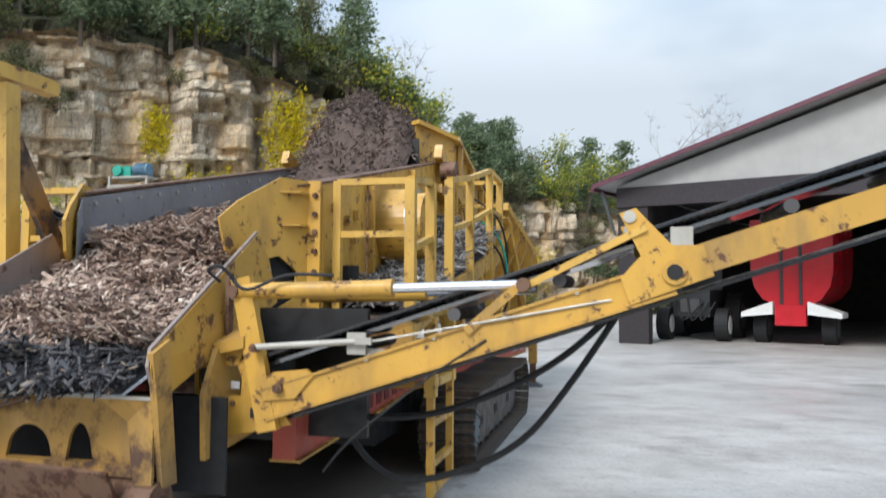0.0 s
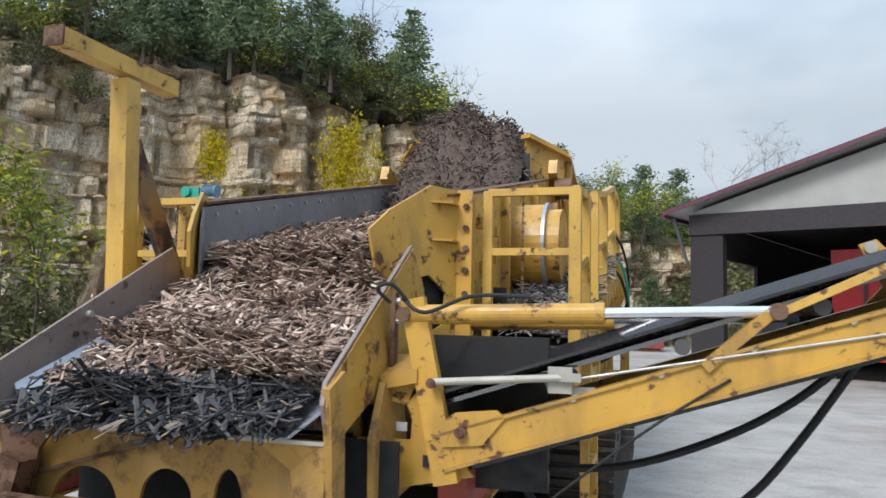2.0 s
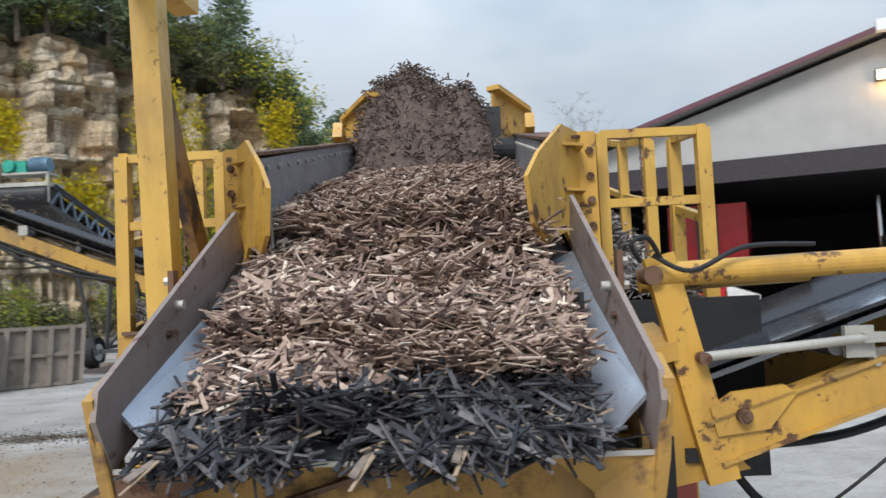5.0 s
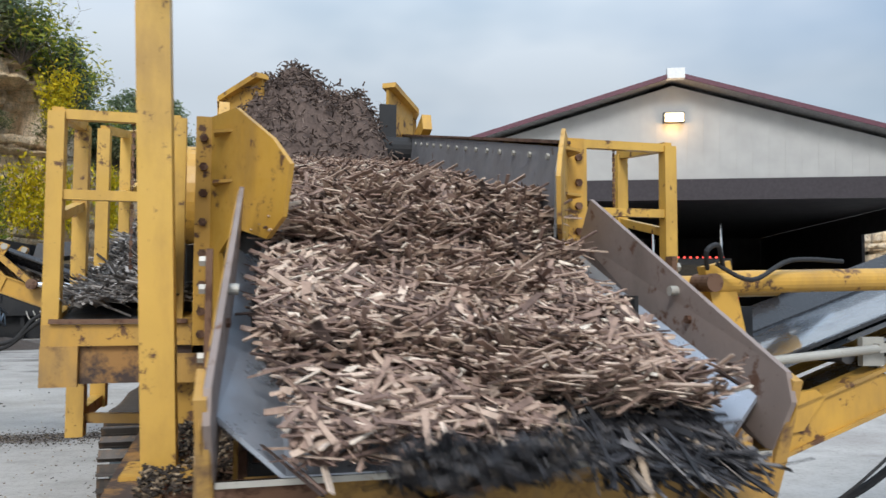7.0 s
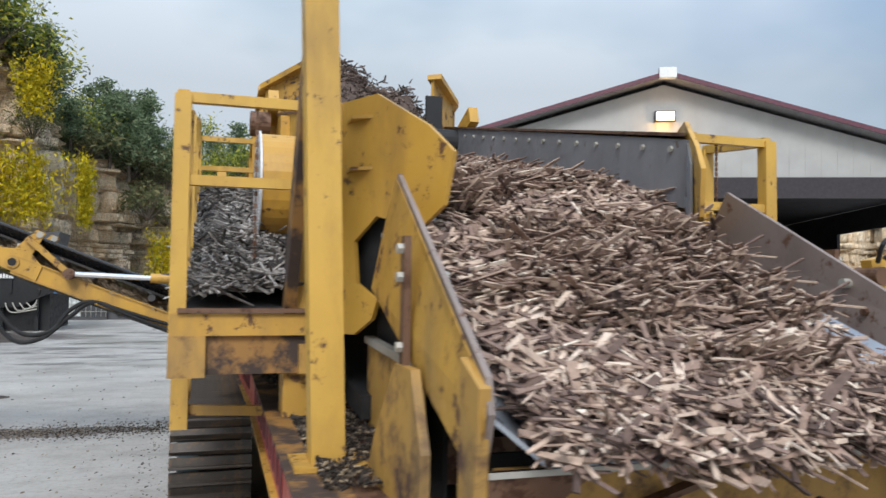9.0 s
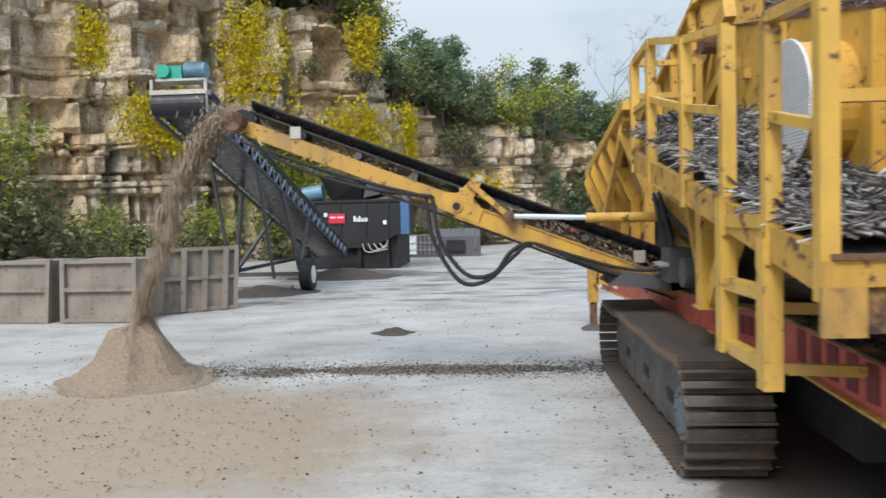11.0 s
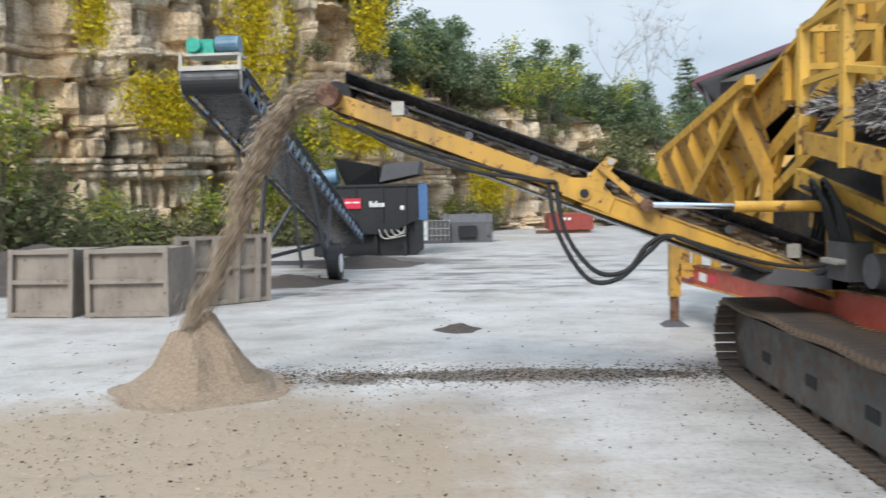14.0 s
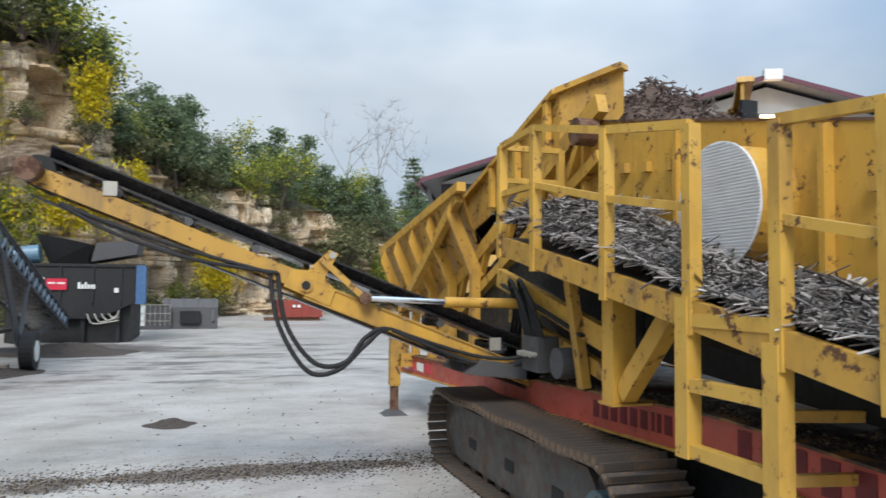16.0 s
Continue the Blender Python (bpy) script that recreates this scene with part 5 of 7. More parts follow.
def conveyor(name, foot, head, half, joint, label, belt):
    """A folding side conveyor from foot to head. Returns its root; half is half its width."""
    foot, head = Vector(foot), Vector(head)
    d = (head - foot)
    side = Vector((0, 1, 0))
    up = d.normalized().cross(side)
    if up.z < 0:
        up = -up
    root = part(name, slab(B(), [foot + side * (half - 0.06) + up * 0.17, head + side * (half - 0.06) + up * 0.17, head - side * (half - 0.06) + up * 0.17, foot - side * (half - 0.06) + up * 0.17], up * 0.02), belt, PLANT, label)
    part("return_belt", slab(B(), [foot + side * (half - 0.06) - up * 0.13, head + side * (half - 0.06) - up * 0.13, head - side * (half - 0.06) - up * 0.13, foot - side * (half - 0.06) - up * 0.13], up * 0.015), BELT, root)
    j = foot + d * joint
    for s in (-1, 1):
        steep = 0.22 if s < 0 and belt is WET_BELT else 0.27
        e0, e1 = side * s * (half - 0.13), side * s * (half - 0.01)
        part("belt_edge", slab(B(), [foot + e0 + up * 0.185, head + e0 + up * 0.185, head + e1 + up * steep, foot + e1 + up * steep], up * 0.014), BELT, root)
        o = side * s * half
        part("boom", softened(beam(B(), foot + o - up * 0.02, j + o - up * 0.02, 0.07, 0.145, up), 0.006), YELLOW, root, "yellow boom with rust-chipped edges")
        part("boom", softened(beam(B(), j + o + up * 0.02, head + o + up * 0.02, 0.065, 0.14, up), 0.006), YELLOW_WORN, root, "yellow boom with rust-chipped edges")
        for e in (0.055, -0.095):
            part("boom_flange", beam(B(), foot + o + up * e, j + o + up * e, 0.10, 0.014, up), YELLOW_WORN, root)
        # hinge plate with its eye and horn
        dn = d.normalized()
        bm = B()
        slab(bm, [j + o * 1.10 - dn * 0.22 - up * 0.085, j + o * 1.10 + dn * 0.18 - up * 0.07, j + o * 1.10 + dn * 0.18 + up * 0.08, j + o * 1.10 + dn * 0.05 + up * 0.12, j + o * 1.10 - dn * 0.05 + up * 0.34, j + o * 1.10 - dn * 0.13 + up * 0.34, j + o * 1.10 - dn * 0.10 + up * 0.12, j + o * 1.10 - dn * 0.22 + up * 0.05], side * s * 0.02)
        hinge = part("hinge_plate", bm, YELLOW, root)
        a = j + o * 1.10 + dn * 0.02
        part("hinge_eye", rod(B(), a + side * s * 0.018, a + side * s * 0.035, 0.058, 20), YELLOW_WORN, hinge)
        # black disc on the eye stands for the shaded bore
        part("eye_hole", rod(B(), a + side * s * 0.034, a + side * s * 0.040, 0.036, 18), BLACK, hinge)
        h = j + o * 1.10 - dn * 0.09 + up * 0.31
        part("horn_pin", rod(B(), h - side * 0.03, h + side * 0.05, 0.03, 12), PALE_STEEL, hinge)
        for k in range(5):
            p = foot.lerp(j, 0.12 + 0.17 * k) + o + side * s * 0.036 + up * 0.05
            bolt(root, p, side * s, 0.014, 0.012, PALE_STEEL)
    n = int(d.length / 0.55)
    for k in range(1, n):
        p = foot + d * k / n
        part("idler", rod(B(), p + side * (half - 0.04) + up * 0.13, p - side * (half - 0.04) + up * 0.13, 0.035, 10), DARK_STEEL, root)
        part("idler_bracket", softened(box(B(), p.x - 0.05, p.x + 0.05, p.y - half - 0.045, p.y - half - 0.02, p.z + 0.09, p.z + 0.20), 0.01), PALE_STEEL, root) if k % 3 == 1 else None
    part("head_drum", rod(B(), head + side * (half + 0.03) + up * 0.06, head - side * (half + 0.03) + up * 0.06, 0.12, 20), BLACK, root)
    bm = B()
    rod(bm, head + side * (half + 0.16) + up * 0.06, head - side * (half + 0.16) + up * 0.06, 0.05, 14)
    part("drum_shaft", bm, RUST, root)
    return root, j, up


def side_conveyors():
    before = set(PLANT.children)
    # conveyor on the +x side
    foot, head, half = Vector((1.10, 0.76, 1.07)), Vector((6.4, 0.76, 2.80)), 0.36
    root, j, up = conveyor("side_conveyor", foot, head, half, 0.39, "yellow folding side conveyor with wet belt", WET_BELT)
    bm = softened(beam(B(), (1.14, 0.385, 0.92), (0.96, 0.40, 1.72), 0.11, 0.05, (0, 1, 0)), 0.006)
    fr = part("pivot_frame", bm, YELLOW, PLANT, "yellow pivot frame beside the chute")
    y = 0.42
    for pts in ([(0.72, 0.84), (1.25, 0.95), (1.12, 1.09), (0.70, 1.09)], [(0.68, 1.09), (0.712, 1.09), (0.70, 1.225), (0.675, 1.30)],
                [(0.69, 1.30), (1.0, 1.40), (0.98, 1.30), (0.93, 1.245), (0.86, 1.257), (0.69, 1.226)], [(0.955, 1.09), (1.12, 1.09), (1.03, 1.41), (0.985, 1.36), (0.935, 1.246), (0.962, 1.18)]):
        part("pivot_plate", slab(B(), [(a, y, b) for a, b in pts], (0, 0.02, 0)), YELLOW, fr, "yellow plate with rounded opening")
    bm = B()
    slab(bm, [(0.72, 0.36, 1.34), (1.0, 0.36, 1.40), (0.98, 0.60, 1.46), (0.74, 0.60, 1.44)], (0, 0, 0.012))
    part("shelf", bm, YELLOW_RUSTY, fr, "rust-patched shelf plate")
    part("shelf_edge", slab(B(), [(0.72, 0.355, 1.29), (1.0, 0.355, 1.35), (1.0, 0.355, 1.405), (0.72, 0.355, 1.345)], (0, 0.012, 0)), YELLOW_WORN, fr)
    for x, z in ((0.86, 1.04), (0.91, 1.05)):
        bolt(fr, (x, y, z), (0, -1, 0), 0.016, 0.014)
    part("inner_casting", softened(box(B(), 0.80, 0.93, 0.60, 0.72, 1.05, 1.22), 0.03), RUST, fr)
    part("sight_tag", box(B(), 0.86, 0.92, 0.47, 0.475, 1.12, 1.16), WHITE, fr)
    # black sheet added to darken the void behind the pivot frame
    part("frame_shade_sheet", box(B(), 0.74, 1.5, 0.9, 0.95, 0.8, 1.55), BLACK_PAINT, fr, "added black sheet for the dark bay behind the frame")
    part("square_stub", box(B(), 1.02, 1.07, 0.405, 0.418, 0.98, 1.03), BLACK, fr)
    bm = B()
    slab(bm, [(1.12, 0.35, 1.08), (1.30, 0.35, 1.10), (1.40, 0.35, 1.22), (1.36, 0.35, 1.25), (1.18, 0.35, 1.23), (1.10, 0.35, 1.18)], (0, 0.025, 0))
    lug = part("hinge_lug", softened(bm, 0.006), YELLOW, fr)
    part("lug_pin", rod(B(), (1.21, 0.32, 1.15), (1.21, 0.36, 1.15), 0.026, 16), RUST, lug)
    bolt(lug, (1.21, 0.32, 1.15), (0, -1, 0), 0.016, 0.012)
    # lift ram
    a, b, c = Vector((0.95, 0.40, 1.65)), Vector((1.80, 0.40, 1.67)), Vector((2.46, 0.40, 1.69))
    ram = part("lift_ram", rod(B(), a, b, 0.044, 20), YELLOW, PLANT, "yellow hydraulic ram with chrome rod")
    part("ram_gland", rod(B(), b - Vector((0.03, 0, 0)), b + Vector((0.01, 0, 0)), 0.047, 20), YELLOW_WORN, ram)
    part("ram_rod", rod(B(), b, c, 0.024, 16), CHROME, ram, "chrome ram rod")
    part("ram_eye", rod(B(), a + Vector((-0.02, -0.055, 0)), a + Vector((-0.02, 0.06, 0)), 0.034, 18), RUST, ram)
    part("ram_eye", rod(B(), c + Vector((0.02, -0.045, 0)), c + Vector((0.02, 0.05, 0)), 0.034, 18), RUST, ram)
    part("second_rod", rod(B(), b + Vector((0, 0.72, -0.02)), c + Vector((0, 0.72, -0.02)), 0.03, 14), CHROME, ram)
    part("second_barrel", rod(B(), a + Vector((0.1, 0.72, -0.02)), b + Vector((0, 0.72, -0.02)), 0.055, 18), YELLOW, ram)
    part("link_arm", softened(beam(B(), c + Vector((0, 0.02, -0.02)), (3.06, 0.34, 1.96), 0.028, 0.034), 0.008), YELLOW_PALE, ram, "yellowed link arm")
    part("link_arm", softened(beam(B(), c, (2.20, 0.36, 1.46), 0.04, 0.045), 0.008), YELLOW_WORN, ram)
    # turnbuckle
    tb = part("turnbuckle", rod(B(), (1.08, 0.32, 1.36), (1.64, 0.34, 1.40), 0.017, 14), PALE_STEEL, PLANT, "pale steel turnbuckle")
    part("clevis", softened(box(B(), 1.63, 1.72, 0.325, 0.355, 1.385, 1.42), 0.008), PALE_STEEL, tb)
    part("pin", rod(B(), (1.08, 0.30, 1.355), (1.08, 0.36, 1.355), 0.022, 14), RUST, tb)
    part("cable", rod(B(), (1.71, 0.34, 1.40), (2.9, 0.36, 1.62), 0.006, 6), PALE_STEEL, tb, "thin steel cable")
    part("tag_block", softened(box(B(), 1.67, 1.77, 0.38, 0.42, 1.27, 1.36), 0.008), PALE_STEEL, tb)
    part("tag", box(B(), 1.68, 1.75, 0.374, 0.379, 1.28, 1.33), WHITE, tb)
    # hoses
    for k, (pts, r) in enumerate((([(0.93, 0.34, 1.72), (1.05, 0.30, 1.66), (1.25, 0.34, 1.735), (1.5, 0.36, 1.735)], 0.009), ([(0.88, 0.32, 1.70), (0.84, 0.26, 1.76), (0.90, 0.28, 1.78), (0.96, 0.34, 1.70)], 0.009),
                                  ([(2.90, 0.98, 1.54), (2.63, 0.98, 1.30), (2.31, 0.98, 1.11), (1.88, 0.98, 0.95), (1.47, 0.98, 0.91), (1.30, 0.98, 0.93)], 0.02), ([(2.92, 0.98, 1.53), (2.65, 0.98, 1.13), (2.40, 0.98, 0.83), (2.09, 0.98, 0.65), (1.72, 0.98, 0.56), (1.48, 0.98, 0.67), (1.30, 0.98, 0.92)], 0.02),
                                  ([(2.3, 0.36, 1.42), (2.0, 0.35, 1.22), (1.6, 0.38, 0.9), (1.4, 0.5, 0.7)], 0.006))):
        part("hose", tube(B(), pts, r), BLACK, PLANT, "hanging black hydraulic hose")
    # the whole arm stands a hand back from the chute's lip
    for ob in PLANT.children:
        if ob not in before:
            ob.location.y += 0.12
    # conveyor on the -x side
    foot, head, half = Vector((-0.95, 6.25, 0.92)), Vector((-5.12, 6.25, 2.54)), 0.30
    root2, j2, up2 = conveyor("side_conveyor", foot, head, half, 0.515, "yellow folding side conveyor with black belt", BELT)
    ram = part("lift_ram", rod(B(), (-1.2, 5.86, 1.62), (-1.95, 5.86, 1.63), 0.045, 18), YELLOW, PLANT, "yellow hydraulic ram with chrome rod")
    part("ram_rod", rod(B(), (-1.95, 5.86, 1.63), (-2.62, 5.86, 1.66), 0.025, 14), CHROME, ram, "chrome ram rod")
    part("ram_eye", rod(B(), (-2.64, 5.80, 1.66), (-2.64, 5.92, 1.66), 0.05, 14), RUST, ram)
    part("link_arm", beam(B(), (-2.64, 5.86, 1.66), (-3.0, 5.88, 1.98), 0.05, 0.05), YELLOW_WORN, ram)
    part("mount_post", softened(beam(B(), (-1.16, 5.86, 0.95), (-1.16, 5.86, 1.75), 0.12, 0.12), 0.006), YELLOW_WORN, PLANT)
    bm = B()
    slab(bm, [(-1.05, 5.8, 0.95), (-1.75, 5.8, 1.02), (-1.62, 5.8, 1.14), (-1.35, 5.8, 1.10), (-1.05, 5.8, 1.2)], (0, 0.8, 0))
    part("catch_tray", bm, DARK_STEEL, PLANT, "dark catch tray under the belt foot")
    for dx, r in ((0.0, 0.020), (0.06, 0.020)):
        part("hose", tube(B(), [(-3.40 + dx, 5.92, 1.86), (-3.33 + dx, 5.88, 1.45), (-3.10 + dx, 5.86, 1.08 + dx), (-2.85 + dx, 5.86, 1.08 + dx), (-2.62, 5.88, 1.28 + dx), (-2.40, 5.92, 1.40), (-1.9, 5.95, 1.18)], r), BLACK, PLANT, "hanging black hydraulic hose")
        part("hose", tube(B(), [(-3.40 + dx, 5.90, 1.86), (-4.0, 5.90, 2.02 - dx), (-4.6, 5.92, 2.22 - dx), (-4.95, 5.95, 2.36)], 0.016), BLACK, PLANT, "black hydraulic hose along the boom")
        part("hose", tube(B(), [(-2.4, 5.90, 1.40), (-1.7, 5.88, 1.12 + dx), (-1.3, 5.8, 1.1 + dx), (-1.1, 5.7, 1.3)], 0.016), BLACK, PLANT)
    bm = B()
    rod(bm, head + Vector((-0.02, -half - 0.05, 0.05)), head + Vector((-0.02, -half - 0.20, 0.05)), 0.09, 16)
    part("head_motor", bm, RUST, root2, "rusty hydraulic head motor")
    for k, (z, r) in enumerate(((1.9, 0.014), (2.1, 0.012), (1.75, 0.014))):
        part("hose", tube(B(), [(1.3, 4.9, z + 0.6), (1.62, 5.1, z + 0.3), (1.66, 5.2, z - 0.3), (1.3, 5.0, z - 0.6)], r), BLACK if k else GREEN, PLANT)


crawler(-1)
crawler(1)
chassis()
screen_box()
front_plates()
chute()
mast()
walkway(-1)
walkway(1)
feed_end()
side_conveyors()


# ---------------------------------------------------------------- shed with vehicles
def shed():
    sh = thing("storage_shed", "open-fronted farm shed with pale ribbed gable and maroon trim", "shed", (2.73, 21.56, 0), -22.3)
    W, D, HD, EV, AP = 19.1, 26.0, 4.92, 4.97, 7.74
    siding = plain("pale_metal_siding", (0.36, 0.355, 0.34), 0.5, 0.1, 0.08, 1.5, 0.02)
    # near-black lining: the shed's inner shade is put into its colour
    under = plain("shade_dark_shed_lining", (0.035, 0.032, 0.034), 0.8, 0, 0.3, 2)
    bm = B()
    slab(bm, [(0, 0, HD), (W, 0, HD), (W, 0, EV), (W / 2, 0, AP), (0, 0, EV)], (0, 0.08, 0))
    gable = part("gable", bm, siding, sh, "pale ribbed metal gable")
    x = 0.3
    while x < W - 0.2:
        top = EV + (AP - EV) * (1 - abs(x - W / 2) / (W / 2)) - 0.05
        part("siding_rib", box(B(), x, x + 0.03, -0.008, 0.0, HD + 0.02, top), siding, gable)
        x += 0.46
    # header colour holds the shade under the roof overhang
    part("door_header", box(B(), 0.0, W, -0.06, 0.16, HD - 0.62, HD), plain("shaded_door_header", (0.028, 0.022, 0.026), 0.7), sh, "dark door header")
    for s in (0, 1):
        a, b = ((-0.6, EV - 0.06), (W / 2, AP + 0.16)) if not s else ((W + 0.6, EV - 0.06), (W / 2, AP + 0.16))
        bm = B()
        slab(bm, [(a[0], -0.55, a[1]), (b[0], -0.55, b[1]), (b[0], D + 0.4, b[1]), (a[0], D + 0.4, a[1])], (0, 0, 0.07))
        part("roof", bm, plain("grey_roof_sheet", (0.33, 0.32, 0.32), 0.45, 0.3), sh, "grey metal roof sheet")
        bm = B()
        slab(bm, [(a[0], -0.60, a[1] - 0.03), (b[0], -0.60, b[1] - 0.03), (b[0], -0.60, b[1] + 0.11), (a[0], -0.60, a[1] + 0.11)], (0, 0.04, 0))
        part("rake_trim", bm, SHED_RED, sh, "maroon rake trim")
    part("ridge_cap", softened(box(B(), W / 2 - 0.25, W / 2 + 0.25, -0.66, -0.4, AP + 0.06, AP + 0.36), 0.05), WHITE, sh, "white ridge cap")
    part("gutter", box(B(), -0.68, -0.56, -0.55, D, EV - 0.16, EV - 0.04), SHED_RED, sh)
    bm = B()
    slab(bm, [(-0.45, -0.3, EV - 0.15), (-0.35, -0.3, EV - 0.15), (0.0, -0.1, 3.4), (-0.08, -0.1, 3.4)], (0, 0.06, 0))
    part("down_pipe", bm, DARK_STEEL, sh)
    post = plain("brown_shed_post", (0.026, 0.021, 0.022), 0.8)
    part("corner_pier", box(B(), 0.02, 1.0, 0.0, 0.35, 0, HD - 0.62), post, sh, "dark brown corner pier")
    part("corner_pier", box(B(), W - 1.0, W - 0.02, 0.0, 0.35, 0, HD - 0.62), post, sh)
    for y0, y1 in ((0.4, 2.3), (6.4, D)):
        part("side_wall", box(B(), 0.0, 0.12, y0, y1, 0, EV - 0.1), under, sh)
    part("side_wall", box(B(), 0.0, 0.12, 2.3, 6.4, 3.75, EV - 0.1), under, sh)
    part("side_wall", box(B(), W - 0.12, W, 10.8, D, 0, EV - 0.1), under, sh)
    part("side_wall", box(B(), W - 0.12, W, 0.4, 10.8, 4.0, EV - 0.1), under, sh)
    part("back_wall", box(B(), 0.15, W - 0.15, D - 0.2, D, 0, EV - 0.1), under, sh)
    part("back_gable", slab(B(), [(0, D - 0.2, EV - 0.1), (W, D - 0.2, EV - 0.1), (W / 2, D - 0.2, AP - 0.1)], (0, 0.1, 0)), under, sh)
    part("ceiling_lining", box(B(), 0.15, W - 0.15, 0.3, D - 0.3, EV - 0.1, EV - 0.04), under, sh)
    glow, n, l, b = nodes_of("lit_lamp_glass", 0.3)
    b.inputs["Base Color"].default_value = (1, 0.93, 0.75, 1)
    b.inputs["Emission Color"].default_value = (1, 0.72, 0.36, 1)
    b.inputs["Emission Strength"].default_value = 6
    lamp = part("wall_lamp", softened(box(B(), W / 2 - 0.30, W / 2 + 0.30, -0.22, -0.02, 6.60, 6.90), 0.02), DARK_STEEL, sh, "lit wall lamp under the ridge")
    part("lamp_glass", box(B(), W / 2 - 0.26, W / 2 + 0.26, -0.26, -0.222, 6.62, 6.86), glow, lamp, "glowing lamp glass")
    light = new("wall_lamp_light", bpy.data.lights.new("wall_lamp_light", "POINT"))
    light.data.energy, light.data.color, light.data.shadow_soft_size = 26, (1.0, 0.58, 0.22), 0.12
    light.matrix_world = pose(2.73, 21.56, 0, 0, 0, -22.3) @ pose(W / 2, -0.42, 6.58)


def wheel_parts(parent, x, y, z, r, w, rim=True):
    ty = part("tyre", softened(rod(B(), (x - w / 2, y, z), (x + w / 2, y, z), r, 26), r * 0.12), BLACK, parent)
    part("rim", rod(B(), (x - w / 2 - 0.012, y, z), (x + w / 2 + 0.012, y, z), r * 0.55, 18), WHITE if rim else DARK_STEEL, ty)
    return ty


def vehicles():
    v = thing("bulk_trailer", "glossy red bulk spreader trailer with white fenders in the shed", "trailer", (8.0, 22.4, 0), -22)
    bm = B()
    slab(bm, [(-0.45, 0, 1.2), (0.45, 0, 1.2), (0.85, 0, 1.42), (1.1, 0, 1.8), (1.2, 0, 2.3), (1.2, 0, 3.95), (-1.2, 0, 3.95), (-1.2, 0, 2.3), (-1.1, 0, 1.8), (-0.85, 0, 1.42)], (0, 4.3, 0))
    body = part("hopper_body", softened(bm, 0.05), TRUCK_RED, v)
    for x in (-0.35, 0.35):
        part("rib", beam(B(), (x * 0.8, -0.03, 1.22), (x * 0.8, -0.03, 3.9), 0.09, 0.06, (0, 1, 0)), TRUCK_DARK, body)
    for s in (-1, 1):
        bm = B()
        slab(bm, [(s * 0.5, -0.25, 1.35), (s * 1.45, -0.25, 1.0), (s * 1.45, -0.25, 0.85), (s * 0.5, -0.25, 0.95)], (0, 1.2, 0))
        part("fender", bm, WHITE, v, "white sloped fender")
        wheel_parts(v, s * 1.0, 0.7, 0.5, 0.5, 0.4, False)
        part("tail_light", rod(B(), (s * 0.7, -0.28, 1.15), (s * 0.7, -0.25, 1.15), 0.07, 14), WHITE, v)
    part("tail_frame", box(B(), -0.45, 0.45, -0.2, 0.1, 0.6, 1.25), TRUCK_RED, v)
    t = thing("loader_tractor", "dark tractor parked in the shed mouth", "tractor", (5.1, 23.4, 0), -18)
    part("body", softened(box(B(), -0.6, 0.6, 0, 3.2, 0.8, 1.7), 0.08), TRUCK_DARK, t)
    part("cab", softened(box(B(), -0.7, 0.7, 1.5, 3.0, 1.7, 2.9), 0.1), TRUCK_DARK, t)
    for x in (-0.95, 0.95):
        wheel_parts(t, x, 0.4, 0.55, 0.55, 0.4)
        wheel_parts(t, x, 2.5, 0.8, 0.8, 0.5, False)
    for k in range(3):
        part("hose", tube(B(), [(-0.5 + k * 0.4, -0.05, 1.4), (-0.2 + k * 0.3, -0.3, 0.7), (0.4 + k * 0.2, -0.1, 1.3)], 0.03), BLACK, t)
    part("grille", box(B(), -0.35, 0.35, -0.04, 0.0, 0.95, 1.4), DARK_STEEL, t)
    k = thing("road_truck", "red road truck with roof lights and chrome stacks in the shed", "truck", (14.1, 20.6, 0), -22)
    part("cab", softened(box(B(), -1.1, 1.1, 0, 2.2, 0.7, 2.72), 0.12), TRUCK_DARK, k)
    part("bonnet", softened(box(B(), -0.9, 0.9, -1.6, 0, 0.6, 1.9), 0.12), TRUCK_RED, k)
    part("grille", box(B(), -0.55, 0.55, -1.64, -1.6, 0.7, 1.8), CHROME, k)
    part("windscreen", box(B(), -0.92, 0.92, -0.02, 0.0, 1.9, 2.5), plain("dark_glass", (0.02, 0.025, 0.03), 0.08), k)
    lit, n, l, b = nodes_of("red_marker_light", 0.3)
    b.inputs["Base Color"].default_value = (0.5, 0.02, 0.02, 1)
    b.inputs["Emission Color"].default_value = (1, 0.08, 0.06, 1)
    b.inputs["Emission Strength"].default_value = 2.0
    for i in range(9):
        part("marker_light", softened(box(B(), -0.84 + i * 0.21 - 0.035, -0.84 + i * 0.21 + 0.035, 0.12, 0.2, 2.70, 2.78), 0.01), lit, k)
    for s in (-1, 1):
        part("exhaust_stack", rod(B(), (s * 1.2, 2.0, 0.9), (s * 1.2, 2.0, 4.05), 0.065, 14), CHROME, k, "chrome exhaust stack")
        wheel_parts(k, s * 1.0, -0.9, 0.5, 0.5, 0.32)
        part("headlight", box(B(), s * 0.75 - 0.14, s * 0.75 + 0.14, -1.63, -1.6, 1.0, 1.2), WHITE, k)


shed()
vehicles()


# ---------------------------------------------------------------- equipment by the rock face
LATTICE = plain("blue_grey_lattice_paint", (0.17, 0.22, 0.28), 0.45)


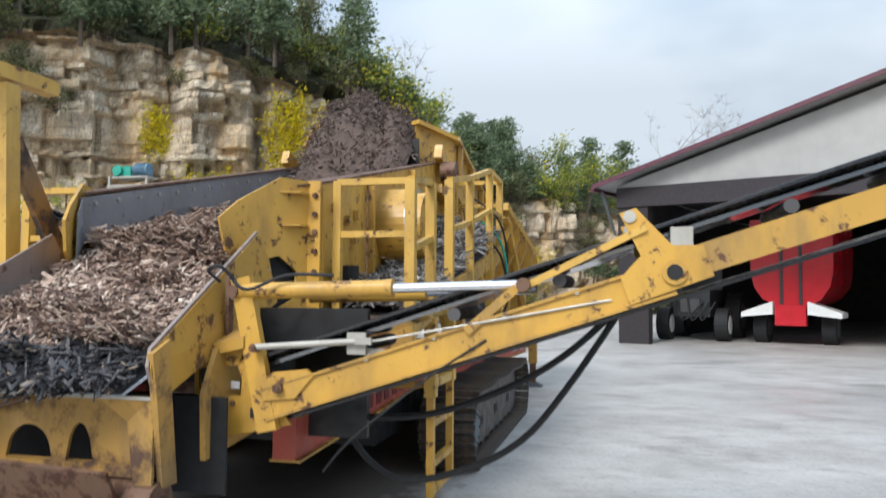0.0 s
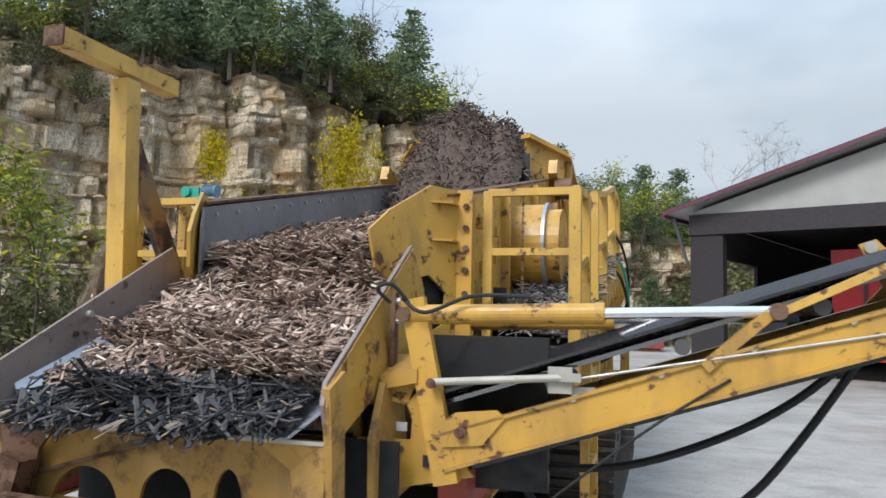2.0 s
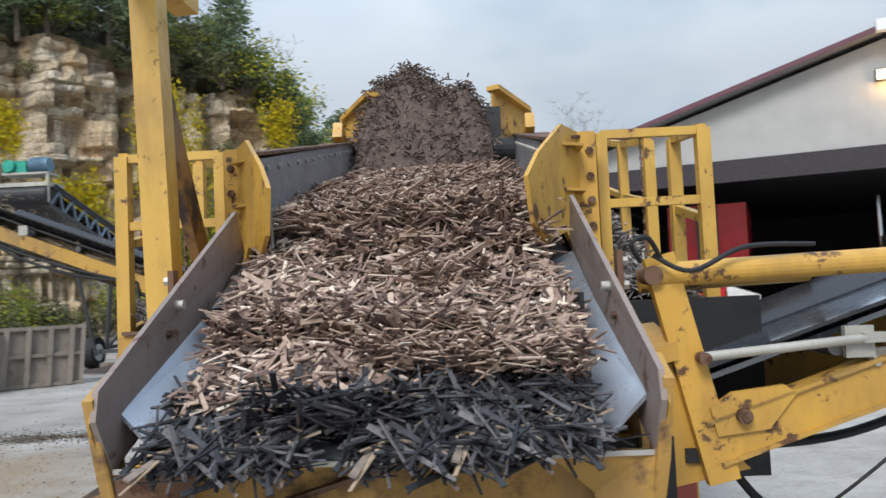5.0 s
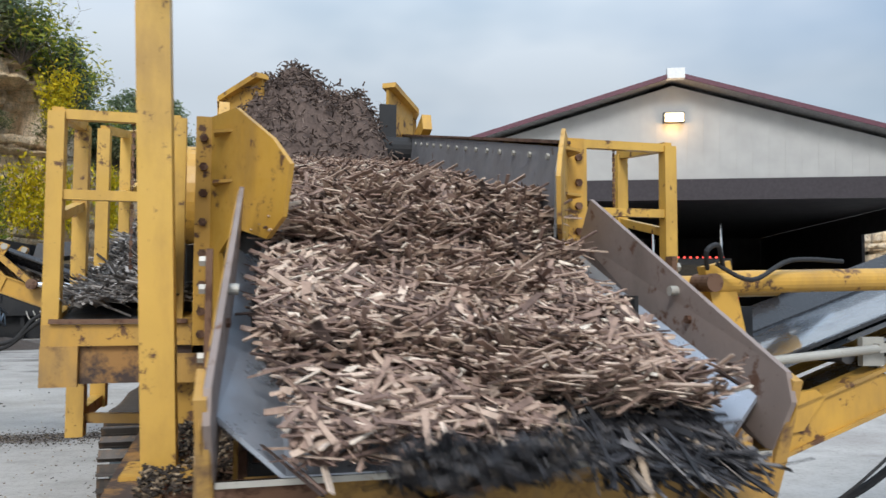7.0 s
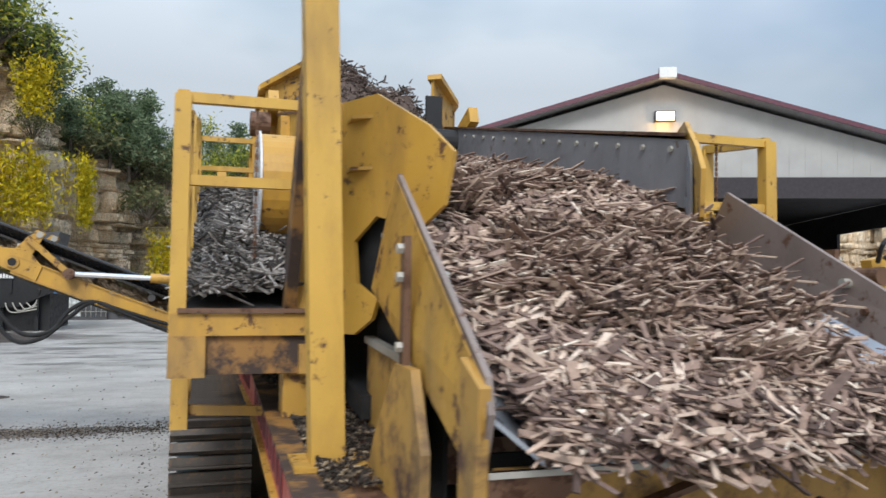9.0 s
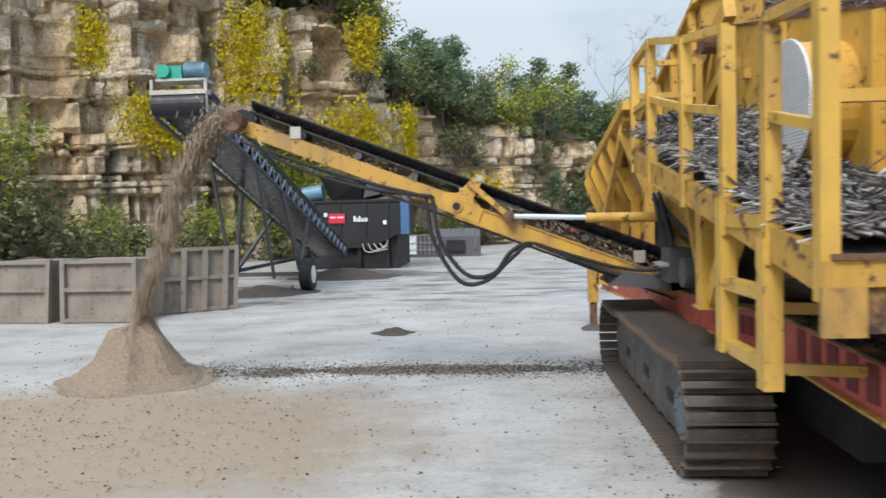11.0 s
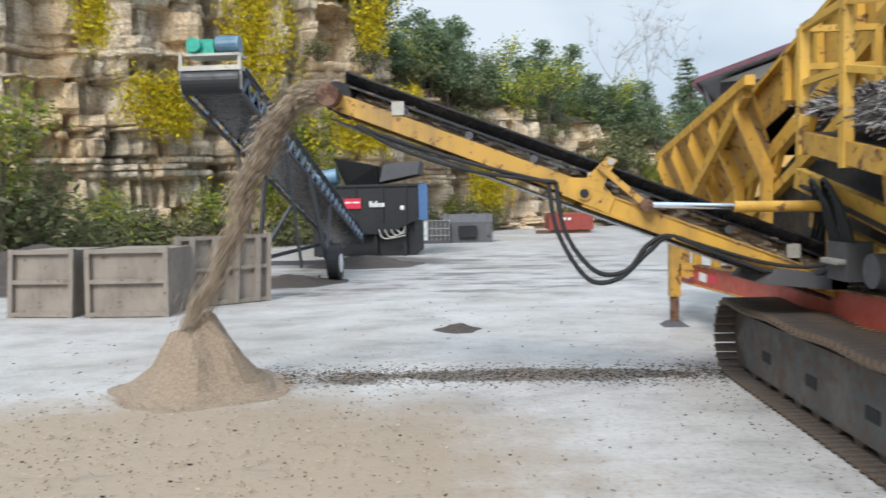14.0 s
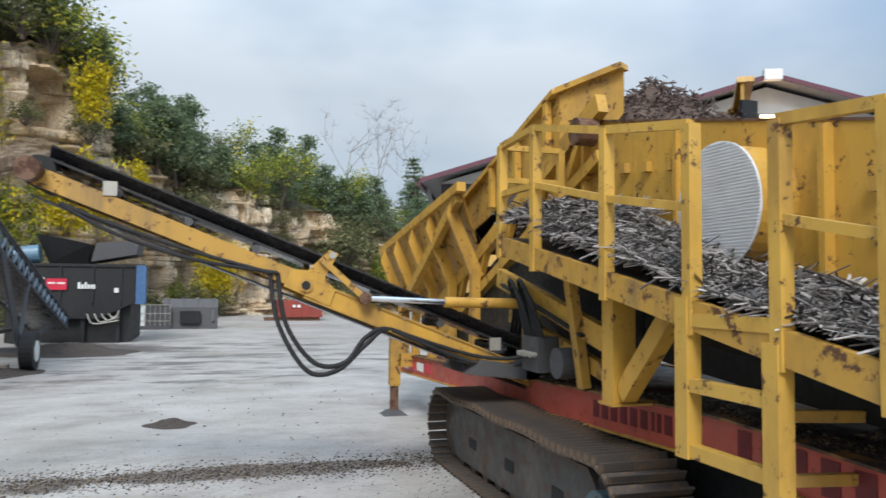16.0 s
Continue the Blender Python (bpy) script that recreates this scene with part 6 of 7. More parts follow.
def stacker():
    st = thing("stacking_conveyor", "dark lattice stacking conveyor on wheels with green motor", "conveyor")
    a, b = Vector((-8.45, 24.6, 0.75)), Vector((-8.45, 12.5, 3.95))
    side, d = Vector((1, 0, 0)), (b - a).normalized()
    up = side.cross(d)
    if up.z < 0:
        up = -up
    part("belt", slab(B(), [a - side * 0.42, b - side * 0.42, b + side * 0.42, a + side * 0.42], up * 0.03), BELT, st)
    part("return_belt", slab(B(), [a - side * 0.42 - up * 0.30, b - side * 0.42 - up * 0.25, b + side * 0.42 - up * 0.25, a + side * 0.42 - up * 0.30], up * 0.02), BELT, st)
    for s in (-1, 1):
        o = side * s * 0.5
        tr = part("truss", softened(beam(B(), a + o + up * 0.08, b + o + up * 0.08, 0.06, 0.07, up), 0.004), DARK_STEEL, st, "dark lattice side truss")
        part("chord", beam(B(), a + o - up * 0.32, b + o - up * 0.32, 0.06, 0.06, up), DARK_STEEL, tr)
        n = 24
        for k in range(n):
            p, q = a.lerp(b, k / n) + o, a.lerp(b, (k + 0.5) / n) + o
            part("lacing", beam(B(), p - up * 0.32, q + up * 0.08, 0.03, 0.04), LATTICE, tr)
            part("lacing", beam(B(), q + up * 0.08, a.lerp(b, (k + 1) / n) + o - up * 0.32, 0.03, 0.04), LATTICE, tr)
        part("under_leg", beam(B(), a.lerp(b, 0.62) + o - up * 0.3, (-8.45 + s * 0.8, 17.3, 0.5), 0.08, 0.10), DARK_STEEL, st)
        part("under_leg", beam(B(), a.lerp(b, 0.42) + o - up * 0.3, (-8.45 + s * 0.8, 17.3, 0.5), 0.07, 0.08), DARK_STEEL, st)
        part("under_leg", beam(B(), a.lerp(b, 0.78) + o - up * 0.3, a.lerp(b, 0.7) + o - Vector((0, 0, 2.6)), 0.06, 0.07), DARK_STEEL, st)
        part("lower_stay", beam(B(), (-8.45 + s * 0.8, 17.3, 0.5), (-8.45 + s * 0.35, 22.6, 0.6), 0.07, 0.09), DARK_STEEL, st)
        wheel_parts(st, -8.45 + s * 1.05, 17.1, 0.40, 0.40, 0.26)
        part("walk_rail", beam(B(), a.lerp(b, 0.3) + o * 1.1 + up * 0.12, b + o * 1.1 + up * 0.12, 0.03, 0.03), DARK_STEEL, st)
    part("axle", beam(B(), (-9.5, 17.1, 0.42), (-7.4, 17.1, 0.42), 0.10, 0.10), DARK_STEEL, st)
    part("chock", softened(box(B(), -9.1, -7.7, 16.6, 16.85, 0.0, 0.16)), GREY_PANEL, st)
    part("head_drum", rod(B(), b - side * 0.5 - up * 0.1, b + side * 0.5 - up * 0.1, 0.22, 24), BLACK_PAINT, st)
    part("head_shroud", softened(box(B(), -8.98, -7.92, 12.3, 12.9, 4.02, 4.10)), PALE_STEEL, st, "pale head platform")
    for x in (-8.95, -7.95):
        part("platform_bracket", beam(B(), (x, 12.35, 3.7), (x, 12.35, 4.3), 0.05, 0.05), PALE_STEEL, st)
    part("motor_plate", box(B(), -8.85, -7.95, 12.3, 12.75, 4.26, 4.30), PALE_STEEL, st)
    m = part("motor", softened(rod(B(), (-8.36, 12.5, 4.46), (-7.98, 12.5, 4.46), 0.15, 18), 0.02), BLUE_MOTOR, st, "blue-grey electric motor")
    for k in range(9):
        part("cooling_fin", rod(B(), (-8.32 + k * 0.035, 12.5, 4.46), (-8.312 + k * 0.035, 12.5, 4.46), 0.165, 18), BLUE_MOTOR, m)
    part("gearbox", softened(box(B(), -8.84, -8.38, 12.34, 12.66, 4.30, 4.54), 0.05), GREEN, st, "green gearbox")
    part("gear_cap", softened(rod(B(), (-8.7, 12.32, 4.44), (-8.7, 12.26, 4.44), 0.12, 16), 0.02), GREEN, st)


def dryer():
    d = thing("bulk_drying_machine", "big black hopper machine with red label by the rock face", "machine", (-8.08, 25.0, 0))
    part("undercarriage", box(B(), -1.7, 1.8, 0.3, 3.8, 0.02, 1.3), BLACK_PAINT, d)
    bm = B()
    slab(bm, [(-1.95, 0, 2.35), (1.95, 0, 2.35), (1.95, 0, 1.25), (0.9, 0, 0.75), (-0.6, 0, 0.75), (-1.95, 0, 1.55)], (0, 4.2, 0))
    body = part("body", softened(bm, 0.04), BLACK_PAINT, d, "black hopper body")
    part("top_rim", softened(box(B(), -2.02, 2.02, -0.06, 4.25, 2.34, 2.42)), BLACK_PAINT, body)
    for x in (-1.9, -1.1, -0.2, 0.7, 1.5):
        part("rib", box(B(), x, x + 0.07, -0.05, 0.0, 1.2, 2.34), BLACK_PAINT, body)
    part("label_panel", box(B(), -0.55, 0.02, -0.062, -0.056, 1.62, 1.96), LABEL_RED, body, "red label panel")
    for x0, x1, z in ((-0.50, -0.30, 1.80), (-0.24, -0.03, 1.80)):
        part("label_bar", box(B(), x0, x1, -0.07, -0.063, z, z + 0.05), WHITE, body)
    x = 0.32
    for w, h in ((0.10, 0.20), (0.09, 0.13), (0.08, 0.20), (0.09, 0.13), (0.06, 0.13), (0.09, 0.13)):
        part("name_bar", box(B(), x, x + w * 0.75, -0.062, -0.056, 1.66, 1.66 + h), WHITE, body)
        x += w
    for x, z in ((-1.6, 1.9), (-1.15, 2.1), (-0.72, 1.85), (1.35, 1.55)):
        part("sticker", box(B(), x, x + 0.12, -0.058, -0.053, z, z + 0.14), WHITE, body)
    bm = B()
    hexa(bm, [(-0.6, 0.6, 2.42), (0.5, 0.6, 2.42), (0.5, 2.4, 2.42), (-0.6, 2.4, 2.42), (-0.95, 0.3, 3.35), (0.55, 0.3, 3.05), (0.55, 2.7, 3.05), (-0.95, 2.7, 3.35)])
    part("feed_hopper", bm, BLACK_PAINT, d, "black flared feed hopper")
    bm = B()
    slab(bm, [(0.6, 0.4, 2.5), (1.9, 0.4, 2.75), (2.0, 0.4, 3.2), (0.75, 0.4, 3.1)], (0, 2.0, 0.0))
    part("hood", bm, DARK_STEEL, d, "grey sheet hood")
    part("blower", softened(rod(B(), (-1.5, 0.3, 2.62), (-0.8, 0.3, 2.72), 0.28, 20), 0.05), BLUE_MOTOR, d, "blue-grey blower")
    part("control_box", box(B(), 1.97, 2.25, -0.1, 0.3, 1.2, 2.4), plain("blue_cabinet", (0.05, 0.12, 0.25), 0.5), d)
    for x in (-1.5, 0.4, 1.4):
        part("leg", box(B(), x, x + 0.12, 0.1, 0.25, 0, 1.3), BLACK_PAINT, d)
    for k in range(4):
        part("pipe", tube(B(), [(0.6 + k * 0.2, -0.05, 0.9), (0.8 + k * 0.2, -0.12, 0.6 + 0.05 * k), (1.5, -0.08, 0.7 + 0.1 * k)], 0.02), PALE_STEEL, d)


def yard_things():
    for k, x in enumerate((-6.9, -5.95)):
        t = thing("liquid_tote", "white plastic liquid tote in a wire cage", "tote", (x, 32.6, 0), 4 * k, "totes by the drying machine")
        part("pallet", box(B(), -0.5, 0.5, 0, 1.1, 0, 0.14), DARK_STEEL, t)
        part("tank", softened(box(B(), -0.46, 0.46, 0.04, 1.06, 0.15, 0.98), 0.06), TOTE if k == 0 else DARK_STEEL, t)
        for i in range(6):
            xx = -0.48 + i * 0.192
            part("cage_bar", box(B(), xx - 0.01, xx + 0.01, 0.0, 0.02, 0.14, 1.0), PALE_STEEL, t)
        for z in (0.35, 0.65, 1.0):
            part("cage_bar", box(B(), -0.5, 0.5, -0.01, 0.012, z - 0.012, z + 0.012), PALE_STEEL, t)
    b = thing("loader_bucket", "dark steel loader bucket lying on the yard", "bucket", (-4.7, 32.9, 0))
    bm = B()
    slab(bm, [(-1.1, 0, 0.0), (-1.1, 1.3, 0.0), (-1.1, 1.2, 1.05), (-1.1, 0.35, 1.25), (-1.1, 0.1, 0.9)], (2.2, 0, 0))
    part("shell", softened(bm, 0.03), DARK_STEEL, b)
    for x in (-0.9, -0.3, 0.3, 0.9):
        part("rib", beam(B(), (x, -0.02, 0.3), (x, 0.30, 1.28), 0.08, 0.10), DARK_STEEL, b)
    part("hitch", softened(box(B(), -0.4, 0.4, -0.15, 0.02, 0.25, 0.75)), BLACK_PAINT, b)
    c = thing("roll_off_container", "low red steel container at the rock's foot", "container", (0.7, 40.6, 0))
    part("body", softened(box(B(), -1.15, 1.15, 0, 3.5, 0.18, 1.05), 0.03), CONTAINER, c)
    for x in (-1.0, -0.5, 0.0, 0.5, 1.0):
        part("rib", box(B(), x - 0.05, x + 0.05, -0.06, 0.0, 0.2, 1.0), CONTAINER, c)
    part("skid", box(B(), -1.9, 1.0, 0.1, 0.4, 0.0, 0.18), RUST, c)
    part("sticker", box(B(), -0.45, -0.3, -0.07, -0.062, 0.7, 0.85), WHITE, c)
    part("sticker", box(B(), -0.2, -0.05, -0.07, -0.062, 0.7, 0.85), WHITE, c)

    def crate(at, turn, w, h, dp, lean, label):
        t = thing("steel_bin", label, "bin", at, turn, "steel bins by the rock face")
        m = B()
        hexa(m, [(0.04, 0.04, 0), (w - 0.04, 0.04, 0), (w - 0.04, dp, 0), (0.04, dp, 0), (0.04 + lean, 0.04 + lean, h - 0.03), (w - 0.04 + lean, 0.04 + lean, h - 0.03), (w - 0.04 + lean, dp + lean, h - 0.03), (0.04 + lean, dp + lean, h - 0.03)])
        body = part("panel_body", m, GREY_PANEL, t)
        for z in (0.05, h * 0.52, h - 0.05):
            f = lean * z / h
            part("frame_bar", softened(beam(B(), (f, f, z), (w + f, f, z), 0.07, 0.07), 0.006), GREY_PANEL, body)
        for x in (0.03, w - 0.03):
            part("frame_bar", softened(beam(B(), (x, 0, 0), (x + lean, lean, h), 0.08, 0.08), 0.006), GREY_PANEL, body)
        return t, body

    crate((-11.75, 11.7, 0), -6, 1.15, 1.12, 1.0, 0.05, "weathered grey-brown steel bin with framed side")
    crate((-10.35, 11.55, 0), 0, 1.35, 1.12, 1.2, 0.02, "weathered grey steel bin with framed side")
    t, body = crate((-9.25, 12.4, 0), 38, 1.7, 1.25, 0.35, 0.10, "grey ribbed steel panel leaning beside the bins")
    for k in range(4):
        x = 0.25 + k * 0.4
        part("rib", softened(beam(B(), (x, -0.03, 0.02), (x + 0.1, 0.07, 1.22), 0.09, 0.10), 0.006), GREY_PANEL, body)
    tagged(thing_dirt((-7.3, 21.4), 1.6, 0.28, 71), "low heap of dark dirt on the yard", "dirt heap")
    tagged(thing_dirt((-8.3, 16.6), 1.3, 0.18, 72), "low heap of dark dirt by the wheels", "dirt heap")
    tagged(thing_dirt((-4.3, 9.95), 0.32, 0.08, 73), "small dark clump of dirt on concrete", "dirt heap")
    tagged(thing_dirt((-15.0, 17.5), 3.6, 0.9, 74), "broad dark heap of mulch at the rock's foot", "mulch heap")


def thing_dirt(at, r, h, seed, material=None, name="dirt_heap", steep=1.2):
    verts, faces, n, m = [], [], 34, 16
    for j in range(m + 1):
        f = j / m
        for i in range(n):
            a = i * math.tau / n
            wob = 1 + 0.28 * noise.noise((math.cos(a) * 1.5, math.sin(a) * 1.5, seed))
            rr = r * f * wob
            z = h * (0.5 + 0.5 * math.cos(math.pi * f)) ** steep * (1 + 0.25 * noise.noise((rr * math.cos(a) * 4 / r, rr * math.sin(a) * 4 / r, seed)))
            z += 0.05 * h * noise.noise((rr * math.cos(a) * 24 / r, rr * math.sin(a) * 24 / r, seed)) * (f < 0.97)
            verts.append((at[0] + rr * math.cos(a), at[1] + rr * math.sin(a), max(z, 0) - (0.01 if j == m else -0.002)))
    for j in range(m):
        for i in range(n):
            a, b = j * n + i, j * n + (i + 1) % n
            faces.append((a, b, b + n, a + n))
    me = bpy.data.meshes.new(name)
    me.from_pydata(verts, [], faces)
    me.materials.append(material or plain("heap_soil", (0.055, 0.042, 0.034), 0.95, 0, 0.5, 30, 0.8))
    return new(name, me)


stacker()
dryer()
yard_things()


# ---------------------------------------------------------------- chips, fines and crumbs
def sliver(verts, faces, c, d, u, length, w, t):
    """One wood chip: a thin tapered splinter with eight corners."""
    s = d.cross(u).normalized()
    u = s.cross(d).normalized()
    k = len(verts)
    for e, f in ((-0.5, 0.75), (0.5, 0.45)):
        for a, b in ((-1, -1), (1, -1), (1, 1), (-1, 1)):
            verts.append(c + d * length * e + s * w * 0.5 * a * f + u * t * 0.5 * b)
    for q in ((3, 2, 1, 0), (4, 5, 6, 7), (0, 1, 5, 4), (1, 2, 6, 5), (2, 3, 7, 6), (3, 0, 4, 7)):
        faces.append([k + i for i in q])


def chip_mesh(name, seed, wx, wy, depth, count, size, material, along=0.0, flat=0.5, wide=0.42):
    rng = random.Random(seed)
    verts, faces = [], []
    for _ in range(count):
        c = Vector((rng.uniform(-wx, wx) * 0.55, rng.uniform(-wy, wy) * 0.55, rng.random() ** 0.7 * depth))
        c.z *= 1 + 0.3 * noise.noise((c.x * 6, c.y * 6, seed))
        a = rng.uniform(0, math.tau)
        d = Vector((math.cos(a), math.sin(a) * (1 + along), rng.gauss(0, flat * 0.6))).normalized()
        u = Vector((rng.gauss(0, 0.5), rng.gauss(0, 0.5), 1)).normalized()
        big = rng.random() < 0.09
        length = size * rng.choice((0.35, 0.5, 0.7, 0.9, 1.2, 1.7)) * rng.uniform(0.8, 1.2) * (1.5 if big else 1)
        sliver(verts, faces, c, d, u, length, size * rng.uniform(0.09, wide) * (1.8 if big else 1), size * rng.uniform(0.025, 0.07))
    me = bpy.data.meshes.new(name)
    me.from_pydata(verts, [], faces)
    me.materials.append(material)
    return me


# the line that chips follow, by distance from the lip: along the chute, over the deck's lip and up the deck
def chip_line(s):
    if s < 1.72:
        rise = 0.10 * max(0.0, min(1.0, (s - 1.15) / 0.45))
        return 0.02 + s * 0.895, 1.165 + s * 0.379 + rise, 23.5
    return 1.56 + (s - 1.72) * 0.979, 1.917 + (s - 1.72) * 0.203, 11.7


def flow(t):
    """How far the bed has crept towards the lip at a time."""
    if t < 6.2:
        return 0.012 * t
    if t < 7.2:
        return 0.074 + 0.20 * (t - 6.2) ** 2
    return 0.274 + 0.32 * (t - 7.2)


RAFTS = []


def chip_bed():
    rng = random.Random(8)
    fresh = [chip_mesh("wood_chips", 40 + k, 0.42, 0.34, 0.12, 600, 0.094, CHIP, flat=0.5, wide=0.30) for k in range(5)]
    dark = [chip_mesh("wet_wood_chips", 50 + k, 0.42, 0.34, 0.10, 820, 0.112, CHIP_DARK, flat=0.4, wide=0.15) for k in range(4)]
    s = 0.06
    while s < 9.0:
        for lane in range(4):
            x = (lane - 1.5) * 0.325 + rng.uniform(-0.03, 0.03)
            x *= 0.82 if s < 0.5 else 0.88 if s < 1.7 else 0.92
            wet = s < (0.28 if lane in (1, 2) else 0.31)
            me = rng.choice(dark if wet else fresh)
            ob = tagged(new("wet_wood_chips" if wet else "wood_chips", me), "wet blackish wood chips piled at the chute lip" if wet else "freshly shredded brown wood chips on the screen", "wood chips", kind="stuff")
            RAFTS.append((ob, x, s + rng.uniform(-0.05, 0.05), rng.uniform(0.97, 1.04), rng.choice((0, 180)) + rng.uniform(-6, 6), rng.uniform(0.6, 1.0)))
        s += 0.26


def pile(y):
    """How full the walkway lies with shreds: high at its end, low beside the drum."""
    return min(1.0, 0.45 + max(0.0, y - 3.0) * 0.5)


def walkway_shreds():
    for sx, X, Xi in ((-1, 1.53, 1.0), (1, 1.50, 0.98)):
        rng = random.Random(60 + sx)
        verts, faces = [], []
        for _ in range(5200):
            y = rng.uniform(1.8, 5.6)
            f = rng.random()
            x = Xi + (X - Xi) * f
            heap = (0.43 - 0.18 * f) * (0.75 + 0.5 * noise.noise((y * 1.3, f * 2, 3.0 + sx))) * pile(y)
            c = Vector((sx * x, y, walk_floor(y) + 0.01 + heap * (1 - 0.35 * rng.random() ** 2)))
            a = rng.uniform(0, math.tau)
            d = Vector((math.cos(a), math.sin(a), rng.gauss(0, 0.3))).normalized()
            sliver(verts, faces, c, d, Vector((rng.gauss(0, 0.5), rng.gauss(0, 0.5), 1)).normalized(), rng.choice((0.08, 0.14, 0.20, 0.30)) * rng.uniform(0.7, 1.1), rng.uniform(0.007, 0.026), rng.uniform(0.003, 0.008))
        k = len(verts)
        # solid core so that the heap has no see-through gaps
        ny = 16
        for i in range(ny + 1):
            y = 1.85 + 3.75 * i / ny
            for f in (0.0, 0.35, 0.7, 1.0):
                heap = (0.43 - 0.18 * f) * (0.75 + 0.5 * noise.noise((y * 1.3, f * 2, 3.0 + sx))) * pile(y)
                verts.append(Vector((sx * (Xi + (X - Xi) * f), y, walk_floor(y) + heap * 0.72)))
        for i in range(ny):
            for j in range(3):
                q = k + i * 4 + j
                faces.append([q, q + 1, q + 5, q + 4])
        me = bpy.data.meshes.new("wood_shreds")
        me.from_pydata(verts, [], faces)
        me.materials.append(CHIP_GREY)
        tagged(new("wood_shreds", me), "grey weathered wood shreds heaped on the walkway", "wood shreds", kind="stuff")


def feed_mound():
    """Dark tangled compost riding over the head of the feed conveyor."""
    rng = random.Random(77)
    verts, faces = [], []
    nu, nv = 44, 40
    for j in range(nv + 1):
        for i in range(nu + 1):
            u, v = i / nu * 2 - 1, j / nv
            y = 4.45 + v * 3.4
            x = u * (0.64 + 0.06 * min(1.0, v * 3)) - 0.06
            front = min(1.0, v / 0.30)
            dome = math.sin(front * math.pi / 2) * (1 - 0.55 * max(0.0, v - 0.42)) * (1 - abs(u) ** 4 * 0.5)
            lump = 0.26 * noise.noise((x * 2.6, y * 2.2, 5)) + 0.10 * noise.noise((x * 7, y * 7, 6)) - 0.04 * x
            z = 2.42 + (1.27 * dome + lump * (0.4 + 0.6 * front)) - max(0.0, y - 6.2) * 0.30
            verts.append((x, y, z))
    for j in range(nv):
        for i in range(nu):
            a = j * (nu + 1) + i
            faces.append((a, a + 1, a + nu + 2, a + nu + 1))
    base = [Vector(v) for v in verts]
    for _ in range(8000):
        c = rng.choice(base) + Vector((rng.gauss(0, 0.04), rng.gauss(0, 0.06), rng.gauss(0.03, 0.035)))
        a = rng.uniform(0, math.tau)
        d = Vector((math.cos(a), math.sin(a), rng.gauss(0, 0.7))).normalized()
        sliver(verts, faces, c, d, Vector((rng.gauss(0, 1), rng.gauss(0, 1), 1)).normalized(), rng.uniform(0.02, 0.085), rng.uniform(0.006, 0.024), rng.uniform(0.005, 0.015))
    me = bpy.data.meshes.new("compost_mound")
    me.from_pydata(verts, [], faces)
    me.materials.append(SOIL)
    mound = new("compost_mound", me)
    tagged(mound, "dark brown tangled compost tumbling off the feed belt", "compost", kind="stuff")
    return mound


HEAP = (-6.62, 6.75)


def rail_spill():
    """Dark spilt compost lying on the chassis rail round the mast and under the chute."""
    rng = random.Random(95)
    verts, faces = [], []
    for _ in range(7000):
        y = rng.uniform(0.7, 2.6) if rng.random() < 0.6 else rng.uniform(2.6, 7.4)
        x = -1.06 + 0.30 * rng.random() ** 1.5 if y < 2.6 else -1.12 + 0.16 * rng.random()
        h = 0.05 * max(0.0, noise.noise((x * 5, y * 3, 2.0)) + 0.55) * (1 if x < -0.98 else 1.3)
        c = Vector((x, y, chassis_top(y) + 0.012 + h * rng.random()))
        a = rng.uniform(0, math.tau)
        d = Vector((math.cos(a), math.sin(a), rng.gauss(0, 0.4))).normalized()
        s = rng.uniform(0.005, 0.016)
        sliver(verts, faces, c, d, Vector((rng.gauss(0, 0.5), rng.gauss(0, 0.5), 1)).normalized(), s * 1.5, s * 0.8, s * 0.5)
    me = bpy.data.meshes.new("rail_spill")
    me.from_pydata(verts, [], faces)
    me.materials.append(CRUMB)
    tagged(new("rail_spill", me), "dark spilt compost lying on the machine's rail", "spill", kind="stuff")


def heap_of_fines():
    heap = tagged(thing_dirt(HEAP, 0.86, 0.66, 90, plain("heaped_brown_fines", (0.215, 0.16, 0.11), 0.97, 0, 0.3, 45, 0.6), "fines_cone", 1.35), "cone of brown screened fines on the concrete", "heap")
    rng = random.Random(92)
    for name, label, mat, place, count, size in (
            ("scattered_crumbs", "scattered chips and crumbs on the concrete", SAND, lambda: (rng.gauss(-6.2, 1.7), rng.gauss(4.6, 1.5)), 3400, 0.009),
            ("dark_crumbs", "line of dark crumbs spilt under the side conveyor", CRUMB, lambda: (rng.uniform(-7.2, -1.6), rng.gauss(7.2, 0.22)), 6500, 0.008),
            ("spilt_crumbs", "dark spilt crumbs lying along the yard edge of the track", CRUMB, lambda: (rng.gauss(-1.75, 0.25), rng.uniform(3.2, 8.0)), 420, 0.007),
            ("dark_crumbs", "dark crumbs strewn over the yard", CRUMB, lambda: (rng.uniform(-9.5, -0.9), rng.uniform(1.2, 14.0)), 420, 0.011)):
        verts, faces = [], []
        for _ in range(count):
            x, y = place()
            s = size * rng.uniform(0.4, 1.6)
            a = rng.uniform(0, math.tau)
            sliver(verts, faces, Vector((x, y, s * 0.25 + 0.02 * (mat is SAND))), Vector((math.cos(a), math.sin(a), 0)), Vector((0, 0, 1)), s * 1.6, s * 1.1, s * 0.7)
        me = bpy.data.meshes.new(name)
        me.from_pydata(verts, [], faces)
        me.materials.append(mat)
        tagged(new(name, me), label, "crumbs", kind="stuff")


GOBS = []


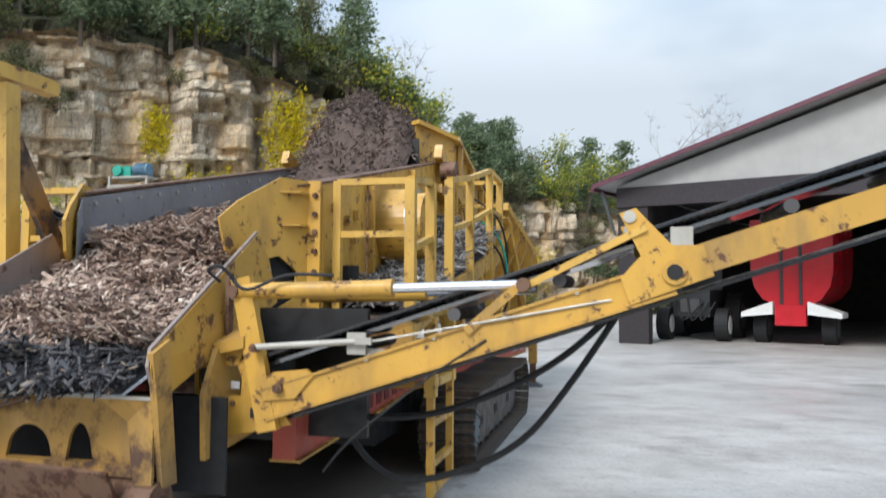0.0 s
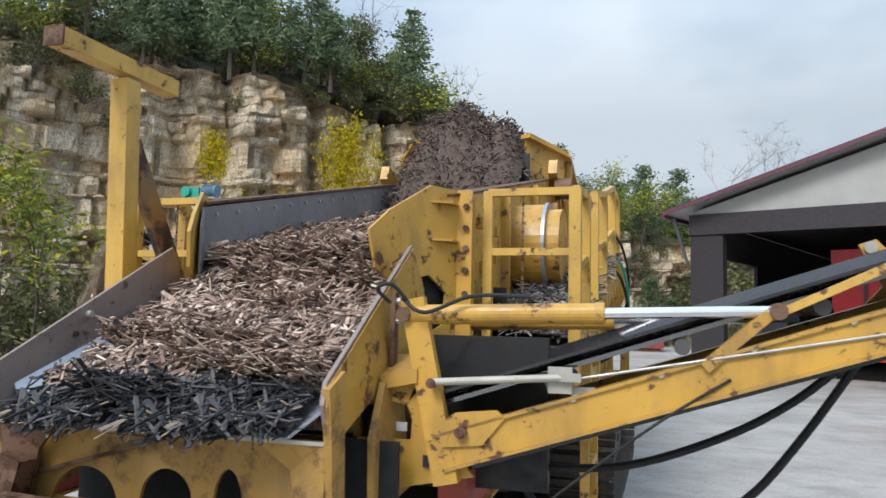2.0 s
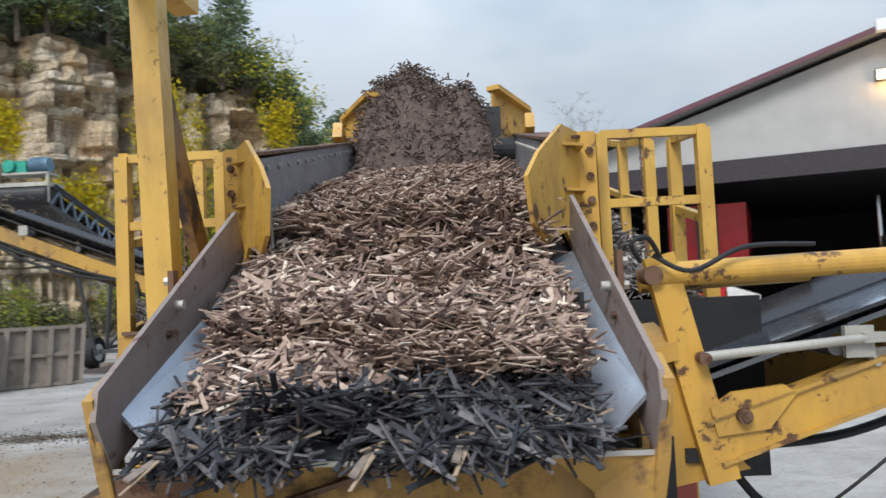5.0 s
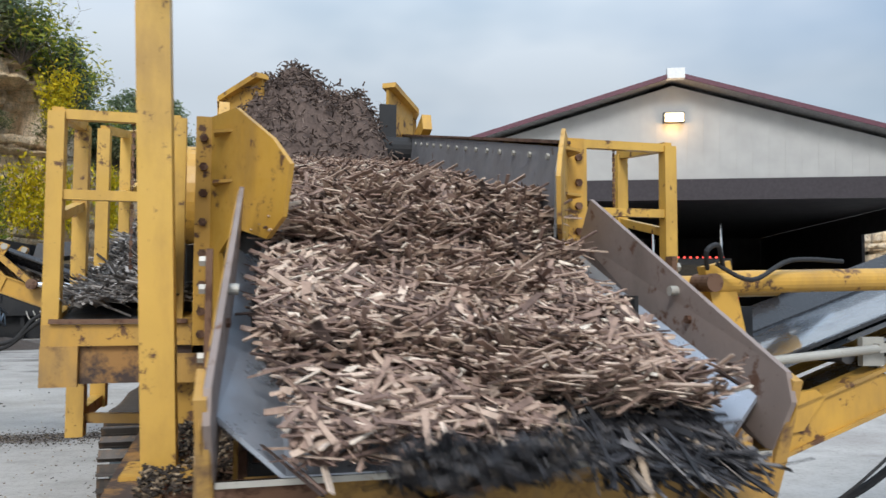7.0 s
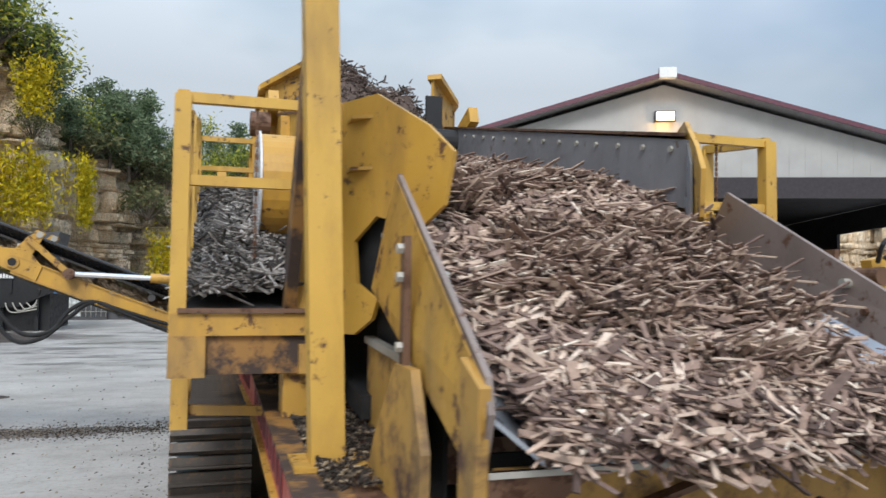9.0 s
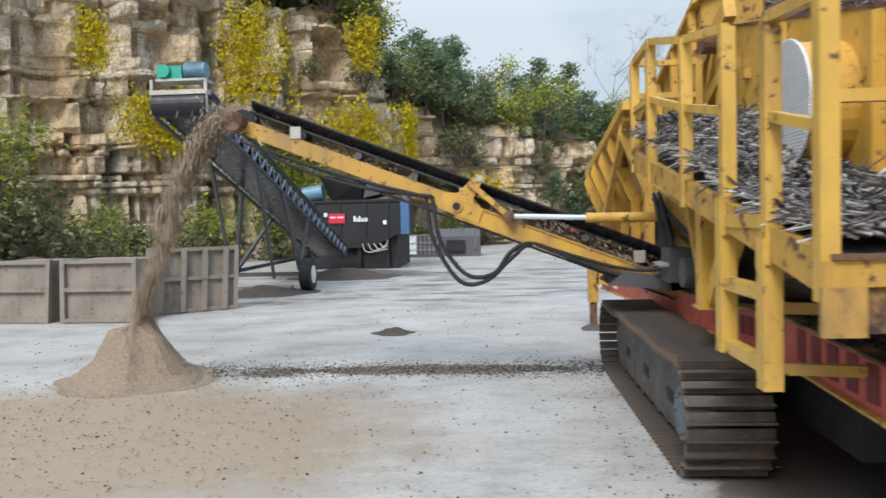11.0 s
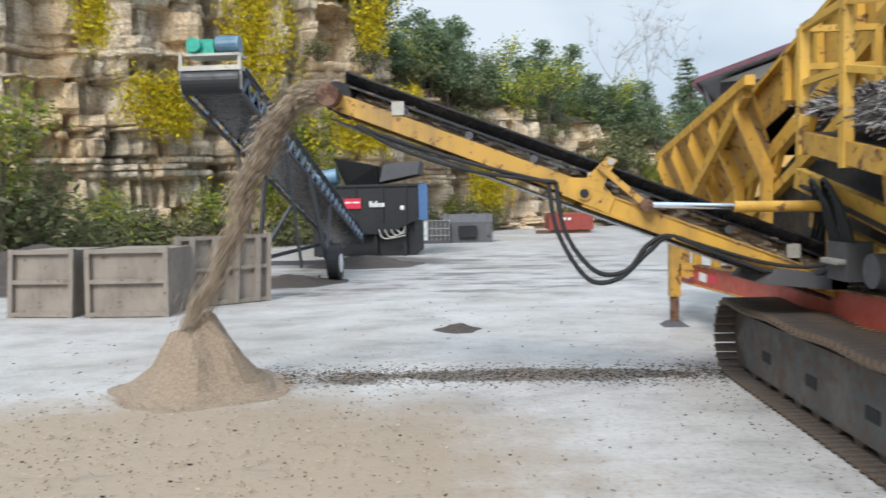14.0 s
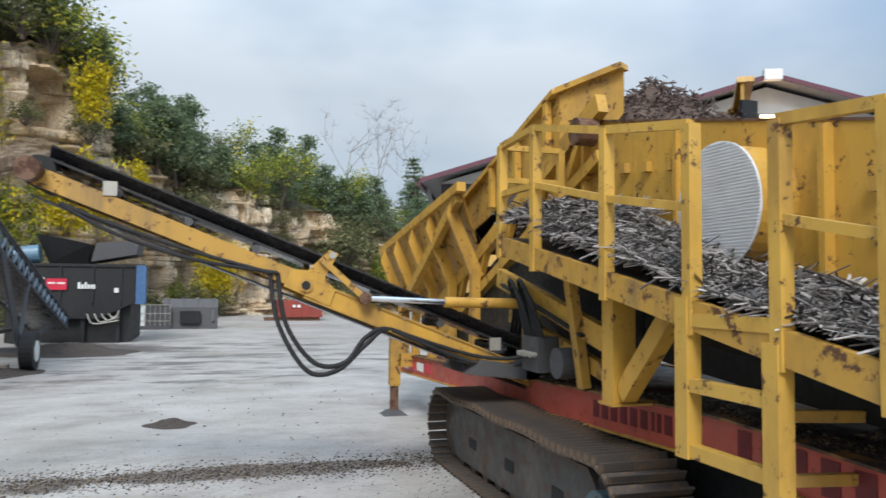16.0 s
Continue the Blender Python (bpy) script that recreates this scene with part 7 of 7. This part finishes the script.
def falling_fines():
    """Gobs of fines that ride up the side belt, fly off its head and land in the heap."""
    meshes = []
    for k in range(6):
        rng = random.Random(100 + k)
        verts, faces = [], []
        for _ in range(1000):
            c = Vector((rng.gauss(0, 0.14), rng.gauss(0, 0.06), rng.gauss(0, 0.04))) * rng.choice((1, 1, 1, 1, 1, 1.6))
            d = Vector((rng.gauss(0, 1), rng.gauss(0, 1), rng.gauss(0, 1))).normalized()
            u = Vector((rng.gauss(0, 1), rng.gauss(0, 1), rng.gauss(0, 1))).normalized()
            s = rng.uniform(0.005, 0.015)
            sliver(verts, faces, c, d, u, s * 1.6, s * 1.4, s)
        me = bpy.data.meshes.new("falling_fines")
        me.from_pydata(verts, [], faces)
        me.materials.append(SAND)
        meshes.append(me)
    rng = random.Random(120)
    t = -0.7
    while t < 16.4:
        ob = tagged(new("falling_fines", rng.choice(meshes)), "gob of brown fines flying off the belt", "fines", kind="stuff")
        GOBS.append((ob, t, rng.uniform(-0.09, 0.09), rng.uniform(-0.14, 0.14), rng.uniform(0, 360)))
        t += 0.062


chip_bed()
walkway_shreds()
MOUND = feed_mound()
rail_spill()
heap_of_fines()
falling_fines()


# ---------------------------------------------------------------- what moves
def raft_pose(x, s, turn, lift, fell):
    if fell <= 0:
        y, z, slope = chip_line(s)
        return pose(x, y, z + lift, slope, 0, turn)
    y, z = 0.02 - 0.35 * fell, 1.165 - 4.9 * fell * fell
    drop = min(fell, 0.46)
    return pose(x, 0.02 - 0.45 * drop, max(1.165 - 4.9 * drop * drop - 0.05 * drop, 0.02 + lift), 22.3 - 60 * drop, 0, turn)


def motions():
    # the compost thins out on the feed belt
    walk(MOUND, [(0.0, pose(0, 0, 0.20)), (3.0, pose(0, 0, 0.20)), (6.0, pose(-0.06, 0, -0.02)), (8.5, pose(-0.06, 0, -0.12)), (10.2, pose(0, 0, -0.18)), (15.0, pose(0.18, 0, -0.30)), (16.0, pose(0.18, 0, -0.30))])
    for ob, x, s0, pace, turn, rnd in RAFTS:
        times = [0.0, 2.0, 4.0, 6.2, 6.6, 7.0]
        t = 7.4
        while t < 16.0:
            times.append(round(t, 2))
            t += 0.4
        times.append(16.0)
        # the moment at which it leaves the lip
        leave = None
        for k in range(1601):
            if s0 - flow(k / 100) * pace < -0.10:
                leave = k / 100
                break
        if leave is not None:
            times = [u for u in times if u < leave - 0.05 or u > leave + 0.5] + [leave + d for d in (0.0, 0.1, 0.2, 0.3, 0.4, 0.48)]
            times = sorted({round(u, 2) for u in times if u <= 16.0})
        lift = 0.015 + 0.03 * rnd
        rows = []
        for u in times:
            s = s0 - flow(u) * pace
            rows.append((u, raft_pose(x, max(s, -0.10), turn, lift, 0 if leave is None or u < leave else u - leave + 1e-4)))
        walk(ob, rows)
    for ob, t0, dy, dx, spin in GOBS:
        head = Vector((-5.16, 6.25, 2.69))
        land = Vector((HEAP[0] + dx, HEAP[1] + dy, 0.46))
        belt = Vector((4.17, 0, -1.62)).normalized()
        fall = 0.72
        vx, vy = (land.x - head.x) / fall, (land.y - head.y) / fall
        vz = (land.z - head.z + 4.905 * fall * fall) / fall

        def at(t):
            u = t - t0
            if u < 0:
                p = head + belt * min(-u * 2.2, 4.2) - Vector((0, 0, 0.07 * min(1.0, -u * 8)))
                lean = 21
            elif u < fall:
                p = Vector((head.x + vx * u, head.y + vy * u, head.z + vz * u - 4.905 * u * u))
                lean = math.degrees(math.atan2(vz - 9.81 * u, -vx))
            else:
                p = land - Vector((0, 0, min(0.85, (u - fall) * 5.0)))
                lean = -70
            return pose(p.x, p.y + (dy if u < 0.2 else 0), p.z, 0, lean, 0)

        times = {0.0, 16.0}
        for u in (-1.95, -1.85, -1.5, -1.1, -0.7, -0.4, -0.2, -0.1, 0.0, 0.05, 0.1, 0.2, 0.3, 0.4, 0.5, 0.6, 0.72, 0.9):
            if 0 < t0 + u < 16:
                times.add(round(t0 + u, 3))
        rows = []
        for u in sorted(times):
            if not rows or frame(u) > frame(rows[-1][0]):
                rows.append((u, at(u)))
        walk(ob, rows)


motions()
